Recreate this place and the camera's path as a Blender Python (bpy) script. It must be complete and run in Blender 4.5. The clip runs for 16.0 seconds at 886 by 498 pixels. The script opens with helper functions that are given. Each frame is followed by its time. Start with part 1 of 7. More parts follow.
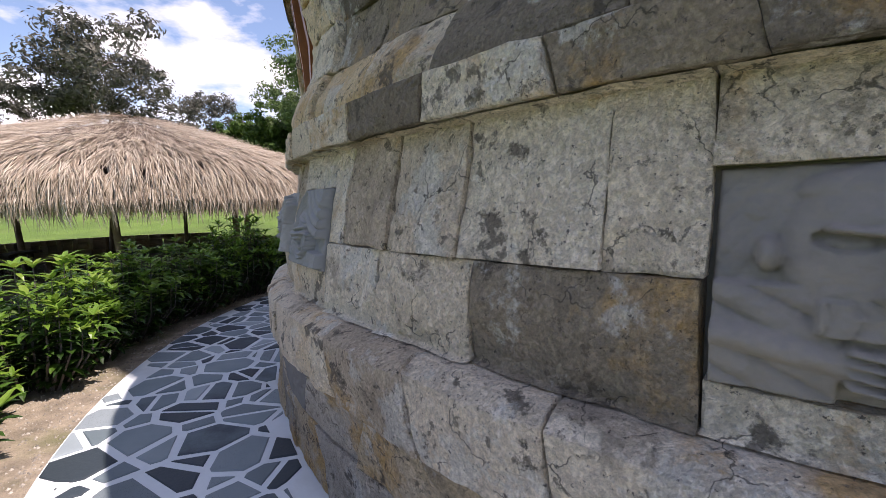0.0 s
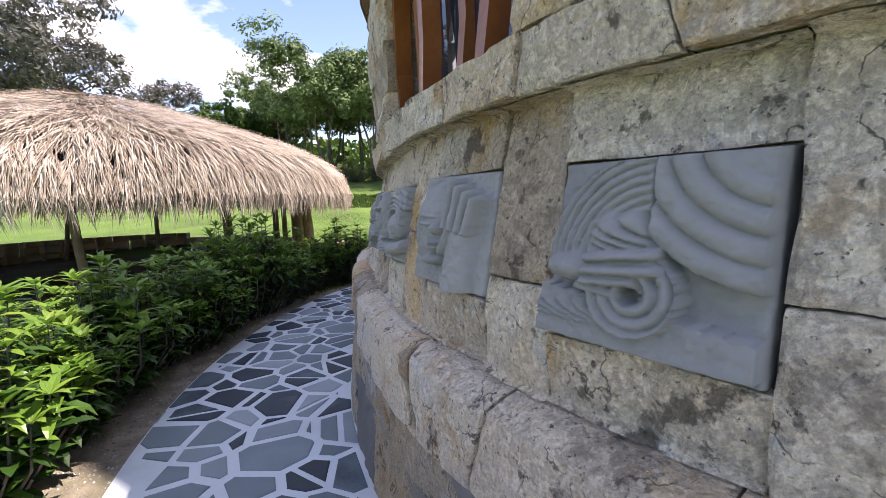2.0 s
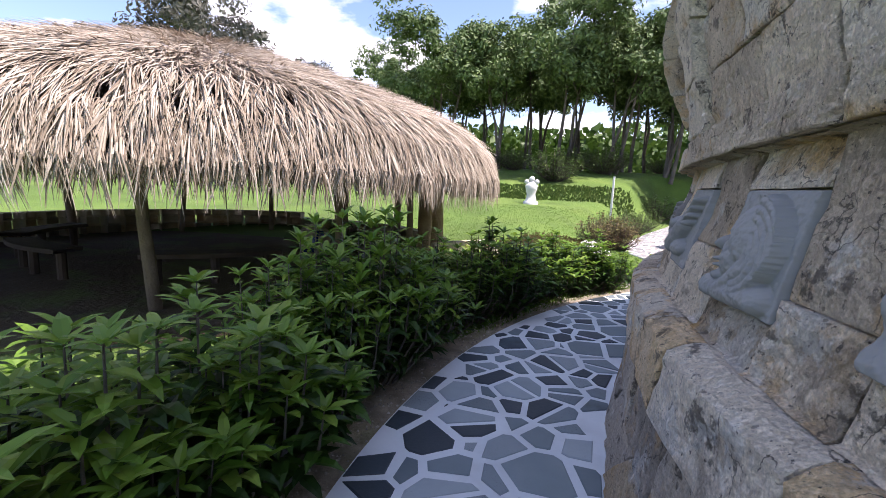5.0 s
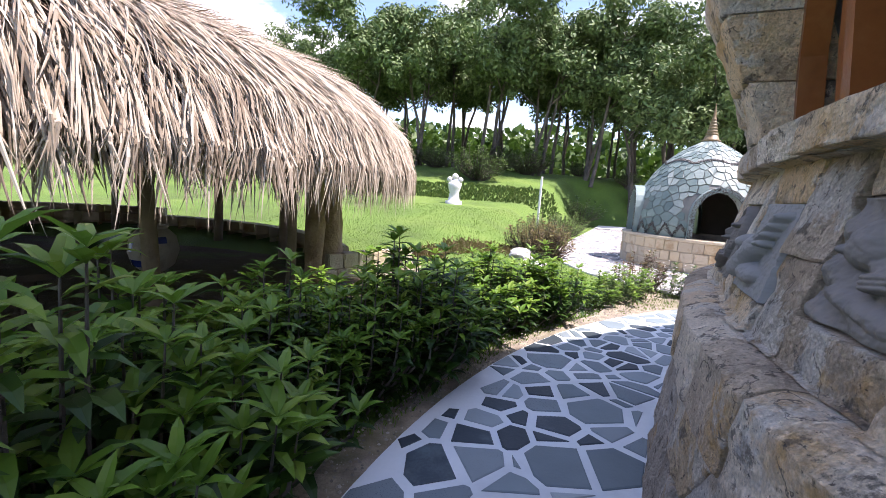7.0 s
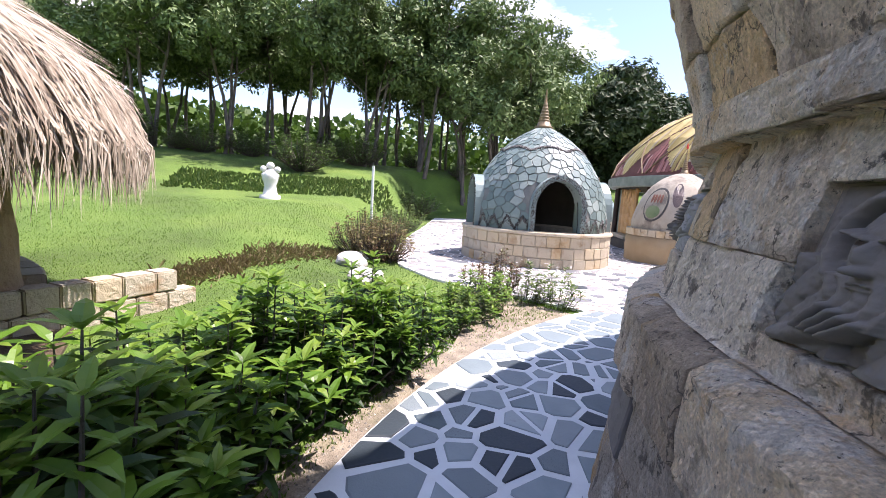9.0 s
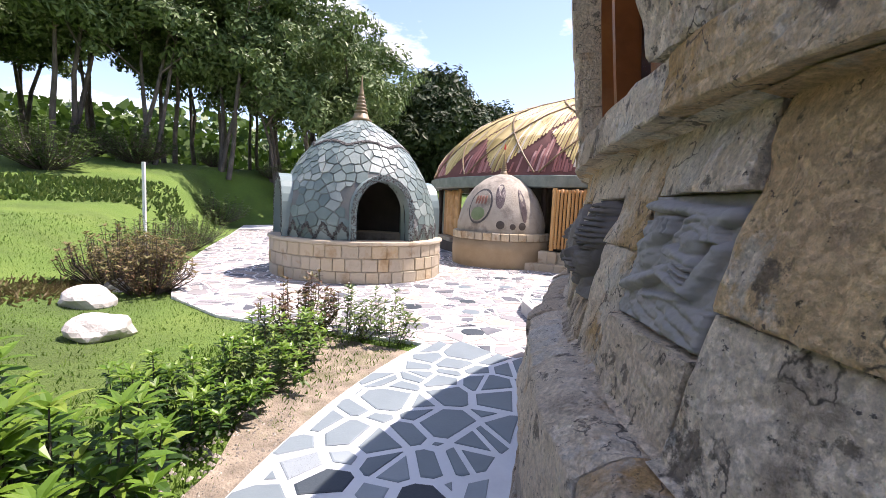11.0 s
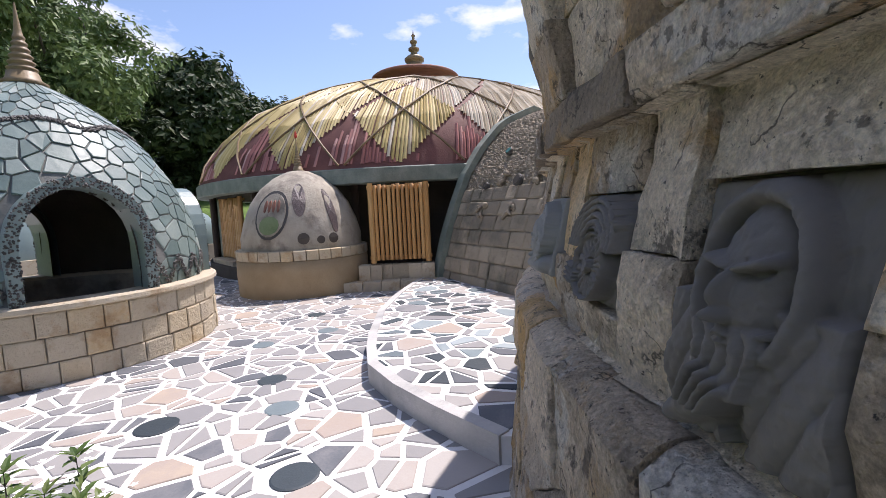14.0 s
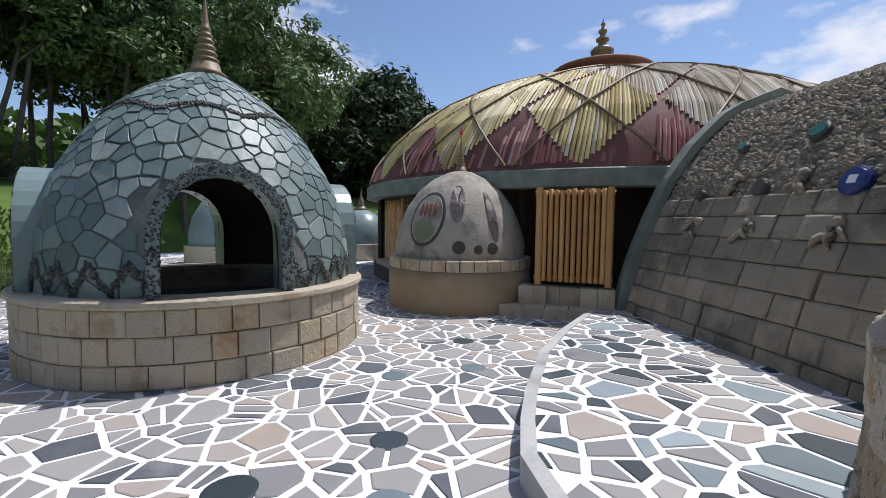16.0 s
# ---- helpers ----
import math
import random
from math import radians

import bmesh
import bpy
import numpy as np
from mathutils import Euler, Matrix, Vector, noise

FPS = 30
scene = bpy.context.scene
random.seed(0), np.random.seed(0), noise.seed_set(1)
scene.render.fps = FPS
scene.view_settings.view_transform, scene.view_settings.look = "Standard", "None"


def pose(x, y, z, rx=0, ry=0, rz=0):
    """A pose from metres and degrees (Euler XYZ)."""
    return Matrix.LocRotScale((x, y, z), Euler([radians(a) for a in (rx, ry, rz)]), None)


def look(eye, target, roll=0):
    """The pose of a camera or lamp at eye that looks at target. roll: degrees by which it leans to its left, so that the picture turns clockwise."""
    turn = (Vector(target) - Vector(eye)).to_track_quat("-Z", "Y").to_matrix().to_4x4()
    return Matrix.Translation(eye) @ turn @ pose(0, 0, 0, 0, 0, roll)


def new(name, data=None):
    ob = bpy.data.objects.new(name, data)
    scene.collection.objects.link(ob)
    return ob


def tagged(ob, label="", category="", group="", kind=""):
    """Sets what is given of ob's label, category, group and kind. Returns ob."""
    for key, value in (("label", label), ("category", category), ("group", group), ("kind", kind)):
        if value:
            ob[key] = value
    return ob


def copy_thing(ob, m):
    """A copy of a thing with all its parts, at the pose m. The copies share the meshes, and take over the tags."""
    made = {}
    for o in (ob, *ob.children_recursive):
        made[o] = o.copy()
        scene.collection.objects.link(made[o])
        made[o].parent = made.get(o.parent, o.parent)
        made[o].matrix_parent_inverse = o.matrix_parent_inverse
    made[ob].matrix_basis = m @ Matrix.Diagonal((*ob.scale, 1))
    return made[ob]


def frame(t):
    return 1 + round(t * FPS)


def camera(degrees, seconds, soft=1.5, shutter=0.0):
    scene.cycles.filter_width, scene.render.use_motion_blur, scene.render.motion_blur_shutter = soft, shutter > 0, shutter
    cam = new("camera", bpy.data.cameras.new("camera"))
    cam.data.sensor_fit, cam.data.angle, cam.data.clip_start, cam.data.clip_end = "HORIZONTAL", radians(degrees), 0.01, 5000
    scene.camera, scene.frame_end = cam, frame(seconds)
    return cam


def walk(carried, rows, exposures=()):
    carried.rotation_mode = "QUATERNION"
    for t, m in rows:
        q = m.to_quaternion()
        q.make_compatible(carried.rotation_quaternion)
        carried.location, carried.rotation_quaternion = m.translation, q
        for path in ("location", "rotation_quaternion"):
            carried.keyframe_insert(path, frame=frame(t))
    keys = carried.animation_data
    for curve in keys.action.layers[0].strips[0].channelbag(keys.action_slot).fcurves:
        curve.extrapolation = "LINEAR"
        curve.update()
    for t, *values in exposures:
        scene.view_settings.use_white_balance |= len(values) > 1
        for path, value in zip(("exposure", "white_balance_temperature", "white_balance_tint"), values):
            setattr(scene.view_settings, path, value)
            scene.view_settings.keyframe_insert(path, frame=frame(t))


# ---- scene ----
cam = camera(90.0, 16.0, soft=0.7)
# seconds, x, y, z, yaw, pitch, roll
PATH = [
    (0.0, 0.000, -0.000, 1.493, -0.00, -5.91, 1.28),
    (0.5, -0.287, 0.323, 1.515, -4.63, -7.23, 2.13),
    (1.0, -0.562, 0.783, 1.514, -4.91, -7.23, 2.28),
    (1.5, -0.897, 1.117, 1.523, -4.67, -6.88, 1.99),
    (2.0, -1.192, 1.504, 1.508, -3.73, -6.61, 1.61),
    (2.5, -1.419, 1.995, 1.530, -1.42, -6.85, 1.42),
    (3.0, -1.692, 2.458, 1.530, 2.43, -6.63, 1.47),
    (3.5, -1.838, 3.004, 1.510, 7.70, -7.13, 0.85),
    (3.7, -1.906, 3.164, 1.517, 9.79, -7.34, 0.32),
    (5.8, -2.385, 5.293, 1.533, 9.01, -8.26, -3.98),
    (6.0, -2.350, 5.510, 1.525, 8.00, -8.03, -3.74),
    (6.5, -2.343, 6.014, 1.514, 4.26, -7.51, -3.23),
    (7.0, -2.322, 6.518, 1.493, 0.25, -7.75, -4.19),
    (7.5, -2.153, 7.026, 1.480, -4.22, -7.88, -5.05),
    (8.0, -2.066, 7.549, 1.497, -9.89, -7.81, -3.65),
    (8.5, -1.932, 8.036, 1.477, -14.99, -7.58, -3.13),
    (9.0, -1.782, 8.490, 1.445, -20.61, -7.13, -3.54),
    (9.2, -1.773, 8.666, 1.430, -23.66, -6.40, -4.47),
    (11.3, -0.715, 9.910, 1.491, -47.49, -5.45, -1.91),
    (11.5, -0.605, 10.049, 1.483, -51.29, -5.07, -1.45),
    (12.0, -0.331, 10.369, 1.506, -61.55, -4.35, 0.71),
    (12.5, -0.053, 10.648, 1.496, -69.46, -3.92, 2.92),
    (13.0, 0.225, 10.966, 1.501, -71.58, -4.64, 2.46),
    (13.5, 0.604, 11.250, 1.470, -70.85, -5.16, 2.57),
    (14.0, 0.984, 11.482, 1.491, -68.98, -5.30, 2.64),
    (14.5, 1.271, 11.700, 1.520, -66.07, -5.04, 2.25),
    (15.0, 1.615, 11.839, 1.505, -62.53, -3.96, 1.24),
    (15.5, 1.914, 12.057, 1.486, -57.34, -1.32, -0.00),
    (16.0, 2.142, 12.228, 1.466, -48.06, -3.58, -0.73),
]
STOPS = [(t, s, k, 26) for t, s, k in ((0.0, 0.82, 6750), (0.5, 1.0, 6750), (1.0, 1.15, 6750), (2.0, 1.35, 6700), (2.6, 1.4, 6700), (3.5, 1.08, 6600), (6.0, 1.4, 6350), (7.5, 1.55, 6350), (9.2, 1.4, 6450), (11.4, 1.18, 6700), (12.5, 1.05, 6580))] + [
    (13.5, 0.88, 6460, 24), (14.0, 0.6, 6370, 21), (15.0, 0.27, 6120, 18), (16.0, 0.0, 6000, 14)]
walk(cam, [(t, pose(x, y, z, 90 + pitch, roll, yaw)) for t, x, y, z, yaw, pitch, roll in PATH], STOPS)

# ---- light ----
SUN_FROM = Vector((0.975, -0.21, 0.0)).normalized()
SUN_UP = radians(64)
sun = new("sun", bpy.data.lights.new("sun", "SUN"))
sun.data.energy, sun.data.angle, sun.data.color = 4.2, radians(0.55), (1.0, 0.95, 0.87)
SUN_DIR = Vector((SUN_FROM.x * math.cos(SUN_UP), SUN_FROM.y * math.cos(SUN_UP), math.sin(SUN_UP)))
sun.matrix_world = look(SUN_DIR * 60, (0, 0, 0))

world = bpy.data.worlds.new("sky")
scene.world = world
world.use_nodes = True
wn, wl = world.node_tree.nodes, world.node_tree.links
wn.clear()
sky = wn.new("ShaderNodeTexSky")
sky.sky_type, sky.sun_disc = "NISHITA", False
sky.sun_elevation, sky.sun_rotation = SUN_UP, math.atan2(SUN_FROM.x, SUN_FROM.y)
sky.air_density, sky.dust_density, sky.ozone_density = 1.0, 0.6, 1.6
back = wn.new("ShaderNodeBackground")
back.inputs["Strength"].default_value = 0.12
coord = wn.new("ShaderNodeTexCoord")
mapping = wn.new("ShaderNodeMapping")
mapping.inputs["Scale"].default_value = (1.0, 1.0, 2.4)
mapping.inputs["Location"].default_value = (0.35, 0.1, 0.0)
cloud = wn.new("ShaderNodeTexNoise")
cloud.inputs["Scale"].default_value, cloud.inputs["Detail"].default_value, cloud.inputs["Roughness"].default_value = 2.6, 9, 0.56
bank = wn.new("ShaderNodeVectorMath")
bank.operation = "DOT_PRODUCT"
bank.inputs[1].default_value = (-0.52, 0.80, -0.1)
lift = wn.new("ShaderNodeMapRange")
lift.inputs["From Min"].default_value, lift.inputs["From Max"].default_value = 0.35, 0.95
lift.inputs["To Min"].default_value, lift.inputs["To Max"].default_value = -0.05, 0.045
total = wn.new("ShaderNodeMath")
cover = wn.new("ShaderNodeValToRGB")
cover.color_ramp.elements[0].position, cover.color_ramp.elements[1].position = 0.50, 0.60
white = wn.new("ShaderNodeMixRGB")
white.inputs["Color2"].default_value = (7.2, 7.2, 7.3, 1)
wout = wn.new("ShaderNodeOutputWorld")
wl.new(coord.outputs["Generated"], mapping.inputs["Vector"])
wl.new(mapping.outputs["Vector"], cloud.inputs["Vector"])
wl.new(coord.outputs["Generated"], bank.inputs[0])
wl.new(bank.outputs["Value"], lift.inputs["Value"])
wl.new(cloud.outputs["Fac"], total.inputs[0])
wl.new(lift.outputs["Result"], total.inputs[1])
wl.new(total.outputs["Value"], cover.inputs["Fac"])
wl.new(cover.outputs["Color"], white.inputs["Fac"])
wl.new(sky.outputs["Color"], white.inputs["Color1"])
wl.new(white.outputs["Color"], back.inputs["Color"])
wl.new(back.outputs["Background"], wout.inputs["Surface"])

# ---- materials ----
def surface(name, stops, rough=0.85, vary="none", spread=0.35, scale=3.0, grain=40.0, bump=0.3, bump_scale=25.0,
            stain=None, stain_scale=1.2, stain_cut=(0.5, 0.65), gloss_vary=0.12, depth=0.02, speck=None, chips=False):
    """A node material: a ramp of base colours driven by noise at two scales and, if wanted, a random value for each piece."""
    m = bpy.data.materials.new(name)
    m.use_nodes = True
    n, l = m.node_tree.nodes, m.node_tree.links
    bsdf = n["Principled BSDF"]
    geo = n.new("ShaderNodeNewGeometry")
    big, fine = n.new("ShaderNodeTexNoise"), n.new("ShaderNodeTexNoise")
    for node, s, d in ((big, scale, 5), (fine, grain, 6)):
        node.inputs["Scale"].default_value, node.inputs["Detail"].default_value = s, d
        l.new(geo.outputs["Position"], node.inputs["Vector"])
    mix = n.new("ShaderNodeMath")
    mix.operation = "MULTIPLY_ADD"
    l.new(fine.outputs["Fac"], mix.inputs[0])
    mix.inputs[1].default_value = 0.45
    half = n.new("ShaderNodeMath")
    half.operation = "MULTIPLY_ADD"
    half.inputs[1].default_value, half.inputs[2].default_value = 1.3, -0.38
    l.new(big.outputs["Fac"], half.inputs[0])
    l.new(half.outputs[0], mix.inputs[2])
    value = mix.outputs[0]
    if vary != "none":
        if vary == "object":
            rnd = n.new("ShaderNodeObjectInfo").outputs["Random"]
        else:
            rnd = geo.outputs["Random Per Island"]
        lerp = n.new("ShaderNodeMix")
        lerp.data_type = "FLOAT"
        lerp.inputs["Factor"].default_value = spread
        l.new(rnd, lerp.inputs["A"])
        l.new(value, lerp.inputs["B"])
        value = lerp.outputs["Result"]
    ramp = n.new("ShaderNodeValToRGB")
    els = ramp.color_ramp.elements
    while len(els) < len(stops):
        els.new(0.5)
    for e, (p, c) in zip(els, stops):
        e.position, e.color = p, (*c, 1)
    l.new(value, ramp.inputs["Fac"])
    colour = ramp.outputs["Color"]
    if stain:
        patch = n.new("ShaderNodeTexNoise")
        patch.inputs["Scale"].default_value, patch.inputs["Detail"].default_value, patch.inputs["Roughness"].default_value = stain_scale, 7, 0.62
        shift = n.new("ShaderNodeVectorMath")
        shift.inputs[1].default_value = (7.3, 2.1, 4.4)
        l.new(geo.outputs["Position"], shift.inputs[0])
        l.new(shift.outputs["Vector"], patch.inputs["Vector"])
        cut = n.new("ShaderNodeMapRange")
        cut.inputs["From Min"].default_value, cut.inputs["From Max"].default_value = stain_cut
        cut.inputs["To Max"].default_value = 0.75
        l.new(patch.outputs["Fac"], cut.inputs["Value"])
        over = n.new("ShaderNodeMixRGB")
        over.inputs["Color2"].default_value = (*stain, 1)
        l.new(cut.outputs["Result"], over.inputs["Fac"])
        l.new(colour, over.inputs["Color1"])
        colour = over.outputs["Color"]
    if chips:
        # ochre streaks and black weathering that differ from block to block, and dark pits
        each = n.new("ShaderNodeObjectInfo")
        far_off = n.new("ShaderNodeVectorMath")
        far_off.operation = "SCALE"
        far_off.inputs[0].default_value = (37.0, 11.0, 23.0)
        l.new(each.outputs["Random"], far_off.inputs["Scale"])
        own = n.new("ShaderNodeVectorMath")
        l.new(geo.outputs["Position"], own.inputs[0])
        l.new(far_off.outputs["Vector"], own.inputs[1])
        for size, detail, lo, hi, most, tint in ((1.6, 10, 0.54, 0.63, 0.80, (0.62, 0.37, 0.12)), (2.6, 14, 0.555, 0.62, 0.62, (0.30, 0.235, 0.17)), (5.0, 14, 0.585, 0.625, 0.80, (0.12, 0.097, 0.075)),
                                                 (2.2, 12, 0.56, 0.60, 0.60, (0.80, 0.77, 0.70)), (13.0, 12, 0.60, 0.64, 0.75, (0.15, 0.12, 0.09)), (46.0, 8, 0.61, 0.66, 0.85, (0.055, 0.047, 0.04))):
            blot = n.new("ShaderNodeTexNoise")
            blot.inputs["Scale"].default_value, blot.inputs["Detail"].default_value, blot.inputs["Roughness"].default_value = size, detail, 0.68
            l.new(own.outputs["Vector"], blot.inputs["Vector"])
            edge = n.new("ShaderNodeMapRange")
            edge.inputs["From Min"].default_value, edge.inputs["From Max"].default_value, edge.inputs["To Max"].default_value = lo, hi, most
            l.new(blot.outputs["Fac"], edge.inputs["Value"])
            lay = n.new("ShaderNodeMixRGB")
            lay.inputs["Color2"].default_value = (*tint, 1)
            l.new(edge.outputs["Result"], lay.inputs["Fac"])
            l.new(colour, lay.inputs["Color1"])
            colour = lay.outputs["Color"]
    if chips:
        # fine dark and pale grain, and hairline cracks
        sand = n.new("ShaderNodeTexNoise")
        sand.inputs["Scale"].default_value, sand.inputs["Detail"].default_value, sand.inputs["Roughness"].default_value = 85.0, 8, 0.75
        l.new(geo.outputs["Position"], sand.inputs["Vector"])
        tone = n.new("ShaderNodeMapRange")
        tone.inputs["From Min"].default_value, tone.inputs["From Max"].default_value = 0.3, 0.7
        tone.inputs["To Min"].default_value, tone.inputs["To Max"].default_value = 0.62, 1.25
        l.new(sand.outputs["Fac"], tone.inputs["Value"])
        grit = n.new("ShaderNodeMixRGB")
        grit.blend_type = "MULTIPLY"
        grit.inputs["Fac"].default_value = 1.0
        l.new(colour, grit.inputs["Color1"])
        l.new(tone.outputs["Result"], grit.inputs["Color2"])
        split_at = n.new("ShaderNodeTexVoronoi")
        split_at.feature = "DISTANCE_TO_EDGE"
        split_at.inputs["Scale"].default_value = 3.1
        bent = n.new("ShaderNodeMixRGB")
        bent.blend_type = "ADD"
        l.new(own.outputs["Vector"], bent.inputs["Color1"])
        ragged = n.new("ShaderNodeTexNoise")
        ragged.inputs["Scale"].default_value, ragged.inputs["Detail"].default_value = 7.0, 8
        l.new(own.outputs["Vector"], ragged.inputs["Vector"])
        bent.inputs["Fac"].default_value = 0.30
        l.new(ragged.outputs["Color"], bent.inputs["Color2"])
        l.new(bent.outputs["Color"], split_at.inputs["Vector"])
        hair_line = n.new("ShaderNodeMapRange")
        hair_line.inputs["From Min"].default_value, hair_line.inputs["From Max"].default_value = 0.014, 0.003
        hair_line.inputs["To Max"].default_value = 0.8
        l.new(split_at.outputs["Distance"], hair_line.inputs["Value"])
        some = n.new("ShaderNodeMapRange")
        some.inputs["From Min"].default_value, some.inputs["From Max"].default_value = 0.50, 0.56
        l.new(ragged.outputs["Fac"], some.inputs["Value"])
        both = n.new("ShaderNodeMath")
        both.operation = "MULTIPLY"
        l.new(hair_line.outputs["Result"], both.inputs[0])
        l.new(some.outputs["Result"], both.inputs[1])
        cracked = n.new("ShaderNodeMixRGB")
        cracked.inputs["Color2"].default_value = (0.07, 0.058, 0.045, 1)
        l.new(both.outputs[0], cracked.inputs["Fac"])
        l.new(grit.outputs["Color"], cracked.inputs["Color1"])
        colour = cracked.outputs["Color"]
    if speck:
        dots = n.new("ShaderNodeTexVoronoi")
        dots.inputs["Scale"].default_value = speck[0]
        l.new(geo.outputs["Position"], dots.inputs["Vector"])
        dcut = n.new("ShaderNodeMapRange")
        dcut.inputs["From Min"].default_value, dcut.inputs["From Max"].default_value = 0.28, 0.15
        dcut.inputs["To Max"].default_value = 0.8
        l.new(dots.outputs["Distance"], dcut.inputs["Value"])
        dover = n.new("ShaderNodeMixRGB")
        dover.inputs["Color2"].default_value = (*speck[1], 1)
        l.new(dcut.outputs["Result"], dover.inputs["Fac"])
        l.new(colour, dover.inputs["Color1"])
        colour = dover.outputs["Color"]
    l.new(colour, bsdf.inputs["Base Color"])
    rr = n.new("ShaderNodeMapRange")
    rr.inputs["To Min"].default_value, rr.inputs["To Max"].default_value = max(rough - gloss_vary, 0.02), min(rough + gloss_vary, 1)
    l.new(fine.outputs["Fac"], rr.inputs["Value"])
    l.new(rr.outputs["Result"], bsdf.inputs["Roughness"])
    if bump:
        relief = n.new("ShaderNodeTexNoise")
        relief.inputs["Scale"].default_value, relief.inputs["Detail"].default_value, relief.inputs["Roughness"].default_value = bump_scale, 8, (0.68 if chips else 0.6)
        l.new(geo.outputs["Position"], relief.inputs["Vector"])
        b = n.new("ShaderNodeBump")
        b.inputs["Strength"].default_value, b.inputs["Distance"].default_value = bump, depth
        height = relief.outputs["Fac"]
        if chips:
            crack = n.new("ShaderNodeTexVoronoi")
            crack.feature = "DISTANCE_TO_EDGE"
            crack.inputs["Scale"].default_value = 5.5
            warp = n.new("ShaderNodeMixRGB")
            warp.blend_type = "ADD"
            warp.inputs["Fac"].default_value = 0.35
            l.new(geo.outputs["Position"], warp.inputs["Color1"])
            l.new(big.outputs["Color"], warp.inputs["Color2"])
            l.new(warp.outputs["Color"], crack.inputs["Vector"])
            line = n.new("ShaderNodeMapRange")
            line.inputs["From Max"].default_value = 0.02
            l.new(crack.outputs["Distance"], line.inputs["Value"])
            step = n.new("ShaderNodeMapRange")
            step.inputs["From Min"].default_value, step.inputs["From Max"].default_value = 0.46, 0.56
            l.new(relief.outputs["Fac"], step.inputs["Value"])
            total = n.new("ShaderNodeMath")
            total.operation = "MULTIPLY_ADD"
            total.inputs[1].default_value = 0.16
            l.new(step.outputs["Result"], total.inputs[0])
            l.new(relief.outputs["Fac"], total.inputs[2])
            cut2 = n.new("ShaderNodeMath")
            cut2.operation = "MULTIPLY_ADD"
            cut2.inputs[1].default_value = 0.06
            l.new(line.outputs["Result"], cut2.inputs[0])
            l.new(total.outputs[0], cut2.inputs[2])
            rough_n = n.new("ShaderNodeMath")
            rough_n.operation = "MULTIPLY_ADD"
            rough_n.inputs[1].default_value = 0.40
            l.new(fine.outputs["Fac"], rough_n.inputs[0])
            l.new(cut2.outputs[0], rough_n.inputs[2])
            height = rough_n.outputs[0]
        l.new(height, b.inputs["Height"])
        l.new(b.outputs["Normal"], bsdf.inputs["Normal"])
    return m


def leafy(name, stops, rough=0.45, through_light=0.25):
    """Leaves: a colour for each leaf, gloss, and some light let through."""
    m = surface(name, stops, rough=rough, vary="island", spread=0.35, scale=1.5, grain=30, bump=0.15, bump_scale=60, depth=0.004)
    m.node_tree.nodes["Principled BSDF"].inputs["Specular IOR Level"].default_value = 0.32
    n, l = m.node_tree.nodes, m.node_tree.links
    tr = n.new("ShaderNodeBsdfTranslucent")
    ramp = next(x for x in n if x.bl_idname == "ShaderNodeValToRGB")
    l.new(ramp.outputs["Color"], tr.inputs["Color"])
    mixed = n.new("ShaderNodeMixShader")
    mixed.inputs["Fac"].default_value = through_light
    l.new(n["Principled BSDF"].outputs["BSDF"], mixed.inputs[1])
    l.new(tr.outputs["BSDF"], mixed.inputs[2])
    l.new(mixed.outputs["Shader"], n["Material Output"].inputs["Surface"])
    return m


SANDSTONE = surface("sandstone", [(0.0, (0.24, 0.20, 0.165)), (0.14, (0.54, 0.43, 0.31)), (0.32, (0.85, 0.71, 0.54)), (0.68, (0.92, 0.81, 0.65)),
                                  (0.86, (0.84, 0.61, 0.34)), (1.0, (0.66, 0.46, 0.28))],
                    rough=0.9, vary="object", spread=0.22, scale=4.2, grain=60, bump=1.0, bump_scale=24, depth=0.035,
                    chips=True)
WEATHERED = surface("weathered_sandstone", [(0.0, (0.13, 0.105, 0.08)), (0.3, (0.24, 0.195, 0.145)), (0.7, (0.35, 0.285, 0.21)), (1.0, (0.48, 0.37, 0.24))],
                    rough=0.9, vary="object", spread=0.35, scale=4.2, grain=60, bump=1.0, bump_scale=24, depth=0.035, chips=True)
PLINTH_STONE = surface("plinth_stone", [(0.0, (0.08, 0.08, 0.085)), (0.16, (0.42, 0.36, 0.29)), (0.5, (0.62, 0.54, 0.44)), (0.8, (0.66, 0.51, 0.32)), (1.0, (0.58, 0.39, 0.21))],
                       rough=0.9, vary="object", spread=0.4, scale=2.2, grain=50, bump=1.0, bump_scale=20, depth=0.04, chips=True)
CARVED = surface("carved_stone", [(0.0, (0.192, 0.192, 0.192)), (0.5, (0.264, 0.264, 0.259)), (1.0, (0.336, 0.332, 0.32))], rough=0.85, vary="object", spread=0.6,
                 scale=3, grain=45, bump=0.3, bump_scale=45, depth=0.008, stain=(0.20, 0.20, 0.195), stain_scale=3.5, stain_cut=(0.5, 0.8))
CARVED_DARK = surface("carved_dark_stone", [(0.0, (0.121, 0.11, 0.101)), (0.6, (0.187, 0.174, 0.16)), (1.0, (0.275, 0.242, 0.209))], rough=0.85, vary="object",
                      spread=0.6, scale=3, grain=45, bump=0.3, bump_scale=45, depth=0.008, stain=(0.10, 0.095, 0.09), stain_scale=3.5, stain_cut=(0.5, 0.8))
MORTAR_DARK = surface("wall_mortar", [(0.0, (0.16, 0.15, 0.13)), (1.0, (0.27, 0.25, 0.22))], bump=0.5, bump_scale=30)
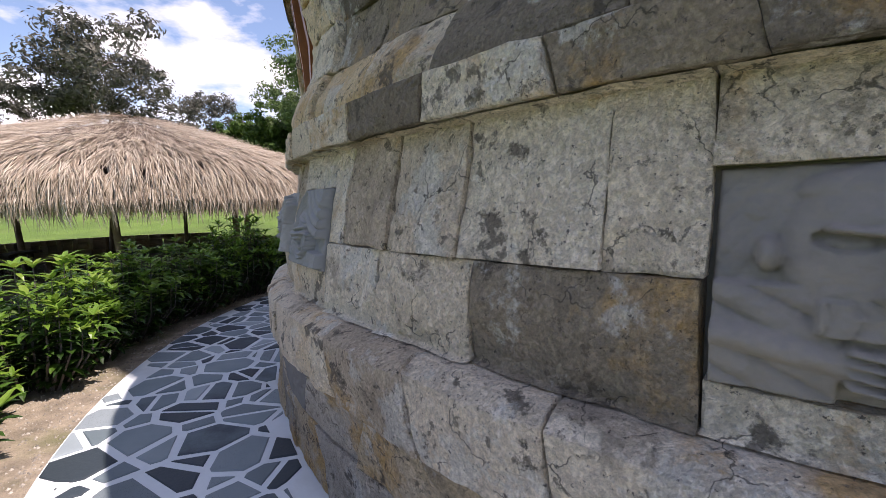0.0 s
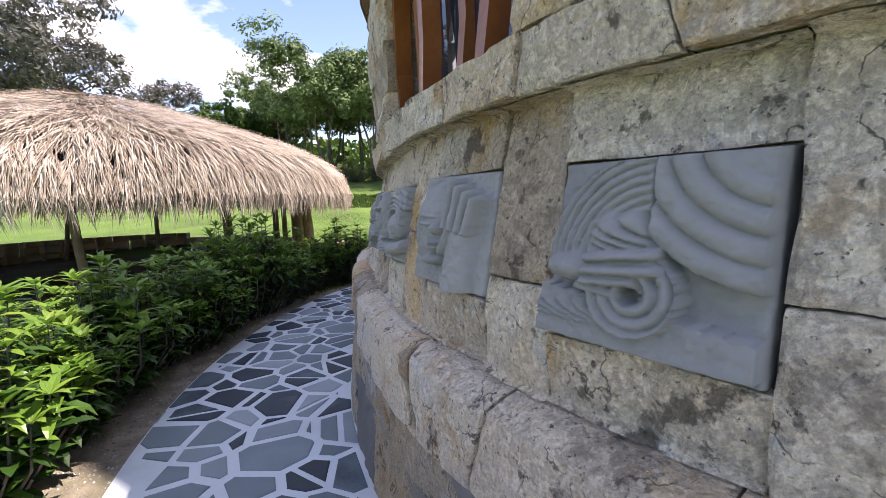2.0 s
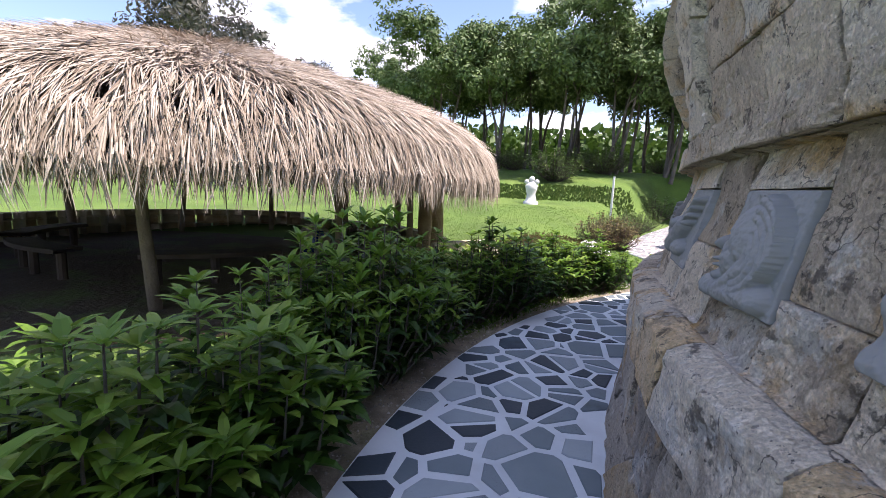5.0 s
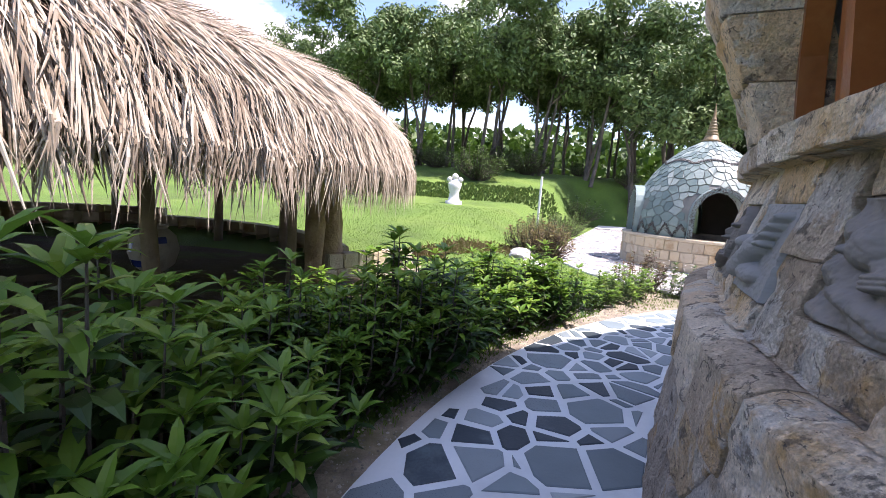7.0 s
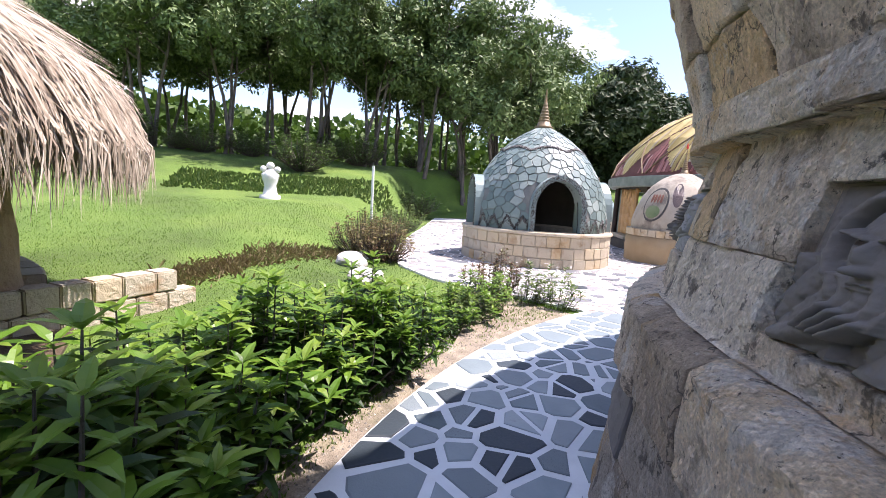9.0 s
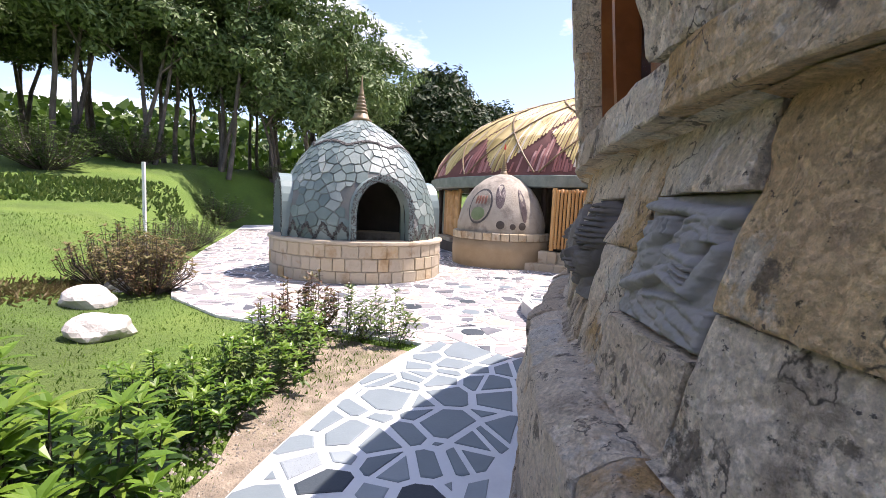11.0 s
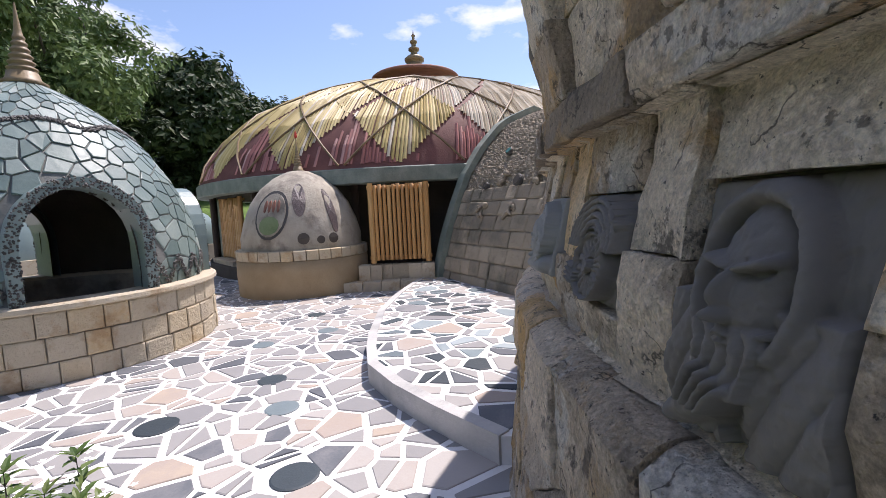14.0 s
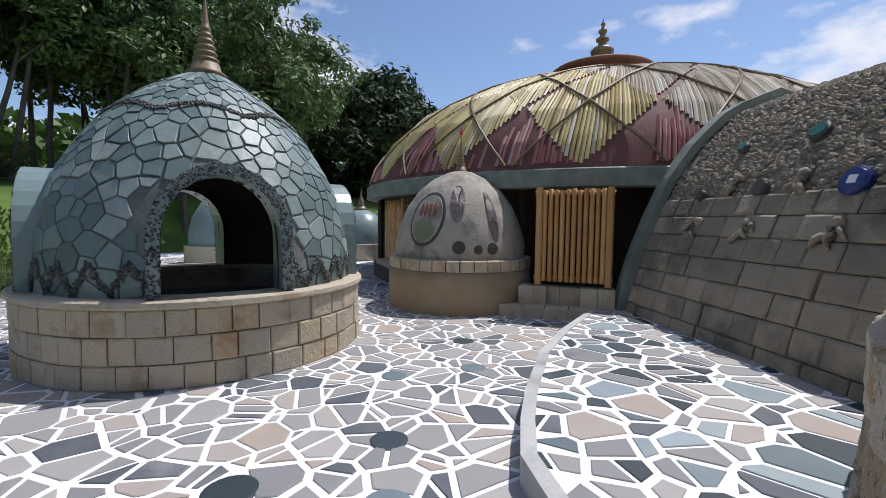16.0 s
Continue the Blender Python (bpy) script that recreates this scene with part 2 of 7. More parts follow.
GROUT = surface("white_grout", [(0.0, (0.66, 0.65, 0.64)), (0.5, (0.76, 0.755, 0.745)), (1.0, (0.82, 0.815, 0.80))], rough=0.8, scale=1.2, grain=35, bump=0.3,
                bump_scale=40, depth=0.006, stain=(0.54, 0.52, 0.49), stain_scale=0.9, stain_cut=(0.55, 0.75))
# white grout again, with the blue cast of the tower's shade mixed in
SHADED_PATH_GROUT = surface("shade_tinted_grout", [(0.0, (0.54, 0.585, 0.60)), (0.5, (0.63, 0.675, 0.69)), (1.0, (0.70, 0.735, 0.745))], rough=0.8, scale=1.2, grain=35, bump=0.3,
                     bump_scale=40, depth=0.006, stain=(0.46, 0.49, 0.50), stain_scale=1.3, stain_cut=(0.52, 0.72))
# slate and granite colours also hold some of that cool shade tint
PATH_STONE = surface("path_stone", [(0.0, (0.018, 0.028, 0.035)), (0.36, (0.034, 0.050, 0.062)), (0.42, (0.095, 0.128, 0.142)), (0.68, (0.175, 0.222, 0.238)), (0.93, (0.32, 0.37, 0.385)),
                                    (1.0, (0.16, 0.095, 0.10))],
                     rough=0.62, vary="object", spread=0.16, scale=4, grain=60, bump=0.35, bump_scale=45, depth=0.006)
GRANITE = surface("speckled_granite", [(0.0, (0.11, 0.14, 0.15)), (0.5, (0.18, 0.22, 0.235)), (1.0, (0.28, 0.325, 0.34))], rough=0.7, vary="object", spread=0.3, scale=5, grain=120, bump=0.4, bump_scale=90, depth=0.005,
                  speck=(120.0, (0.05, 0.06, 0.07)))
PLAZA_STONE = surface("plaza_stone", [(0.0, (0.06, 0.068, 0.08)), (0.14, (0.11, 0.12, 0.135)), (0.2, (0.21, 0.21, 0.215)), (0.5, (0.30, 0.29, 0.28)), (0.75, (0.39, 0.365, 0.34)),
                                      (0.9, (0.36, 0.30, 0.255)), (1.0, (0.47, 0.38, 0.28))],
                      rough=0.65, vary="object", spread=0.14, scale=4, grain=60, bump=0.3, bump_scale=45, depth=0.005)
PLAZA_STONE_FAR = surface("plaza_stone_far", [(0.0, (0.06, 0.068, 0.08)), (0.14, (0.11, 0.12, 0.135)), (0.2, (0.21, 0.21, 0.215)), (0.5, (0.30, 0.29, 0.28)), (0.75, (0.39, 0.365, 0.34)),
                                              (0.9, (0.36, 0.30, 0.255)), (1.0, (0.47, 0.38, 0.28))],
                          rough=0.65, vary="island", spread=0.14, scale=4, grain=60, bump=0.3, bump_scale=45, depth=0.005)
GRASS_GROUND = surface("lawn", [(0.0, (0.050, 0.085, 0.014)), (0.45, (0.095, 0.17, 0.022)), (0.8, (0.14, 0.215, 0.035)), (1.0, (0.19, 0.20, 0.07))], rough=0.95, scale=0.5, grain=14,
                       bump=0.9, bump_scale=30, depth=0.05, stain=(0.05, 0.075, 0.016), stain_scale=0.35, stain_cut=(0.48, 0.7))
BLADES = leafy("grass_blades", [(0.0, (0.055, 0.11, 0.012)), (0.5, (0.11, 0.21, 0.025)), (1.0, (0.19, 0.25, 0.06))], rough=0.6)
GRAVEL = surface("gravel", [(0.0, (0.10, 0.085, 0.062)), (0.5, (0.27, 0.225, 0.165)), (1.0, (0.50, 0.42, 0.31))], scale=6, grain=90, bump=1.0, bump_scale=55, depth=0.02,
                 stain=(0.13, 0.14, 0.05), stain_scale=1.6, stain_cut=(0.52, 0.7))
PEBBLE = surface("gravel_pebbles", [(0.0, (0.13, 0.12, 0.105)), (0.6, (0.30, 0.27, 0.22)), (1.0, (0.5, 0.46, 0.40))], vary="island", spread=0.2, bump=0.2)
THATCH = surface("palm_thatch", [(0.0, (0.07, 0.05, 0.035)), (0.22, (0.22, 0.17, 0.12)), (0.5, (0.40, 0.33, 0.25)), (0.85, (0.56, 0.50, 0.41)), (1.0, (0.42, 0.33, 0.17))],
                 rough=0.8, vary="island", spread=0.3, scale=2.2, grain=26, bump=0.3, bump_scale=70, depth=0.005)
# darker copy of the thatch: shade below and between leaves put into colour
THATCH_SHADE = surface("shaded_thatch", [(0.0, (0.05, 0.035, 0.025)), (1.0, (0.13, 0.09, 0.06))], bump=0.6, bump_scale=40)
TRUNK_WOOD = surface("weathered_post", [(0.0, (0.10, 0.075, 0.055)), (0.6, (0.20, 0.15, 0.11)), (1.0, (0.28, 0.22, 0.16))], scale=4, grain=35, bump=0.6, bump_scale=35)
CARVED_POST = surface("carved_trunk", [(0.0, (0.16, 0.10, 0.06)), (0.6, (0.30, 0.21, 0.13)), (1.0, (0.42, 0.32, 0.22))], scale=4, grain=30, bump=0.8, bump_scale=18, depth=0.03)
BARK = surface("bark", [(0.0, (0.05, 0.042, 0.036)), (0.6, (0.12, 0.10, 0.085)), (1.0, (0.22, 0.195, 0.17))], scale=2, grain=18, bump=0.8, bump_scale=14, depth=0.04)
LEAF_HEDGE = leafy("hedge_leaves", [(0.0, (0.012, 0.031, 0.007)), (0.45, (0.024, 0.062, 0.010)), (0.8, (0.052, 0.12, 0.014)), (1.0, (0.13, 0.20, 0.026))], rough=0.45)
# young leaves, brightened so that bush tops look struck by sun
LEAF_SUNLIT_SHOOT = leafy("young_leaves", [(0.0, (0.07, 0.165, 0.017)), (0.6, (0.15, 0.265, 0.033)), (1.0, (0.26, 0.34, 0.058))], rough=0.35, through_light=0.35)
LEAF_RED = leafy("reddish_leaves", [(0.0, (0.07, 0.05, 0.025)), (0.5, (0.13, 0.07, 0.04)), (1.0, (0.11, 0.16, 0.04))], rough=0.5)
LEAF_SHRUB = leafy("shrub_leaves", [(0.0, (0.04, 0.075, 0.02)), (0.5, (0.09, 0.15, 0.035)), (1.0, (0.20, 0.24, 0.08))], rough=0.45)
LEAF_DRY = leafy("dry_shrub_leaves", [(0.0, (0.13, 0.09, 0.05)), (0.5, (0.20, 0.16, 0.07)), (1.0, (0.13, 0.17, 0.05))], rough=0.6)
LEAF_TREE = leafy("tree_leaves", [(0.0, (0.055, 0.09, 0.03)), (0.5, (0.11, 0.17, 0.055)), (0.9, (0.19, 0.26, 0.09)), (1.0, (0.25, 0.21, 0.12))], rough=0.55, through_light=0.10)
LEAF_BRIGHT = leafy("bright_tree_leaves", [(0.0, (0.035, 0.075, 0.014)), (0.6, (0.075, 0.14, 0.022)), (1.0, (0.13, 0.20, 0.04))], rough=0.5)
LEAF_GREY = leafy("greyish_tree_leaves", [(0.0, (0.075, 0.075, 0.062)), (0.6, (0.12, 0.12, 0.095)), (1.0, (0.18, 0.165, 0.13))], rough=0.6)
LEAF_CONIFER = leafy("cypress_leaves", [(0.0, (0.018, 0.036, 0.014)), (0.6, (0.035, 0.062, 0.020)), (1.0, (0.07, 0.09, 0.03))], rough=0.6, through_light=0.12)
PETAL = surface("white_petals", [(0.0, (0.7, 0.68, 0.66)), (1.0, (0.82, 0.8, 0.78))], bump=0)
TILE = surface("slate_tile", [(0.0, (0.085, 0.122, 0.12)), (0.3, (0.125, 0.178, 0.168)), (0.6, (0.19, 0.25, 0.232)), (0.85, (0.30, 0.35, 0.325)), (0.96, (0.50, 0.52, 0.49)), (1.0, (0.52, 0.35, 0.22))],
               rough=0.45, vary="object", spread=0.3, scale=5, grain=40, bump=0.45, bump_scale=14, depth=0.012)
TILE_FAR = surface("slate_tile_small", [(0.0, (0.115, 0.161, 0.167)), (0.5, (0.201, 0.27, 0.265)), (1.0, (0.305, 0.374, 0.345))], rough=0.32, vary="island", spread=0.3, bump=0.35,
                   bump_scale=14, depth=0.012)
TILE_GROUT = surface("tile_grout", [(0.0, (0.10, 0.105, 0.10)), (1.0, (0.24, 0.245, 0.23))], bump=0.4)
PEBBLEWORK = surface("pebblework", [(0.0, (0.02, 0.02, 0.02)), (0.5, (0.06, 0.058, 0.055)), (1.0, (0.17, 0.16, 0.15))], rough=0.55, vary="island", spread=0.3, bump=0.5, bump_scale=60)
KIOSK_BLOCK = surface("kiosk_block", [(0.0, (0.40, 0.34, 0.25)), (0.45, (0.50, 0.44, 0.335)), (0.8, (0.52, 0.43, 0.29)), (0.93, (0.50, 0.34, 0.17)), (1.0, (0.36, 0.29, 0.21))], rough=0.88,
                      vary="object", spread=0.3, scale=4, grain=30, bump=0.9, bump_scale=20, depth=0.03, stain=(0.30, 0.18, 0.08), stain_scale=2.4, stain_cut=(0.55, 0.68))
BRASS = surface("tarnished_bronze", [(0.0, (0.14, 0.10, 0.05)), (0.6, (0.25, 0.18, 0.09)), (1.0, (0.30, 0.24, 0.15))], rough=0.5, bump=0.2)
TERRACOTTA = surface("terracotta", [(0.0, (0.19, 0.085, 0.06)), (1.0, (0.32, 0.15, 0.105))], rough=0.8, bump=0.3)
ROOF_RED = surface("red_brown_shell", [(0.0, (0.10, 0.038, 0.033)), (0.6, (0.155, 0.06, 0.05)), (1.0, (0.20, 0.09, 0.07))], rough=0.75, bump=0.3)
CANE_YELLOW = surface("yellow_canes", [(0.0, (0.26, 0.19, 0.06)), (0.4, (0.46, 0.36, 0.13)), (0.8, (0.60, 0.49, 0.22)), (1.0, (0.62, 0.55, 0.36))], rough=0.55, vary="island", spread=0.25, bump=0.25,
                      bump_scale=50, depth=0.006)
CANE_PALE = surface("bleached_canes", [(0.0, (0.36, 0.29, 0.19)), (0.5, (0.52, 0.45, 0.33)), (1.0, (0.68, 0.63, 0.53))], rough=0.55, vary="island", spread=0.25, bump=0.25, bump_scale=50, depth=0.006)
CANE_RED = surface("reddish_canes", [(0.0, (0.22, 0.075, 0.07)), (0.6, (0.40, 0.17, 0.15)), (1.0, (0.58, 0.42, 0.38))], rough=0.6, vary="island", spread=0.25, bump=0.25, bump_scale=50, depth=0.006)
LATTICE = surface("lattice_cane", [(0.0, (0.10, 0.062, 0.03)), (0.6, (0.20, 0.14, 0.07)), (1.0, (0.34, 0.26, 0.14))], rough=0.6, bump=0.3)
BAMBOO = surface("bamboo", [(0.0, (0.33, 0.16, 0.05)), (0.5, (0.48, 0.26, 0.09)), (1.0, (0.58, 0.37, 0.16))], rough=0.42, vary="object", spread=0.4, scale=3, grain=25, bump=0.2, bump_scale=40)
GREENSTONE = surface("green_stone_band", [(0.0, (0.09, 0.12, 0.10)), (0.5, (0.17, 0.205, 0.175)), (1.0, (0.27, 0.29, 0.25))], rough=0.55, scale=4, grain=30, bump=0.5, bump_scale=12)
PLASTER = surface("rough_plaster", [(0.0, (0.30, 0.27, 0.21)), (0.6, (0.42, 0.38, 0.31)), (1.0, (0.50, 0.46, 0.39))], bump=0.6, bump_scale=18, stain=(0.14, 0.12, 0.10), stain_scale=2.2)
KERB = surface("kerb_plaster", [(0.0, (0.36, 0.36, 0.35)), (1.0, (0.56, 0.55, 0.53))], bump=0.4, bump_scale=25, stain=(0.24, 0.24, 0.24))
VAULT_BLOCK = surface("vault_block", [(0.0, (0.17, 0.145, 0.11)), (0.5, (0.29, 0.245, 0.18)), (0.9, (0.38, 0.32, 0.235)), (1.0, (0.44, 0.36, 0.25))], rough=0.9, vary="object", spread=0.45, scale=3, grain=22,
                      bump=0.9, bump_scale=10, depth=0.04, stain=(0.085, 0.085, 0.065), stain_scale=1.4)
RUBBLE = surface("vault_rubble", [(0.0, (0.19, 0.16, 0.12)), (0.5, (0.27, 0.228, 0.17)), (1.0, (0.36, 0.31, 0.235))], rough=0.9, vary="island", spread=0.4, bump=0.7, bump_scale=30)
WINDOW_WOOD = surface("varnished_wood", [(0.0, (0.135, 0.0413, 0.0105)), (0.6, (0.27, 0.09, 0.0225)), (1.0, (0.375, 0.15, 0.045))], rough=0.35, scale=3, grain=30, bump=0.15)
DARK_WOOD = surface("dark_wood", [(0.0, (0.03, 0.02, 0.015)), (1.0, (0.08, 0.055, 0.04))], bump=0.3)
# indoor shade put into the colour: near-black brown for rooms, linings and holes
INNER_SHADE = surface("shade_dark_interior", [(0.0, (0.05, 0.042, 0.036)), (1.0, (0.10, 0.085, 0.07))], bump=0.3)
STATUE = surface("white_stone_figure", [(0.0, (0.55, 0.54, 0.52)), (1.0, (0.76, 0.75, 0.72))], bump=0.3)
# earth colour darkened to carry the shelter's shade
SHADED_EARTH = surface("shade_darkened_earth", [(0.0, (0.056, 0.038, 0.022)), (1.0, (0.12, 0.084, 0.048))], bump=0.8, bump_scale=12, depth=0.05, stain=(0.10, 0.14, 0.03))
ROCK = surface("pale_rock", [(0.0, (0.36, 0.34, 0.31)), (1.0, (0.58, 0.56, 0.52))], bump=0.5)
WHITE_PAINT = surface("white_paint", [(0.0, (0.66, 0.66, 0.65)), (1.0, (0.78, 0.78, 0.77))], bump=0.2)
BLUE_GLAZE = surface("blue_glaze", [(0.0, (0.015, 0.02, 0.10)), (1.0, (0.04, 0.06, 0.22))], rough=0.15, bump=0)
GREEN_GLASS = surface("green_bottle_glass", [(0.0, (0.01, 0.06, 0.035)), (1.0, (0.03, 0.16, 0.10))], rough=0.1, bump=0)
GLASS = bpy.data.materials.new("window_glass")
GLASS.use_nodes = True
gb = GLASS.node_tree.nodes["Principled BSDF"]
gb.inputs["Base Color"].default_value, gb.inputs["Roughness"].default_value = (0.02, 0.03, 0.05, 1), 0.03
gb.inputs["Specular IOR Level"].default_value = 0.9

# ---- building helpers ----
rng = random.Random(7)


class Geo:
    """Collects faces for one mesh."""

    def __init__(self):
        self.v, self.f = [], []

    def add(self, verts, faces):
        k = len(self.v)
        self.v.extend(tuple(p) for p in verts)
        self.f.extend(tuple(i + k for i in f) for f in faces)

    def box(self, m, sx, sy, sz):
        pts = [m @ Vector((x * sx / 2, y * sy / 2, z * sz / 2)) for x in (-1, 1) for y in (-1, 1) for z in (-1, 1)]
        self.add(pts, [(0, 1, 3, 2), (4, 6, 7, 5), (0, 4, 5, 1), (2, 3, 7, 6), (0, 2, 6, 4), (1, 5, 7, 3)])

    def tube(self, pts, radii, n=8, caps=True):
        pts = [Vector(p) for p in pts]
        rings = []
        for i, p in enumerate(pts):
            d = (pts[min(i + 1, len(pts) - 1)] - pts[max(i - 1, 0)]).normalized()
            s = d.cross(Vector((0.31, 0.2, 0.93)) if abs(d.z) < 0.9 else Vector((1, 0.1, 0))).normalized()
            u = s.cross(d)
            r = radii[i] if isinstance(radii, (list, tuple)) else radii
            rings.append([p + (s * math.cos(a) + u * math.sin(a)) * r for a in (2 * math.pi * k / n for k in range(n))])
        faces = [(i * n + k, i * n + (k + 1) % n, (i + 1) * n + (k + 1) % n, (i + 1) * n + k) for i in range(len(pts) - 1) for k in range(n)]
        if caps:
            faces += [tuple(reversed(range(n))), tuple(range((len(pts) - 1) * n, len(pts) * n))]
        self.add([p for r in rings for p in r], faces)

    def lathe(self, profile, centre, n=48, a0=0.0, a1=360.0):
        full = abs(a1 - a0) >= 359.9
        cols = n if full else n + 1
        verts = [(centre[0] + r * math.cos(radians(a0 + (a1 - a0) * k / n)), centre[1] + r * math.sin(radians(a0 + (a1 - a0) * k / n)), z)
                 for r, z in profile for k in range(cols)]
        faces = []
        for i in range(len(profile) - 1):
            for k in range(n):
                k2 = (k + 1) % cols
                faces.append((i * cols + k, i * cols + k2, (i + 1) * cols + k2, (i + 1) * cols + k))
        self.add(verts, faces)

    def mesh(self, name, material, smooth=False):
        me = bpy.data.meshes.new(name)
        me.from_pydata(self.v, [], self.f)
        me.materials.append(material)
        if smooth:
            me.shade_smooth()
        return me


def put(name, geo, material, parent=None, label="", smooth=False, at=None, kind=""):
    """Links collected faces as one object, under a thing if one is given."""
    ob = new(name, geo.mesh(name, material, smooth))
    if at is not None:
        ob.matrix_world = at
    if parent is not None:
        ob.parent = parent
    if label:
        ob["label"] = label
    if kind:
        ob["kind"] = kind
    return ob


def thing(name, label, category, group="", at=None):
    ob = new(name)
    ob.empty_display_size = 0.2
    if at is not None:
        ob.matrix_world = at
    return tagged(ob, label, category, group)


def smoothstep(a, b, x):
    t = min(max((x - a) / (b - a), 0.0), 1.0)
    return t * t * (3 - 2 * t)


def dart(count, low, high, spacing, inside, tries=40000, seed=1):
    """Points at least a spacing apart inside a region."""
    r = random.Random(seed)
    got, grid = [], {}
    for _ in range(tries):
        p = (r.uniform(low[0], high[0]), r.uniform(low[1], high[1]))
        if not inside(*p):
            continue
        c = (int(p[0] // spacing), int(p[1] // spacing))
        if any((q[0] - p[0]) ** 2 + (q[1] - p[1]) ** 2 < spacing ** 2 for i in (-1, 0, 1) for j in (-1, 0, 1) for q in grid.get((c[0] + i, c[1] + j), ())):
            continue
        grid.setdefault(c, []).append(p)
        got.append(p)
        if len(got) >= count:
            break
    return got


def cells(seeds, gap, seed=3, weight=0.25):
    """Irregular stones: the cell of each seed, drawn in by half the joint."""
    r = random.Random(seed)
    pts = np.array(seeds)
    d2 = ((pts[:, None] - pts[None]) ** 2).sum(2)
    mean = np.sqrt(np.sort(d2, 1)[:, 1].mean())
    w = np.array([r.uniform(-1, 1) * weight * mean * mean for _ in seeds])
    out = []
    for i, p in enumerate(pts):
        poly = [np.array((p[0] + sx * 1.6 * mean, p[1] + sy * 1.6 * mean)) for sx, sy in ((-1, -1), (1, -1), (1, 1), (-1, 1))]
        g = gap * r.uniform(0.7, 1.5)
        for j in np.argsort(d2[i])[1:18]:
            q = pts[j]
            dist = math.sqrt(d2[i, j])
            nrm = (q - p) / dist
            lim = dist / 2 + (w[i] - w[j]) / (2 * dist) - g / 2
            cut = []
            for k, a in enumerate(poly):
                b = poly[(k + 1) % len(poly)]
                da, db = (a - p) @ nrm - lim, (b - p) @ nrm - lim
                if da <= 0:
                    cut.append(a)
                if da * db < 0:
                    cut.append(a + (b - a) * da / (da - db))
            poly = cut
            if len(poly) < 3:
                break
        if len(poly) >= 3:
            merged = []
            for k, a in enumerate(poly):
                b = poly[(k + 1) % len(poly)]
                if np.linalg.norm(a - b) > 0.16 * mean:
                    merged.append(a)
            poly = merged if len(merged) >= 3 else poly
        out.append(poly if len(poly) >= 3 else None)
    return out


def split(polys, share, gap, seed=4, least=0.03):
    """Breaks some of the larger stones in two."""
    r = random.Random(seed)
    out = []
    for poly in polys:
        if poly is None:
            continue
        n = len(poly)
        area = abs(sum(poly[k][0] * poly[(k + 1) % n][1] - poly[k][1] * poly[(k + 1) % n][0] for k in range(n))) / 2
        if area < least or r.random() > share:
            out.append(poly)
            continue
        c = sum(poly) / n
        a = r.uniform(0, math.pi)
        nrm = np.array((math.cos(a), math.sin(a)))
        for sign in (-1, 1):
            part = []
            for k, p in enumerate(poly):
                q = poly[(k + 1) % n]
                dp, dq = sign * ((p - c) @ nrm) - gap / 2, sign * ((q - c) @ nrm) - gap / 2
                if dp >= 0:
                    part.append(p)
                if dp * dq < 0:
                    part.append(p + (q - p) * dp / (dp - dq))
            if len(part) >= 3:
                out.append(part)
    return out


def slab_piece(geo, poly, z0, z1, lip=0.012):
    """A stone slab with a small worn lip."""
    c = sum(poly) / len(poly)
    n = len(poly)
    inner = [a + (c - a) * min(lip / max(np.linalg.norm(c - a), 1e-6), 0.4) for a in poly]
    verts = [(a[0], a[1], z0) for a in poly] + [(a[0], a[1], z1 - 0.004) for a in poly] + [(a[0], a[1], z1) for a in inner]
    faces = [(k, (k + 1) % n, n + (k + 1) % n, n + k) for k in range(n)] + [(n + k, n + (k + 1) % n, 2 * n + (k + 1) % n, 2 * n + k) for k in range(n)] + [tuple(range(2 * n, 3 * n))]
    geo.add(verts, faces)

# ---- the lie of the land ----
TOWER = (4.6, 5.85)
KIOSK = (4.25, 17.93)
HALL = (15.3, 17.78)
HUT = (-8.25, 12.0)
PLAZA = [(2.1, 13.3), (1.17, 14.74), (0.75, 15.53), (0.54, 16.93), (1.05, 19.2), (2.6, 23.0), (4.6, 27.4), (7.0, 33.0), (15.0, 34.0), (15.0, 9.0), (3.53, 9.0)]


def from_tower(x, y):
    return math.hypot(x - TOWER[0], y - TOWER[1])


def on_tower(angle, r, z):
    return (TOWER[0] + r * math.cos(radians(angle)), TOWER[1] + r * math.sin(radians(angle)), z)


def in_poly(x, y, poly):
    hit = False
    for i, (x1, y1) in enumerate(poly):
        x2, y2 = poly[i - 1]
        if (y1 > y) != (y2 > y) and x < (x2 - x1) * (y - y1) / (y2 - y1) + x1:
            hit = not hit
    return hit


def poly_distance(x, y, poly):
    best = 1e9
    for i, (x1, y1) in enumerate(poly):
        x2, y2 = poly[i - 1]
        t = min(max(((x - x1) * (x2 - x1) + (y - y1) * (y2 - y1)) / ((x2 - x1) ** 2 + (y2 - y1) ** 2), 0), 1)
        best = min(best, math.hypot(x - x1 - t * (x2 - x1), y - y1 - t * (y2 - y1)))
    return best


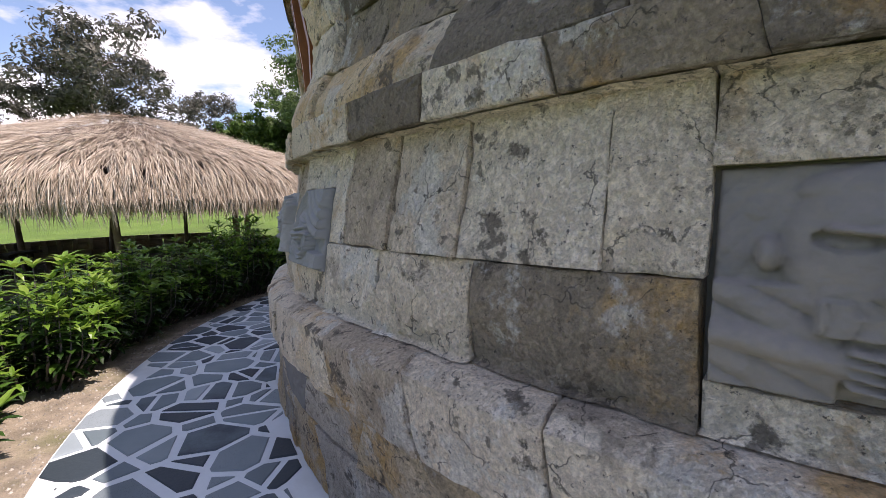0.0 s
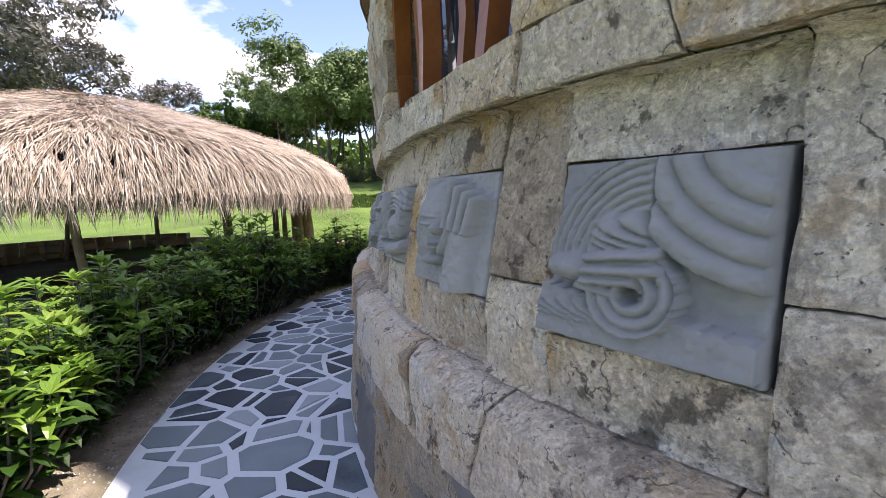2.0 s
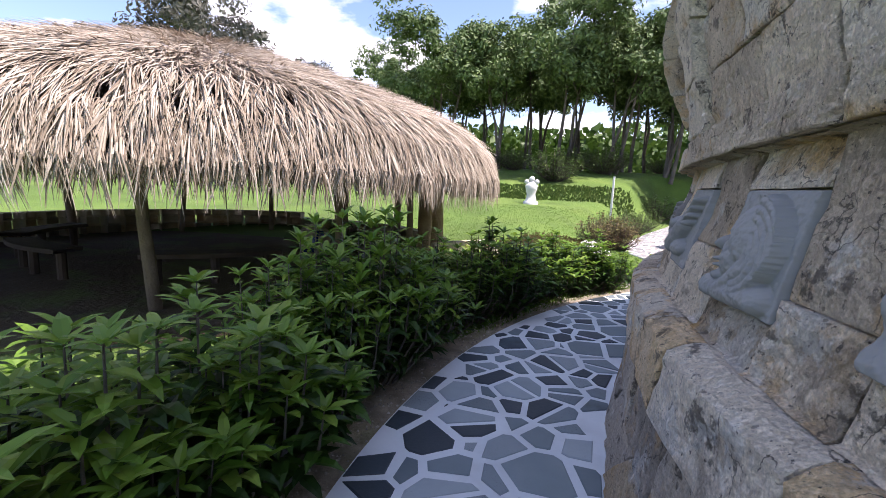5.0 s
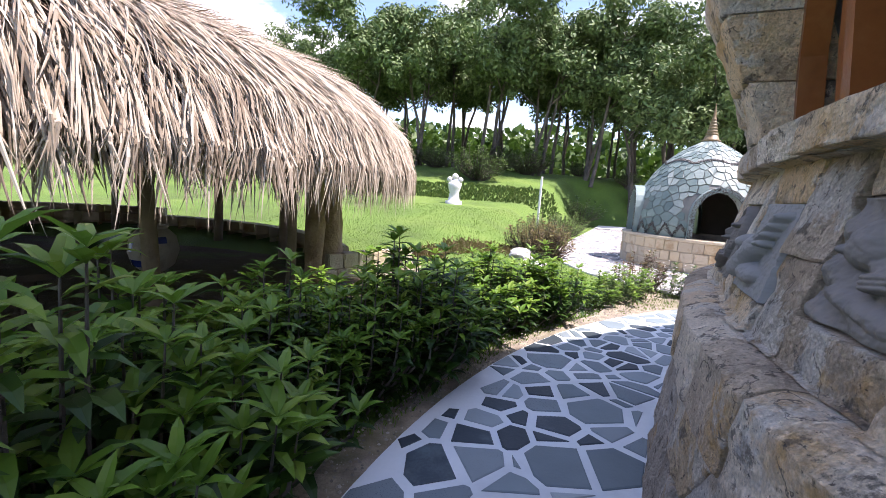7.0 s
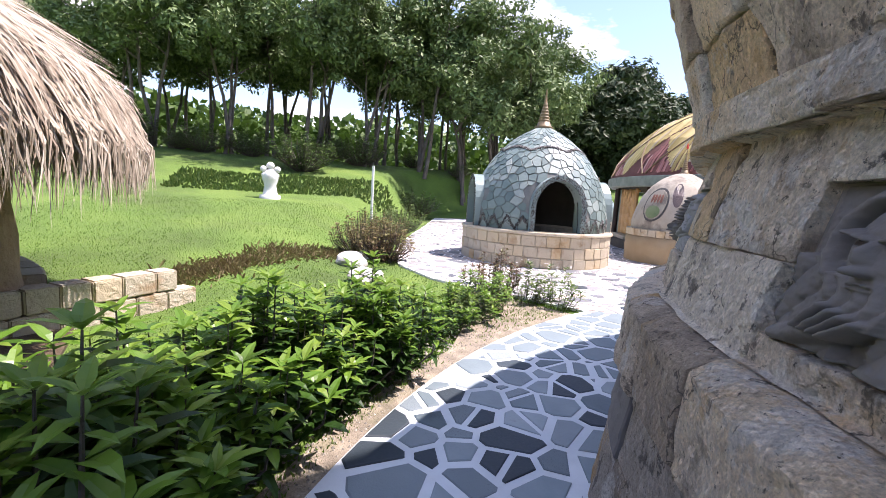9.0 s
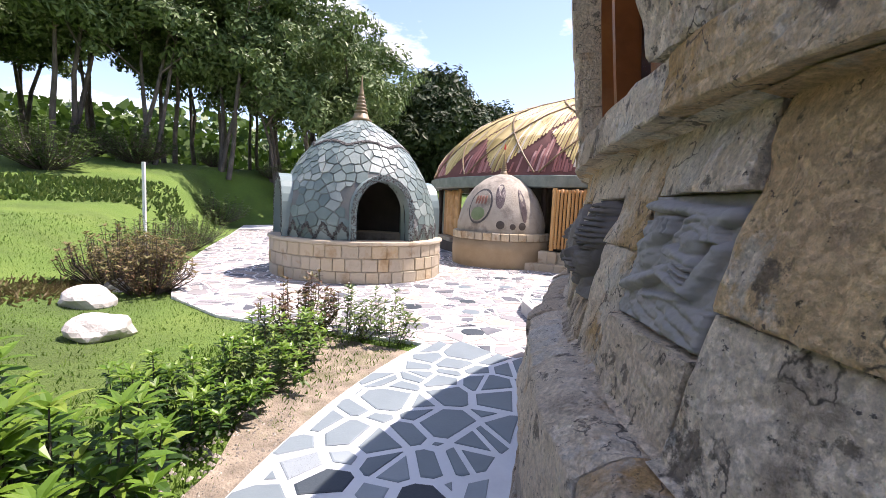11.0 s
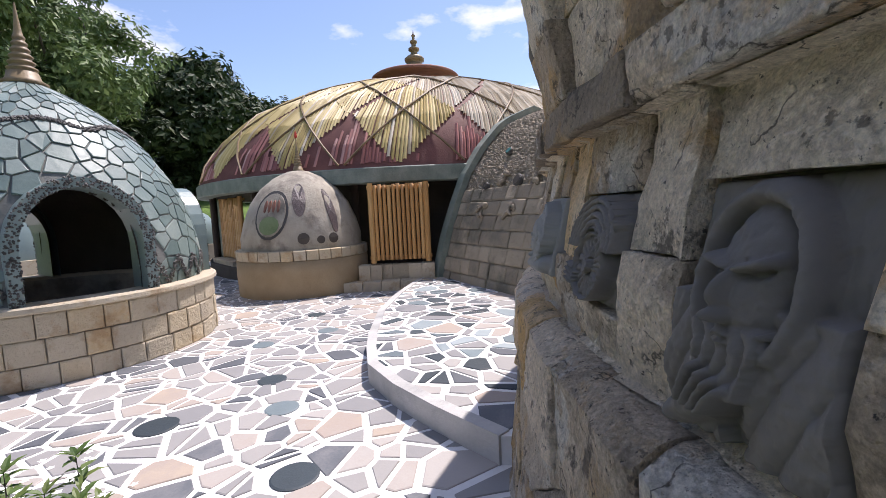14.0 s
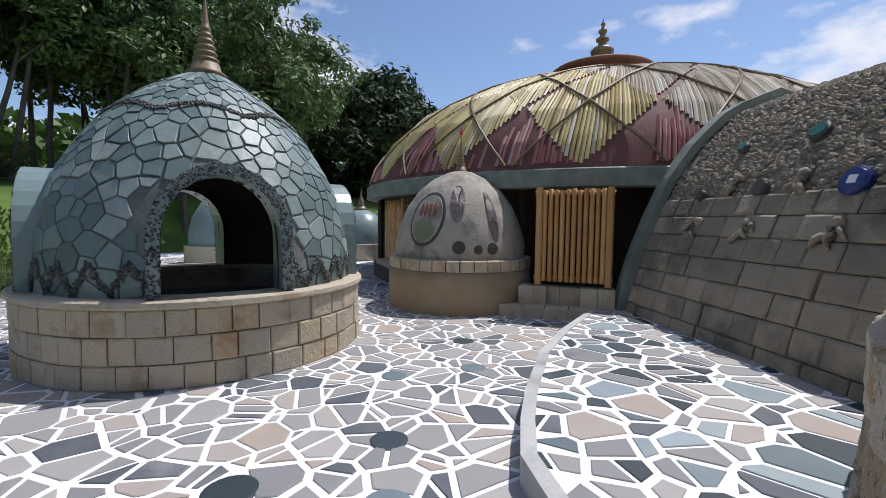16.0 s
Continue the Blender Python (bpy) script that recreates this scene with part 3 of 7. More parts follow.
def land(x, y):
    """Height of the ground."""
    hill = 0.088 * max(min(y, 27) - 14.0, 0) + 0.19 * max(min(y, 37) - 27.0, 0) + 0.03 * max(y - 37, 0)
    hill += 0.05 * max(-x - 16, 0)
    hill = min(hill, 7.5)
    clear = 0.0 if in_poly(x, y, PLAZA) else smoothstep(0.8, 2.8, poly_distance(x, y, PLAZA))
    if y > 33:
        clear = max(clear, smoothstep(33, 38, y))
    if x > 15:
        clear = max(clear, smoothstep(24, 34, x))
    bumps = 0.05 * noise.noise(Vector((x * 0.35, y * 0.35, 0))) if clear > 0.5 else 0.0
    return hill * clear + bumps * clear - 0.035


def axis(lo, hi, fine, far):
    vals = list(np.arange(lo, hi + 0.01, fine))
    step, a, b = fine, lo, hi
    while b < far:
        step *= 1.32
        a, b = a - step, b + step
        vals = [a] + vals + [b]
    return vals


gx, gy = axis(-16, 18, 0.6, 900), axis(-4, 36, 0.6, 900)
ground = Geo()
ground.add([(x, y, land(x, y)) for y in gy for x in gx],
           [(j * len(gx) + i, j * len(gx) + i + 1, (j + 1) * len(gx) + i + 1, (j + 1) * len(gx) + i) for j in range(len(gy) - 1) for i in range(len(gx) - 1)])
tagged(put("ground", ground, GRASS_GROUND, smooth=True), "sloping green lawn with darker worn patches", "lawn", kind="structure")


def flat_slab(name, poly, z, thick, material, label, category):
    n = len(poly)
    g = Geo()
    g.add([(x, y, z) for x, y in poly] + [(x, y, z - thick) for x, y in poly], [tuple(range(n)), tuple(reversed(range(n, 2 * n)))] + [(k, n + k, n + (k + 1) % n, (k + 1) % n) for k in range(n)])
    return tagged(put(name, g, material), label, category, kind="structure")


def arc(r, a0, a1, steps):
    return [on_tower(a0 + (a1 - a0) * k / steps, r, 0)[:2] for k in range(steps + 1)]


path_slab = flat_slab("pavement_1", arc(6.2, 252, 108.6, 70) + arc(7.76, 108.6, 252, 70), 0.0, 0.12, SHADED_PATH_GROUT, "curved footpath of dark flagstones set in white grout", "path")
plaza_slab = flat_slab("pavement_2", PLAZA, 0.0, 0.12, GROUT, "plaza of crazy paving in white grout, in full sun", "paving")
border = flat_slab("gravel_border", arc(7.762, 252, 110.5, 70) + [(1.25, 14.45), (0.75, 13.75)] + arc(7.98, 127, 158, 15) + arc(8.42, 166, 252, 45), -0.012, 0.15, GRAVEL, "strip of gravel and dry grass along the path", "gravel")

TERRACE = [(3.35, 12.1), (3.62, 12.62), (3.88, 13.05), (4.22, 13.47), (4.62, 13.72), (5.05, 13.95), (6.07, 14.4), (7.1, 14.68), (8.2, 14.88), (8.75, 14.95), (9.4, 14.3), (8.2, 11.4), (5.2, 10.2), (3.6, 11.0)]
terrace = flat_slab("terrace", TERRACE, 0.175, 0.2, GROUT, "raised paved terrace with a plastered kerb", "terrace")
kerb = Geo()
kerb_line = [Vector((x, y, 0)) for x, y in TERRACE[:10]]
for k, p in enumerate(kerb_line):
    d = (kerb_line[min(k + 1, 9)] - kerb_line[max(k - 1, 0)]).normalized()
    side = Vector((d.y, -d.x, 0))
    kerb.v += [tuple(p - side * 0.02 + Vector((0, 0, z))) for z in (0.0, 0.185)] + [tuple(p + side * 0.075 + Vector((0, 0, z))) for z in (0.188, 0.0)]
for k in range(9):
    for j in range(4):
        kerb.f.append((k * 4 + j, k * 4 + (j + 1) % 4, (k + 1) * 4 + (j + 1) % 4, (k + 1) * 4 + j))
kerb.f += [(0, 1, 2, 3), (39, 38, 37, 36)]
put("kerb", kerb, KERB, terrace)

# ---- tower wall ----
def tower_radius(z):
    pts = [(0.0, 6.42), (0.64, 6.335), (0.66, 6.36), (0.93, 6.34), (0.97, 6.2), (1.74, 6.045), (1.75, 6.13), (1.97, 6.13), (1.98, 6.075), (2.6, 6.17), (2.95, 6.17), (3.3, 6.10), (5.0, 6.0)]
    for (za, ra), (zb, rb) in zip(pts, pts[1:]):
        if z <= zb:
            return ra + (rb - ra) * (z - za) / (zb - za)
    return pts[-1][1]


def settle(z, a):
    """The bands of the wall lie a little nearer together where the path rises."""
    w = smoothstep(200, 165, a % 360) if a % 360 < 200 else 0.0
    base = (0.0, 0.65, 0.96, 1.28, 1.75, 1.975, 2.6, 9.0)
    here = (0.0, 0.64 + 0.08 * w, 0.97 + 0.08 * w, 1.31 + 0.02 * w, 1.775 - 0.075 * w, 1.94 - 0.10 * w, 2.62 - 0.08 * w, 9.0)
    for k in range(7):
        if z <= base[k + 1]:
            return here[k] + (here[k + 1] - here[k]) * (z - base[k]) / (base[k + 1] - base[k])
    return z


def swell(z, a):
    """The tower is not quite round: fuller where the walk begins and half way, slimmer at the foot towards the plaza."""
    a = a % 360
    full = 0.20 * smoothstep(190, 211, a) * smoothstep(330, 290, a) * (0.7 * smoothstep(0.0, 0.9, z) + 0.3 * smoothstep(0.9, 1.2, z)) * (1 - 0.8 * smoothstep(1.95, 2.5, z))
    half_way = 0.07 * math.exp(-((a - 139) / 6.5) ** 2)
    foot = -0.09 * smoothstep(131, 120, a) * smoothstep(1.25, 0.9, z)
    return full + half_way + foot


def unsettle(z, a):
    lo, hi = 0.0, 4.0
    for _ in range(30):
        mid = (lo + hi) / 2
        lo, hi = (mid, hi) if settle(mid, a) < z else (lo, mid)
    return (lo + hi) / 2


def settled(geo):
    out = []
    for x, y, z in geo.v:
        a = math.degrees(math.atan2(y - TOWER[1], x - TOWER[0])) % 360
        r = math.hypot(x - TOWER[0], y - TOWER[1])
        out.append(on_tower(a, r + (swell(z, a) if r > 5.4 else 0.0), settle(z, a)))
    geo.v = out
    return geo


core = Geo()
core.lathe([(6.36, -0.1), (6.38, 0.0), (6.295, 0.63), (6.30, 0.90), (6.155, 0.965), (6.0, 1.74), (6.08, 1.76), (6.08, 1.96), (5.80, 1.965), (5.80, 2.0)], TOWER, 180)
wall = tagged(put("wall_tower", settled(core), MORTAR_DARK), "round tower of weathered sandstone blocks with carved relief panels", "stone wall", kind="structure")
WINDOWS = [(201.0, 16.5), (159.3, 15.5), (127.2, 16.0), (99.0, 12.5), (243.0, 12.0)]
upper = Geo()
edges = sorted([(c - w / 2, c + w / 2) for c, w in WINDOWS])
spans = [(edges[i][1], edges[i + 1][0]) for i in range(len(edges) - 1)] + [(edges[-1][1], edges[0][0] + 360)]


def jamb(z):
    """Share of a window's width that the arch takes off each side at a height."""
    return 0.30 * (max(z - 2.0, 0.0) / 1.2) ** 1.5


def flare(z, a):
    """The piers lean out over the path as they rise."""
    return (0.22 * math.exp(-((a - 148) / 15) ** 2) + 0.17 * math.exp(-((a - 91) / 7) ** 2)) * smoothstep(1.97, 2.7, z) - 0.10 * smoothstep(178, 194, a) * smoothstep(2.0, 2.3, z)


width_at = {}
for c, w in WINDOWS:
    width_at[round(c - w / 2, 2)] = w
    width_at[round(c + w / 2, 2)] = w
for a0, a1 in spans:
    n = max(3, int((a1 - a0) / 3))
    w0, w1 = width_at[round(a0, 2)], width_at[round(a1 % 360, 2)]
    prof = [(5.6, 1.9), (5.98, 1.97), (6.01, 2.2), (6.03, 2.4), (6.05, 2.6), (6.04, 2.8), (6.03, 3.0), (6.0, 3.3), (5.6, 3.3), (5.6, 1.9)]
    k0 = len(upper.v)
    for r, z in prof:
        lo, hi = a0 - w0 * jamb(z) + 1.2, a1 + w1 * jamb(z) - 1.2
        for k in range(n + 1):
            a = lo + (hi - lo) * k / n
            upper.v.append(on_tower(a, r + (flare(z, a % 360) if r > 5.7 else 0), z))
    upper.f += [(k0 + i * (n + 1) + k, k0 + i * (n + 1) + k + 1, k0 + (i + 1) * (n + 1) + k + 1, k0 + (i + 1) * (n + 1) + k) for i in range(9) for k in range(n)]
    upper.f += [tuple(k0 + i * (n + 1) for i in range(9)), tuple(k0 + i * (n + 1) + n for i in range(9))]
for a0, a1 in edges:
    upper.lathe([(5.6, 3.12), (6.05, 3.12), (6.0, 3.3), (5.6, 3.3), (5.6, 3.12)], TOWER, 6, a0, a1)
put("upper_wall", settled(upper), MORTAR_DARK, wall)
# unseen low roof, added so the wall top casts its shadow
cap = Geo()
cap.lathe([(6.22, 3.3), (6.22, 3.36), (5.2, 3.9), (4.4, 4.3), (0.01, 4.6)], TOWER, 60)
put("roof", settled(cap), SANDSTONE, wall)
# invented drum out of view, shaped to throw the shadow over path and hedge
drum = Geo()
drum.lathe([(4.4, 4.2), (4.2, 6.5), (4.05, 9.0), (3.95, 10.4), (3.6, 12.2), (2.6, 13.8), (0.01, 14.4)], TOWER, 48)
put("drum", drum, SANDSTONE, wall, "unseen tall drum added above the tower to cast its long shadow")
# tower interior, coloured dark in place of shade behind the panes
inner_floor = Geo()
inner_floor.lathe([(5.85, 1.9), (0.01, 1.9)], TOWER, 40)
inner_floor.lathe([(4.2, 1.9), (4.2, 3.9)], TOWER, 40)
put("interior", inner_floor, INNER_SHADE, wall)


def wall_stone(a0, a1, z0, z1, proud=0.0, rough=0.012, lean0=0.0, lean1=0.0, nu=13, nv=10, radius=tower_radius, depth=0.14, soft=0.009, gap=0.003):
    """A hewn block lying on the round wall, with slack joints and worn edges."""
    mid = radius((z0 + z1) / 2)
    da = math.degrees(gap / mid)
    a0, a1, z0, z1 = a0 + da, a1 - da, z0 + gap, z1 - gap
    eu, ev = min(0.010 / max((a1 - a0) * 0.108, 0.05), 0.2), min(0.010 / max(z1 - z0, 0.05), 0.2)
    us = [0, 0, eu] + [eu + (1 - 2 * eu) * k / (nu - 1) for k in range(1, nu - 1)] + [1 - eu, 1, 1]
    vs = [0, 0, ev] + [ev + (1 - 2 * ev) * k / (nv - 1) for k in range(1, nv - 1)] + [1 - ev, 1, 1]
    g = Geo()
    off = rng.uniform(0, 50)
    tilt_u, tilt_v = rng.uniform(-0.012, 0.012), rng.uniform(-0.01, 0.01)
    for j, v in enumerate(vs):
        for i, u in enumerate(us):
            z = z0 + (z1 - z0) * v
            a = a0 + lean0 * (v - 0.5) + (a1 + lean1 * (v - 0.5) - a0 - lean0 * (v - 0.5)) * u
            r = radius(z) + proud + tilt_u * (u - 0.5) * 2 + tilt_v * (v - 0.5) * 2
            if i in (0, len(us) - 1) or j in (0, len(vs) - 1):
                r -= depth
            else:
                p = Vector((a * 0.1065 * 5 + off, z * 5, off))
                r += rough * 1.3 * noise.fractal(p, 0.6, 2.1, 6)
                chip = noise.noise(p * 0.9 + Vector((3, 7, 1)))
                if chip > 0.16:
                    r -= min((chip - 0.16) * 0.12, 0.011)
                if abs(noise.noise(p * 0.55 + Vector((0, 0, 9)))) < 0.022:
                    r -= 0.006
                if i in (1, len(us) - 2) or j in (1, len(vs) - 2):
                    r -= soft * (0.6 + 0.8 * abs(noise.noise(p * 2.3)))
                    z += 0.010 * noise.noise(p * 1.7) * (1 if 0 < v < 1 else 0.6)
                    a += 0.10 * noise.noise(p * 1.3 + Vector((9, 0, 0)))
            g.v.append(on_tower(a, r, z))
    w = len(us)
    g.f = [(j * w + i, (j + 1) * w + i, (j + 1) * w + i + 1, j * w + i + 1) for j in range(len(vs) - 1) for i in range(w - 1)]
    return settled(g)


def course(a_from, a_to, z0, z1, wide, material=SANDSTONE, name="stone_block", joints=(), dark=(), lean=0.0, **kw):
    """One course of blocks of uneven width round the tower."""
    a, last = a_from, 0.0
    while a < a_to - 0.6:
        step = min(math.degrees(rng.uniform(*wide) / 6.2), a_to - a)
        ahead = [q for q in joints if q > a + 0.6]
        if ahead and a + step > joints[0] - 1.2:
            step = ahead[0] - a
        if a_to - a - step < 1.5:
            step = a_to - a
        lean_next = rng.uniform(-lean, lean) if a + step < a_to else 0.0
        put(name, wall_stone(a, a + step, z0, z1, lean0=last, lean1=lean_next, **kw),
            WEATHERED if any(lo < a + step / 2 < hi for lo, hi in dark) else CARVED_DARK if name == "stone_block" and rng.random() < 0.12 else material, wall)
        a, last = a + step, lean_next


# carved panels: middle angle, width in degrees, foot and head, pattern, dark
PANELS = [(233.4, 5.8, 1.09, 1.56, "bearer", 1), (213.0, 4.4, 1.16, 1.585, "palm", 0), (206.0, 4.7, 1.19, 1.59, "face", 0), (199.4, 3.8, 1.19, 1.57, "sleeper", 0), (193.05, 3.6, 1.18, 1.56, "elder", 0),
          (185.6, 3.8, 1.18, 1.57, "waves", 0), (178.4, 4.2, 1.17, 1.57, "profile", 0), (170.2, 4.2, 1.18, 1.575, "bird", 0), (163.6, 4.3, 1.20, 1.56, "waves", 1), (156.4, 4.5, 1.16, 1.535, "bird", 0),
          (149.3, 5.2, 1.14, 1.53, "elder", 1), (136.7, 3.7, 1.235, 1.535, "figures", 0), (130.1, 4.0, 1.18, 1.535, "curls", 1), (123.7, 4.2, 1.185, 1.54, "profile", 1), (117.4, 3.2, 1.08, 1.52, "elder", 1),
          (111.9, 3.4, 1.20, 1.51, "fan", 1), (106.8, 2.9, 1.21, 1.51, "profile", 0), (101.2, 2.5, 1.18, 1.47, "waves", 1)]

# plinth, ledge, face, string course
course(62, 250, 0.0, 0.36, (0.5, 0.95), PLINTH_STONE, lean=5.0, rough=0.006)
course(62, 250, 0.36, 0.65, (0.45, 0.9), PLINTH_STONE, lean=4.5, rough=0.006)
course(62, 250, 0.65, 0.96, (0.45, 0.85), SANDSTONE, "ledge_stone", joints=(200.0, 205.6, 209.4, 214.6, 217.8, 223.1, 227.8, 233.5), lean=1.0, proud=0.012, rough=0.008, soft=0.009)
course(62, 250, 1.75, 1.975, (0.5, 0.95), SANDSTONE, "string_stone", joints=(196.5, 201.5, 205.4, 209.6, 213.4, 217.6, 222.5, 227.0, 231.2), dark=((90, 113), (125, 128.5), (133.2, 137.5), (217.6, 222.5), (227, 240)), lean=0.5, proud=0.01, rough=0.007, soft=0.006)
tops = sorted((c - w / 2, c + w / 2) for c, w, *_ in PANELS)
face_spans = [(62, tops[0][0])] + [(tops[i][1], tops[i + 1][0]) for i in range(len(tops) - 1)] + [(tops[-1][1], 250)]
for a0, a1 in face_spans:
    if a1 - a0 < 0.4:
        continue
    if 214 < a0 < 216:
        for z0, z1, marks in ((0.96, 1.28, (a0, 219.7, 224.5, a1)), (1.28, 1.75, (a0, 216.5, 220.3, 223.9, 228.4, a1))):
            for p, q in zip(marks, marks[1:]):
                put("stone_block", wall_stone(p, q, z0, z1, rough=0.009, soft=0.005), WEATHERED if p == 224.5 else SANDSTONE, wall)
        continue
    if a1 - a0 < 3.4:
        cut = rng.uniform(1.2, 1.4)
        for z0, z1 in ((0.96, cut), (cut, 1.75)):
            put("stone_block", wall_stone(a0, a1, z0, z1, rough=0.007, soft=0.005, nu=9), SANDSTONE, wall)
        continue
    a = a0
    while a < a1 - 0.3:
        step = min(rng.uniform(4.2, 7.8), a1 - a)
        if a1 - a - step < 2.4:
            step = a1 - a
        cut = 1.28 + rng.uniform(-0.02, 0.02)
        first = a
        for z0, z1 in ((0.96, cut), (cut, 1.75)):
            parts = [first, first + step]
            if step > 5.0 and rng.random() < 0.7:
                parts.insert(1, first + step * rng.uniform(0.35, 0.65))
            for p, q in zip(parts, parts[1:]):
                put("stone_block", wall_stone(p, q, z0, z1, rough=0.009, soft=0.005), SANDSTONE, wall)
        a += step
for c, w, z0, z1, pattern, dark in PANELS:
    z0, z1 = unsettle(z0, c), unsettle(z1, c)
    put("stone_block", wall_stone(c - w / 2, c + w / 2, 0.96, z0, rough=0.006, soft=0.005, nv=7), SANDSTONE, wall)
    put("stone_block", wall_stone(c - w / 2, c + w / 2, z1, 1.75, rough=0.006, soft=0.005, nv=7), SANDSTONE, wall)

# upper wall, between the windows; the jambs stand proud like piers and lean in to an arch
for a0, a1 in spans:
    zs = [1.98, 2.22, 2.48, 2.75, 3.02, 3.3]
    w0, w1 = width_at[round(a0, 2)], width_at[round(a1 % 360, 2)]
    for z0, z1 in zip(zs, zs[1:]):
        pier = 3.4 + rng.uniform(-0.5, 0.5)
        marks, leans = [], []
        lo, hi = max(a0, 62), min(a1, 250)
        if hi - lo < 1:
            continue
        if a0 >= 62:
            marks.append(a0 - w0 * (jamb(z0) + jamb(z1)) / 2)
            leans.append(-w0 * (jamb(z1) - jamb(z0)))
            lo = a0 + pier
        marks.append(lo)
        leans.append(0.0)
        end = a1 - pier if a1 <= 250 else 250
        while end - marks[-1] > 9.0:
            marks.append(marks[-1] + rng.uniform(4.0, 7.5))
            leans.append(rng.uniform(-0.5, 0.5))
        marks.append(end)
        leans.append(0.0)
        if a1 <= 250:
            marks.append(a1 + w1 * (jamb(z0) + jamb(z1)) / 2)
            leans.append(w1 * (jamb(z1) - jamb(z0)))
        for k in range(len(marks) - 1):
            edge = (k == 0 and a0 >= 62) or (k == len(marks) - 2 and a1 <= 250)
            mid = (marks[k] + marks[k + 1]) / 2
            put("pier_stone" if edge else "stone_block", wall_stone(marks[k], marks[k + 1], z0, z1, proud=0.06 if edge else 0.0, rough=0.009, soft=0.007, lean0=leans[k], lean1=leans[k + 1], nu=11, nv=9,
                                                                    depth=0.4 if edge else 0.14, radius=lambda z, mid=mid: tower_radius(z) + flare(z, mid)), WEATHERED if mid > 213 and rng.random() < 0.7 else SANDSTONE, wall)


# windows: bent wooden ribs before dark panes
def tower_window(index, c, w):
    win = tagged(new("window_%d" % index), "tall window with curved varnished wooden ribs and glass panes", "window", kind="structure")
    win.empty_display_size = 0.2
    sill = Geo()
    sill.lathe([(5.6, 1.975), (6.05, 1.975), (6.05, 2.0), (5.6, 2.0)], TOWER, 8, c - w / 2, c + w / 2)
    put("window_sill", settled(sill), WINDOW_WOOD, win)
    for k in range(6):
        u = k / 5
        a = c - w / 2 + w * u
        lean = (0.5 - u) * w * (0.75 if k in (0, 5) else 0.45)
        wide = 0.05 if k in (0, 5) else 0.034
        rib = Geo()
        rows = [(2.0, 0), (2.3, 0.08), (2.6, 0.28), (2.9, 0.6), (3.16, 1.0)]
        for z, s in rows:
            aa = a + lean * s
            da = math.degrees(wide / 6.0)
            r = 5.9 + 0.12 * (z - 2.0) + (0.10 if k % 2 == 0 else 0.02)
            rib.v += [on_tower(aa - da, r - 0.10, z), on_tower(aa - da, r, z), on_tower(aa + da, r, z), on_tower(aa + da, r - 0.10, z)]
        for i in range(len(rows) - 1):
            for j in range(4):
                rib.f.append((i * 4 + j, i * 4 + (j + 1) % 4, (i + 1) * 4 + (j + 1) % 4, (i + 1) * 4 + j))
        put("rib", settled(rib), WINDOW_WOOD, win)
    for k in range(2):
        pane = Geo()
        pane.lathe([(5.84, 2.0), (5.94, 3.15), (5.935, 3.15), (5.835, 2.0), (5.84, 2.0)], TOWER, 4, c - w / 2 + w / 2 * k, c + w / 2 * k)
        put("pane", settled(pane), GLASS, win)


for i, (c, w) in enumerate(WINDOWS):
    tower_window(i + 1, c, w)

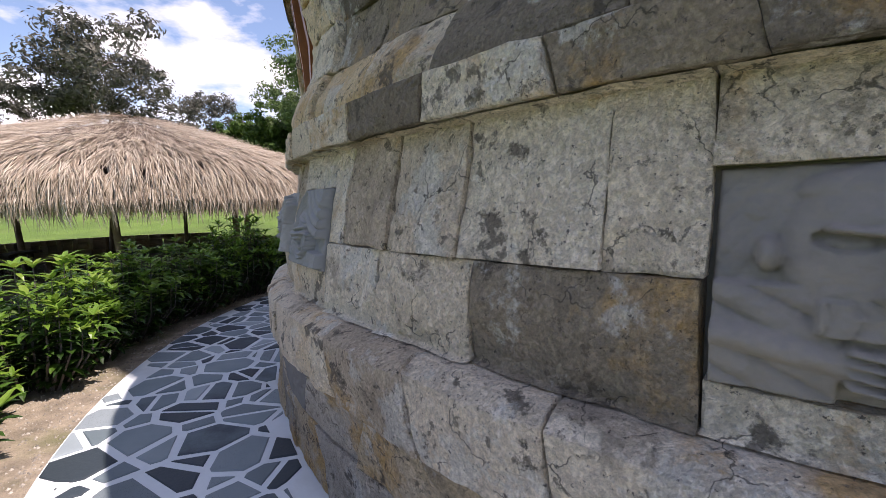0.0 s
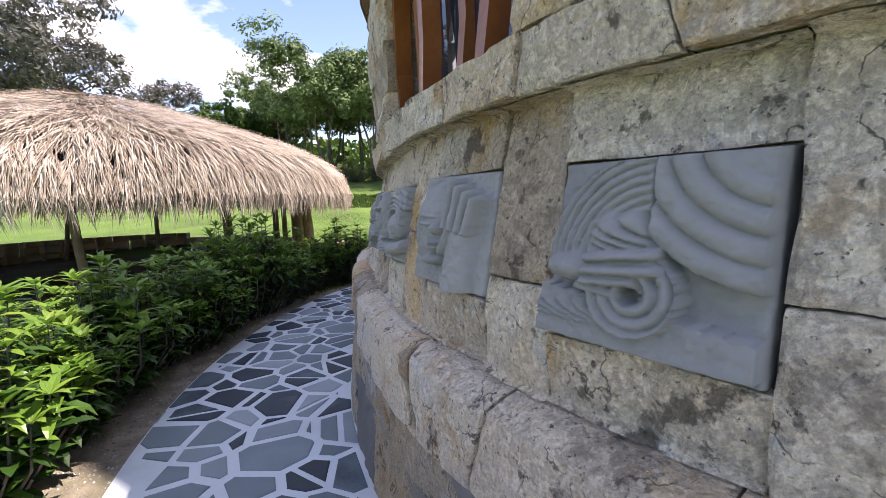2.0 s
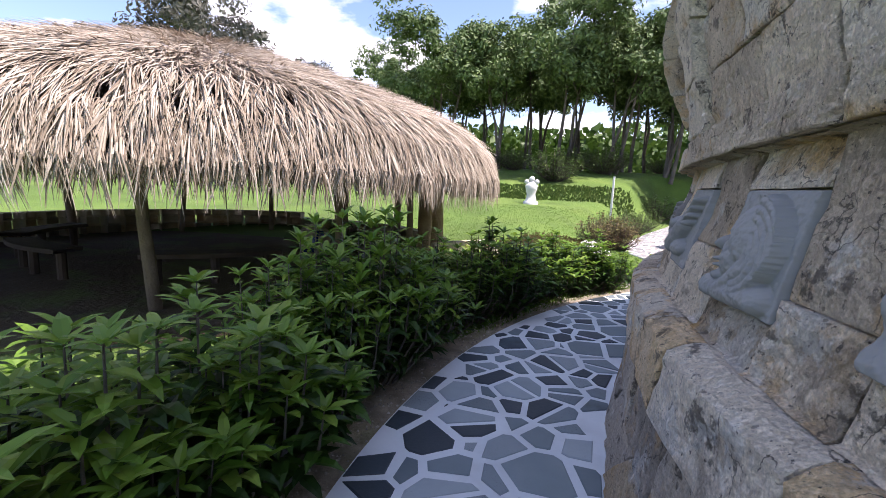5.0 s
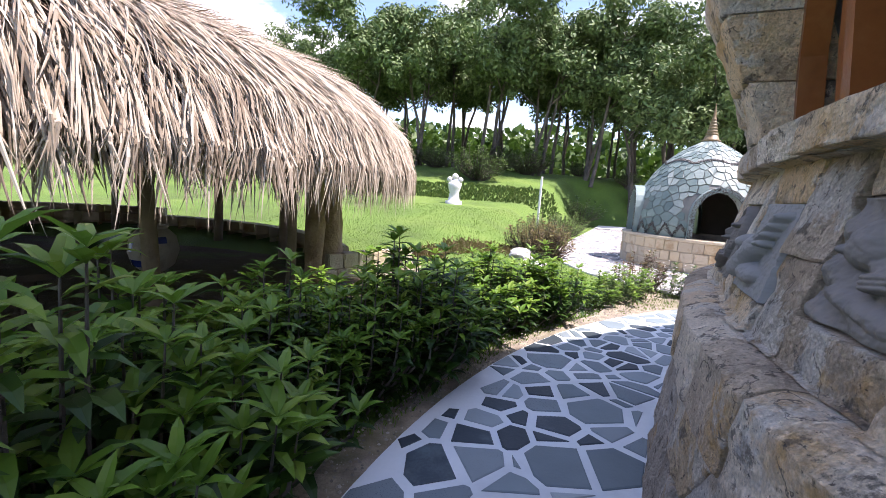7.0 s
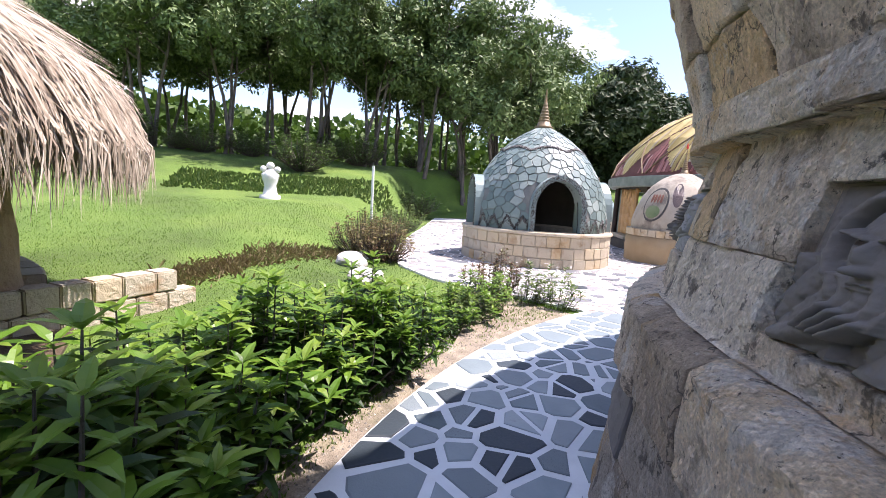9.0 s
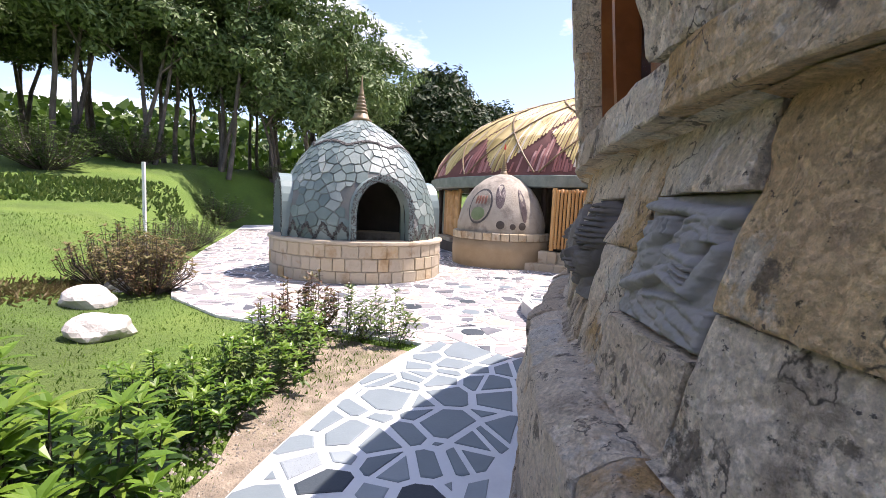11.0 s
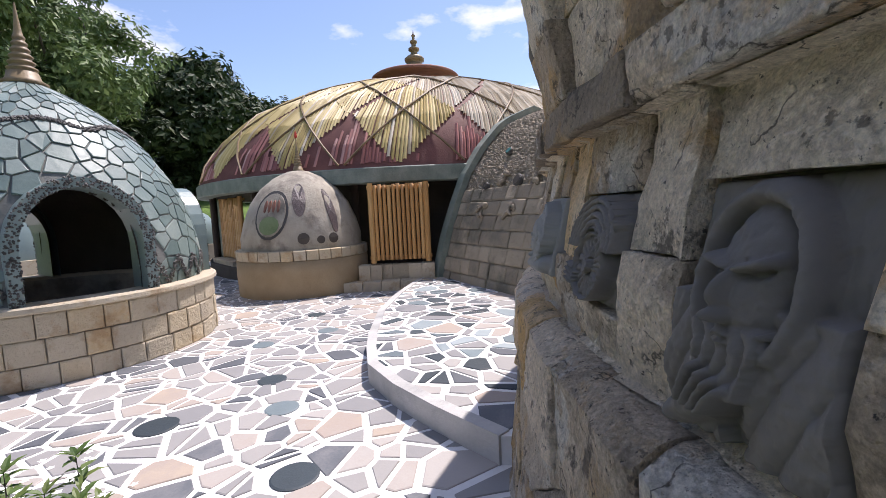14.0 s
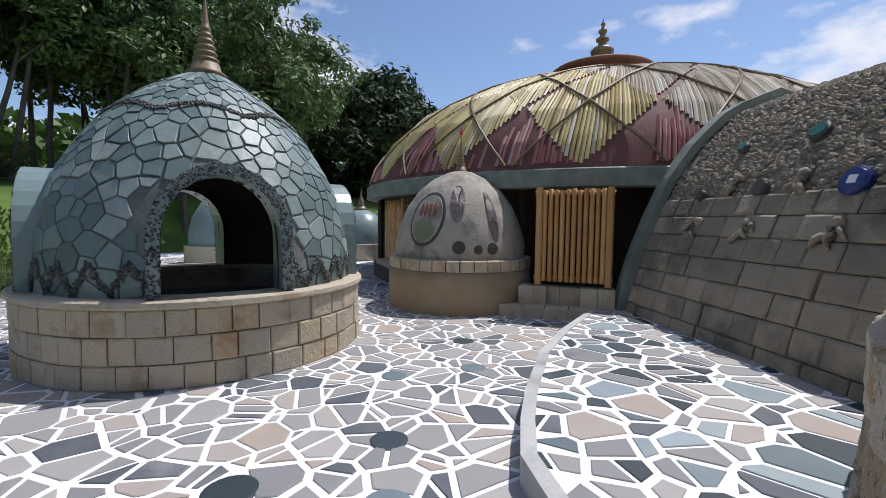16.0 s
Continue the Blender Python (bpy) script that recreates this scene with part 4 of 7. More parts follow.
# ---- carved panels ----
def relief_height(pattern, u, v):
    """Height of the carving, 0 to 1, at u, v in -1 to 1."""
    def egg(x, y, a, b, h=1.0, p=0.5):
        d = ((u - x) / a) ** 2 + ((v - y) / b) ** 2
        return h * max(0.0, 1 - d) ** p

    def bar(x0, y0, x1, y1, w, h=1.0):
        t = min(max(((u - x0) * (x1 - x0) + (v - y0) * (y1 - y0)) / ((x1 - x0) ** 2 + (y1 - y0) ** 2 + 1e-9), 0), 1)
        d = math.hypot(u - x0 - t * (x1 - x0), v - y0 - t * (y1 - y0)) / w
        return h * math.sqrt(max(0.0, 1 - d * d))

    def head(x, y, s):
        h = egg(x, y, 0.48 * s, 0.66 * s, 0.8)
        if h > 0:
            h = max(h, egg(x, y - 0.04 * s, 0.09 * s, 0.24 * s, 1.15), egg(x, y - 0.22 * s, 0.13 * s, 0.10 * s, 1.2))
            h -= egg(x - 0.19 * s, y + 0.12 * s, 0.15 * s, 0.08 * s, 0.34) + egg(x + 0.19 * s, y + 0.12 * s, 0.15 * s, 0.08 * s, 0.34)
            h += egg(x - 0.19 * s, y + 0.10 * s, 0.10 * s, 0.045 * s, 0.2) + egg(x + 0.19 * s, y + 0.10 * s, 0.10 * s, 0.045 * s, 0.2)
            h += egg(x, y - 0.40 * s, 0.17 * s, 0.07 * s, 0.2) - egg(x, y - 0.395 * s, 0.17 * s, 0.018 * s, 0.24)
        return h

    def fingers(x, y, dx, dy, n, gap, w):
        return max(bar(x + gap * k * -dy, y + gap * k * dx, x + gap * k * -dy + dx, y + gap * k * dx + dy, w, 0.6) for k in range(n))

    def ridge(x):
        return math.sqrt(max(0.0, 1 - (2 * (x % 1.0) - 1) ** 2))

    def side_head(x, y, s, way):
        """A head seen from the side, its face to the left (-1) or right (1)."""
        m = [egg(x - 0.05 * way * s, y + 0.08 * s, 0.46 * s, 0.52 * s, 0.80), egg(x + 0.10 * way * s, y - 0.22 * s, 0.34 * s, 0.44 * s, 0.74), egg(x + 0.44 * way * s, y - 0.08 * s, 0.11 * s, 0.16 * s, 0.78),
             egg(x + 0.38 * way * s, y - 0.33 * s, 0.10 * s, 0.055 * s, 0.74), egg(x + 0.36 * way * s, y - 0.43 * s, 0.10 * s, 0.05 * s, 0.72), egg(x + 0.30 * way * s, y - 0.58 * s, 0.14 * s, 0.12 * s, 0.72)]
        h = max(m)
        h -= egg(x + 0.24 * way * s, y + 0.04 * s, 0.17 * s, 0.075 * s, 0.30)
        return h + egg(x + 0.22 * way * s, y + 0.02 * s, 0.11 * s, 0.045 * s, 0.18) - bar(x + 0.12 * way * s, y + 0.0, x + 0.34 * way * s, y - 0.02 * s, 0.012, 0.12)

    if pattern == "face":
        lids = bar(-0.42, 0.16, -0.16, 0.12, 0.03, 0.16) + bar(-0.44, 0.30, -0.12, 0.27, 0.035, 0.10)
        h = max(egg(-0.38, 0.12, 0.50, 0.80, 0.82), egg(-0.05, 0.06, 0.12, 0.17, 0.95), egg(-0.10, -0.20, 0.15, 0.05, 0.9), egg(-0.10, -0.29, 0.14, 0.05, 0.88), egg(-0.18, -0.50, 0.2, 0.15, 0.84)) + lids
        hand = max(bar(0.20 + 0.17 * k, 0.10 - 0.03 * k, 0.22 + 0.20 * k, 0.86 - 0.10 * k, 0.085, 0.86) for k in range(4))
        return max(h, hand, bar(0.46, -0.1, 0.42, -0.9, 0.34, 0.72), bar(0.12, -0.35, 0.3, 0.1, 0.08, 0.78), 0.10)
    if pattern == "palm":
        d = math.hypot(u - 1.15, v - 1.2)
        folds = 0.42 + 0.26 * ridge(d * 4.2) if 0.5 < d < 1.42 and u > 0.12 else (0.55 if d <= 0.5 else 0)
        d2 = math.hypot(u - 0.12, v - 0.02)
        strands = 0.36 + 0.17 * ridge(d2 * 11 + 0.25 * math.sin(4 * v)) if 0.42 < d2 < 1.05 and u < 0.10 and v > -0.15 else 0
        d3 = math.hypot(u - 0.02, v + 0.34)
        swirl = 0.50 + 0.24 * ridge(d3 * 8 - math.atan2(v + 0.34, u - 0.02) / 6.283) if 0.10 < d3 < 0.42 else (0.1 if d3 <= 0.10 else 0)
        tuft = egg(-0.15, 0.22, 0.42, 0.36, 0.62) * (0.72 + 0.5 * ridge(3.2 * u + 2.2 * math.sin(5 * v) + 4 * v))
        hand = max(egg(-0.62, -0.14, 0.40, 0.19, 0.85), bar(-0.40, -0.02, 0.20, 0.06, 0.085, 0.92), bar(-0.40, -0.14, 0.24, -0.09, 0.085, 0.96), bar(-0.42, -0.25, 0.05, -0.22, 0.08, 0.9), bar(-0.5, -0.32, -0.12, -0.36, 0.07, 0.8))
        arm = 0.50 - 0.12 * (v + 0.5) if v < -0.48 - 0.12 * u and v > -0.92 else 0
        lace = 0.42 + 0.2 * ridge(5 * u + 2 * math.sin(9 * v)) if -0.72 < v < -0.48 and u < 0.0 else 0
        return max(folds, strands, swirl, tuft, hand, arm, lace, 0.12)
    if pattern == "sleeper":
        face = max(egg(0.22, -0.02, 0.56, 0.44, 0.86), egg(0.06, -0.16, 0.13, 0.10, 0.98), egg(0.34, -0.30, 0.10, 0.12, 0.92))
        face += bar(-0.14, 0.02, 0.06, 0.06, 0.03, 0.12) + bar(0.26, 0.02, 0.48, -0.04, 0.03, 0.12) - bar(0.30, -0.36, 0.42, -0.22, 0.018, 0.14)
        d = math.hypot(u - 0.2, v + 0.05)
        hair = 0.52 + 0.24 * ridge(d * 9 + 0.4 * math.sin(5 * u)) if 0.46 < d < 0.86 and v > 0.0 and u < 0.75 else 0
        grasp = max(egg(-0.66, -0.46, 0.26, 0.16, 0.8), egg(-0.05, -0.60, 0.24, 0.15, 0.84), max(bar(-0.62, -0.36 - 0.09 * k, -0.28, -0.38 - 0.10 * k, 0.044, 0.9) for k in range(4)),
                    max(bar(-0.42, -0.50 - 0.09 * k, -0.10, -0.52 - 0.08 * k, 0.044, 0.92) for k in range(4)))
        return max(face, hair, grasp, bar(0.05, -0.66, 0.95, -0.52, 0.20, 0.78), bar(0.35, 0.85, 0.5, 0.45, 0.14, 0.7), 0.5 + 0.2 * ridge(6 * v + 2 * u) if v > 0.4 and u > 0.45 else 0, 0.08)
    if pattern == "elder":
        hood = 0.62 * ridge((math.hypot((u - 0.02) / 0.62, (v - 0.28) / 0.66) - 0.80) / 0.34 + 0.0) if 0.80 <= math.hypot((u - 0.02) / 0.62, (v - 0.28) / 0.66) < 1.14 and v > -0.25 else 0
        brow = bar(-0.30, 0.44, -0.04, 0.38, 0.06, 0.95) if v > 0 else 0
        brow = max(brow, bar(0.10, 0.38, 0.36, 0.44, 0.06, 0.95))
        beard = 0.58 + 0.16 * ridge(6 * u + 0.7 * math.sin(7 * v)) if -0.55 < v < -0.02 and abs(u - 0.02) < 0.42 + 0.3 * v else 0
        robe = 0.30 + 0.16 * ridge(2.6 * u + 1.8 * abs(v)) if v < 0.1 and abs(u) > 0.36 + 0.25 * v else 0
        knuckles = max(bar(-0.40 + 0.11 * k, -0.70, -0.20 + 0.13 * k, -0.38 - 0.03 * k, 0.062, 0.98) for k in range(4))
        return max(head(0.02, 0.26, 0.95), hood, brow, beard, robe, knuckles, bar(-0.75, -0.95, -0.25, -0.68, 0.18, 0.8), 0.10)
    if pattern == "waves":
        strands = 0.28 + 0.13 * math.sin(9 * v + 3.2 * math.sin(2.2 * u + 0.6))
        return max(strands, egg(-0.35, 0.3, 0.4, 0.42, 0.7), egg(-0.6, 0.18, 0.14, 0.12, 0.75), bar(-0.5, -0.5, 0.6, -0.72, 0.2, 0.55), fingers(0.0, -0.3, 0.55, 0.1, 3, 0.14, 0.08))
    if pattern == "profile":
        hair = 0.52 + 0.10 * ridge(7 * math.hypot(u - 0.05, v + 0.1)) if u > 0.12 and math.hypot(u - 0.05, v - 0.1) < 0.85 else 0
        return max(side_head(-0.12, 0.12, 1.15, -1), hair, bar(-0.9, -0.82, 0.7, -0.72, 0.26, 0.6), bar(-0.2, -0.7, 0.2, -0.3, 0.22, 0.62), 0.06)
    if pattern == "bird":
        return max(bar(-0.6, -0.5, 0.1, 0.1, 0.3, 0.7), max(bar(0.0, 0.1, 0.75 - 0.1 * k, 0.75 - 0.2 * k, 0.09, 0.6) for k in range(4)), egg(-0.55, 0.1, 0.22, 0.2, 0.8), egg(0.0, -0.55, 0.5, 0.25, 0.5))
    if pattern == "figures":
        back = max(bar(-0.9, 0.86, 0.8, 0.74, 0.10, 0.75), bar(0.55, 0.62, 0.85, 0.72, 0.14, 0.85))
        limbs = max(bar(-0.70, 0.18, -0.32, 0.46, 0.17, 0.8), egg(-0.60, 0.12, 0.30, 0.34, 0.62), bar(-0.80, -0.48, -0.28, -0.28, 0.14, 0.85), bar(-0.28, -0.28, 0.30, 0.02, 0.11, 0.9), bar(0.05, 0.20, 0.55, 0.10, 0.12, 0.95),
                    bar(0.0, -0.10, 0.62, -0.28, 0.10, 0.95), bar(0.62, -0.28, 0.85, 0.30, 0.13, 0.8), egg(0.42, 0.36, 0.24, 0.26, 0.95), bar(-0.2, -0.52, 0.5, -0.42, 0.07, 0.7))
        grips = max(max(bar(-0.42 + 0.10 * k, 0.44, -0.40 + 0.10 * k, 0.66, 0.045, 0.85) for k in range(4)), max(bar(0.30, 0.08 - 0.075 * k, 0.58, 0.00 - 0.09 * k, 0.036, 1.0) for k in range(4)))
        hair = 0.66 + 0.2 * ridge(9 * math.hypot(u - 0.42, v - 0.30)) if math.hypot(u - 0.5, v - 0.42) < 0.34 and v > 0.38 else 0
        drape = 0.40 + 0.16 * ridge(5 * v + 1.6 * u) if v < -0.46 and v > -0.95 and u > -0.55 + 0.4 * (v + 0.9) else 0
        return max(back, limbs, grips, hair, drape, 0.16 + 0.08 * ridge(3 * u - 4 * v) if v < 0.6 else 0)
    if pattern == "curls":
        def curl(x, y, step, base, lift):
            """Snail curls in staggered rows."""
            row = math.floor(y / step)
            cx = (x / step + 0.5 * (row % 2)) % 1 - 0.5
            cy = (y / step) % 1 - 0.5
            return base + lift * math.sqrt(max(0.0, 1 - 3.9 * (cx * cx + cy * cy)))

        lift = max(max(bar(-0.90 + 0.085 * k, -0.22, -0.90 + 0.085 * k, 0.16 + 0.05 * min(k, 2) - 0.08 * (k == 3), 0.042, 0.42) for k in range(4)), bar(-0.76, -0.85, -0.78, -0.24, 0.16, 0.38))
        u -= 0.34
        hair = 0.0
        if ((u + 0.14) / 0.50) ** 2 + ((v - 0.26) / 0.52) ** 2 < 1 and v > 0.20 - 0.9 * (u + 0.14) ** 2:
            dome = math.sqrt(max(0.0, 1 - ((u + 0.14) / 0.54) ** 2 - ((v - 0.20) / 0.62) ** 2))
            hair = curl(u, v, 0.112, 0.24 + 0.42 * dome, 0.26)
        if ((u + 0.10) / 0.27) ** 2 + ((v - 0.78) / 0.22) ** 2 < 1:
            hair = max(hair, curl(u, v, 0.12, 0.30 + 0.3 * math.sqrt(max(0.0, 1 - ((u + 0.10) / 0.28) ** 2 - ((v - 0.78) / 0.23) ** 2)), 0.18))
        d = ((u + 0.16) / 0.38) ** 2 + ((v + 0.16) / 0.58) ** 2
        face = 0.78 * max(0.0, 1 - d) ** 0.42
        if face > 0:
            face = max(face, egg(-0.18, -0.14, 0.055, 0.26, 1.02), egg(-0.18, -0.28, 0.10, 0.075, 1.03))
            for side in (-1, 1):
                x = -0.17 + 0.165 * side
                face -= egg(x, 0.0, 0.15, 0.085, 0.20)
                face += egg(x, -0.015, 0.115, 0.052, 0.17) - bar(x - 0.10, -0.045, x + 0.10, -0.045, 0.016, 0.10)
                face += bar(x - 0.11, 0.10 - 0.02 * side, x + 0.11, 0.10 + 0.02 * side, 0.03, 0.07)
            face += egg(-0.17, -0.42, 0.13, 0.045, 0.13) + egg(-0.17, -0.50, 0.10, 0.045, 0.13) - bar(-0.29, -0.455, -0.05, -0.455, 0.014, 0.12)
            face += egg(-0.17, -0.62, 0.10, 0.07, 0.10)
        ear = max(egg(0.27, -0.10, 0.08, 0.27, 0.52), egg(-0.55, -0.10, 0.06, 0.24, 0.40))
        neck = max(bar(-0.12, -0.95, -0.12, -0.6, 0.26, 0.42), egg(-0.05, -1.05, 0.85, 0.34, 0.40))
        return max(face, hair, ear, neck, lift, 0.03 + 0.03 * ridge(3 * u - 2 * v))
    if pattern == "fan":
        d, a = math.hypot(u - 0.12, v + 0.30), math.atan2(v + 0.30, u - 0.12)
        fan = 0.40 + 0.16 * ridge(a * 2.9) if 0.16 < d < 0.56 else (0.70 if d <= 0.12 else 0.2)
        ring = 0.70 * ridge((d - 0.56) / 0.10) if 0.56 <= d < 0.66 else 0
        d2 = math.hypot(u - 0.1, v - 0.05)
        hair = 0.52 + 0.22 * ridge(d2 * 7.5) if 0.35 < d2 < 1.0 and v > 0.0 and d > 0.66 else 0
        return max(fan if d < 0.56 else 0, ring, hair, egg(-0.38, 0.30, 0.34, 0.46, 0.66), max(bar(-0.85, -0.35 - 0.10 * k, -0.35, -0.50 - 0.07 * k, 0.046, 0.74) for k in range(4)), 0.05)
    u += 0.45
    beard = 0.62 + 0.16 * ridge(7 * u + 0.6 * math.sin(6 * v)) if 0.02 < u < 0.75 and -0.42 < v < -0.12 else 0
    brow = bar(0.08, 0.46, 0.34, 0.42, 0.05, 1.0) + bar(0.46, 0.42, 0.72, 0.46, 0.05, 1.0)
    robe = 0.34 + 0.16 * ridge(3.4 * v + 2.2 * u) if v < -0.05 and u < 0.15 else 0
    grasp = max(bar(-0.55, -0.50, 0.25, -0.66, 0.17, 0.72), max(bar(0.2, -0.52 - 0.09 * k, 0.62, -0.60 - 0.09 * k, 0.045, 0.86) for k in range(4)))
    return max(head(0.40, 0.22, 1.25), egg(0.40, 0.78, 0.52, 0.22, 0.6), egg(-0.24, 0.22, 0.09, 0.18, 0.62), beard, brow, robe, grasp, 0.08 + 0.06 * ridge(5 * u - 3 * v))


def relief_panel(c, w, z0, z1, pattern, dark):
    g = Geo()
    n = 168 if pattern == "curls" else 104
    border = 0.97
    for j in range(n + 1):
        v = 2 * j / n - 1
        z = z0 + (z1 - z0) * j / n
        wall_r = tower_radius(unsettle(z, c)) + swell(z, c)
        for i in range(n + 1):
            u = 2 * i / n - 1
            a = c - w / 2 + 0.05 + (w - 0.1) * i / n
            h = relief_height(pattern, u / border, v / border) if abs(u) < border and abs(v) < border else 0.0
            worn = noise.fractal(Vector((u * 7, v * 7, c)), 0.6, 2.2, 5)
            r = wall_r + (-0.045 if dark else -0.03 if pattern == "figures" else 0.0) + (0.15 if pattern == "curls" else 0.10 if dark else 0.05 if pattern == "figures" else 0.10) * h + 0.005 * worn
            if i in (0, n) or j in (0, n):
                r = wall_r - 0.12
            g.v.append(on_tower(a, r, z))
    g.f = [(j * (n + 1) + i, (j + 1) * (n + 1) + i, (j + 1) * (n + 1) + i + 1, j * (n + 1) + i + 1) for j in range(n) for i in range(n)]
    words = {"face": "a calm face", "palm": "an open hand holding strands", "sleeper": "a resting head and folded hands", "elder": "a bearded head", "waves": "curling waves", "profile": "a head in profile",
             "bird": "a winged bird", "figures": "tangled figures and arms", "curls": "a curly-haired head with raised hand", "fan": "a fan and rings", "bearer": "a bearded head and bent arm"}
    ob = put("relief_panel", g, CARVED_DARK if dark else CARVED, smooth=True)
    return tagged(ob, ("dark grey" if dark else "pale grey") + " carved panel of " + words[pattern], "relief", "carved panels on the tower")


for args in PANELS:
    relief_panel(*args)

# ---- domed kiosk ----
def spire(parent, x, y, z, h, material=BRASS, name="spire", r=0.17):
    """A turned finial with rings that taper to a point."""
    g = Geo()
    prof = [(r * 1.25, 0), (r * 1.35, 0.03 * h), (r * 1.0, 0.07 * h), (r * 0.85, 0.16 * h)]
    for k in range(6):
        t = 0.16 + 0.075 * k
        rr = r * (0.85 - 0.1 * k)
        prof += [(rr * 0.82, (t + 0.01) * h), (rr, (t + 0.03) * h), (rr, (t + 0.05) * h), (rr * 0.8, (t + 0.07) * h)]
    prof += [(r * 0.22, 0.66 * h), (r * 0.13, 0.82 * h), (r * 0.06, 0.97 * h), (0.002, h)]
    g.lathe([(a, z + b) for a, b in prof], (x, y), 16)
    return put(name, g, material, parent, "ringed tapering bronze finial", smooth=True)


KIOSK_PROFILE = [(1.62, 0.76), (1.635, 1.0), (1.59, 1.35), (1.49, 1.72), (1.35, 2.02), (1.16, 2.34), (0.93, 2.62), (0.65, 2.86), (0.37, 3.04), (0.12, 3.18)]


def profile_at(prof, s):
    """Point of a profile at the share s of its length."""
    lens = [math.dist(a, b) for a, b in zip(prof, prof[1:])]
    want = s * sum(lens)
    for (a, b), l in zip(zip(prof, prof[1:]), lens):
        if want <= l:
            return (a[0] + (b[0] - a[0]) * want / l, a[1] + (b[1] - a[1]) * want / l)
        want -= l
    return prof[-1]


def profile_radius(prof, z):
    for (ra, za), (rb, zb) in zip(prof, prof[1:]):
        if za <= z <= zb:
            return ra + (rb - ra) * (z - za) / (zb - za)
    return prof[0][0] if z < prof[0][1] else prof[-1][0]


ARCHES = [254.0, 165.0, 345.0, 84.0]
ARCH_W, ARCH_SPRING = 0.50, 1.38


def arch_line(grow=0.0, steps=14):
    """Outline of the opening in its own plane: across, up."""
    w = ARCH_W + grow
    pts = [(-w, 0.76), (-w, 1.1)]
    for k in range(steps + 1):
        a = math.pi - math.pi * k / steps
        pts.append((w * math.cos(a), ARCH_SPRING + (0.48 + grow) * math.sin(a) - 0.12 * (1 - math.sin(a))))
    return pts + [(w, 1.1), (w, 0.76)]


def in_arch(theta, r, z, grow=0.0):
    for a in ARCHES:
        d = (theta - a + 180) % 360 - 180
        if abs(d) > 60:
            continue
        x = r * math.sin(radians(d))
        top = ARCH_SPRING + (0.48 + grow) * math.sqrt(max(0.0, 1 - (x / (ARCH_W + grow)) ** 2))
        if abs(x) < ARCH_W + grow and z < top:
            return True
    return False


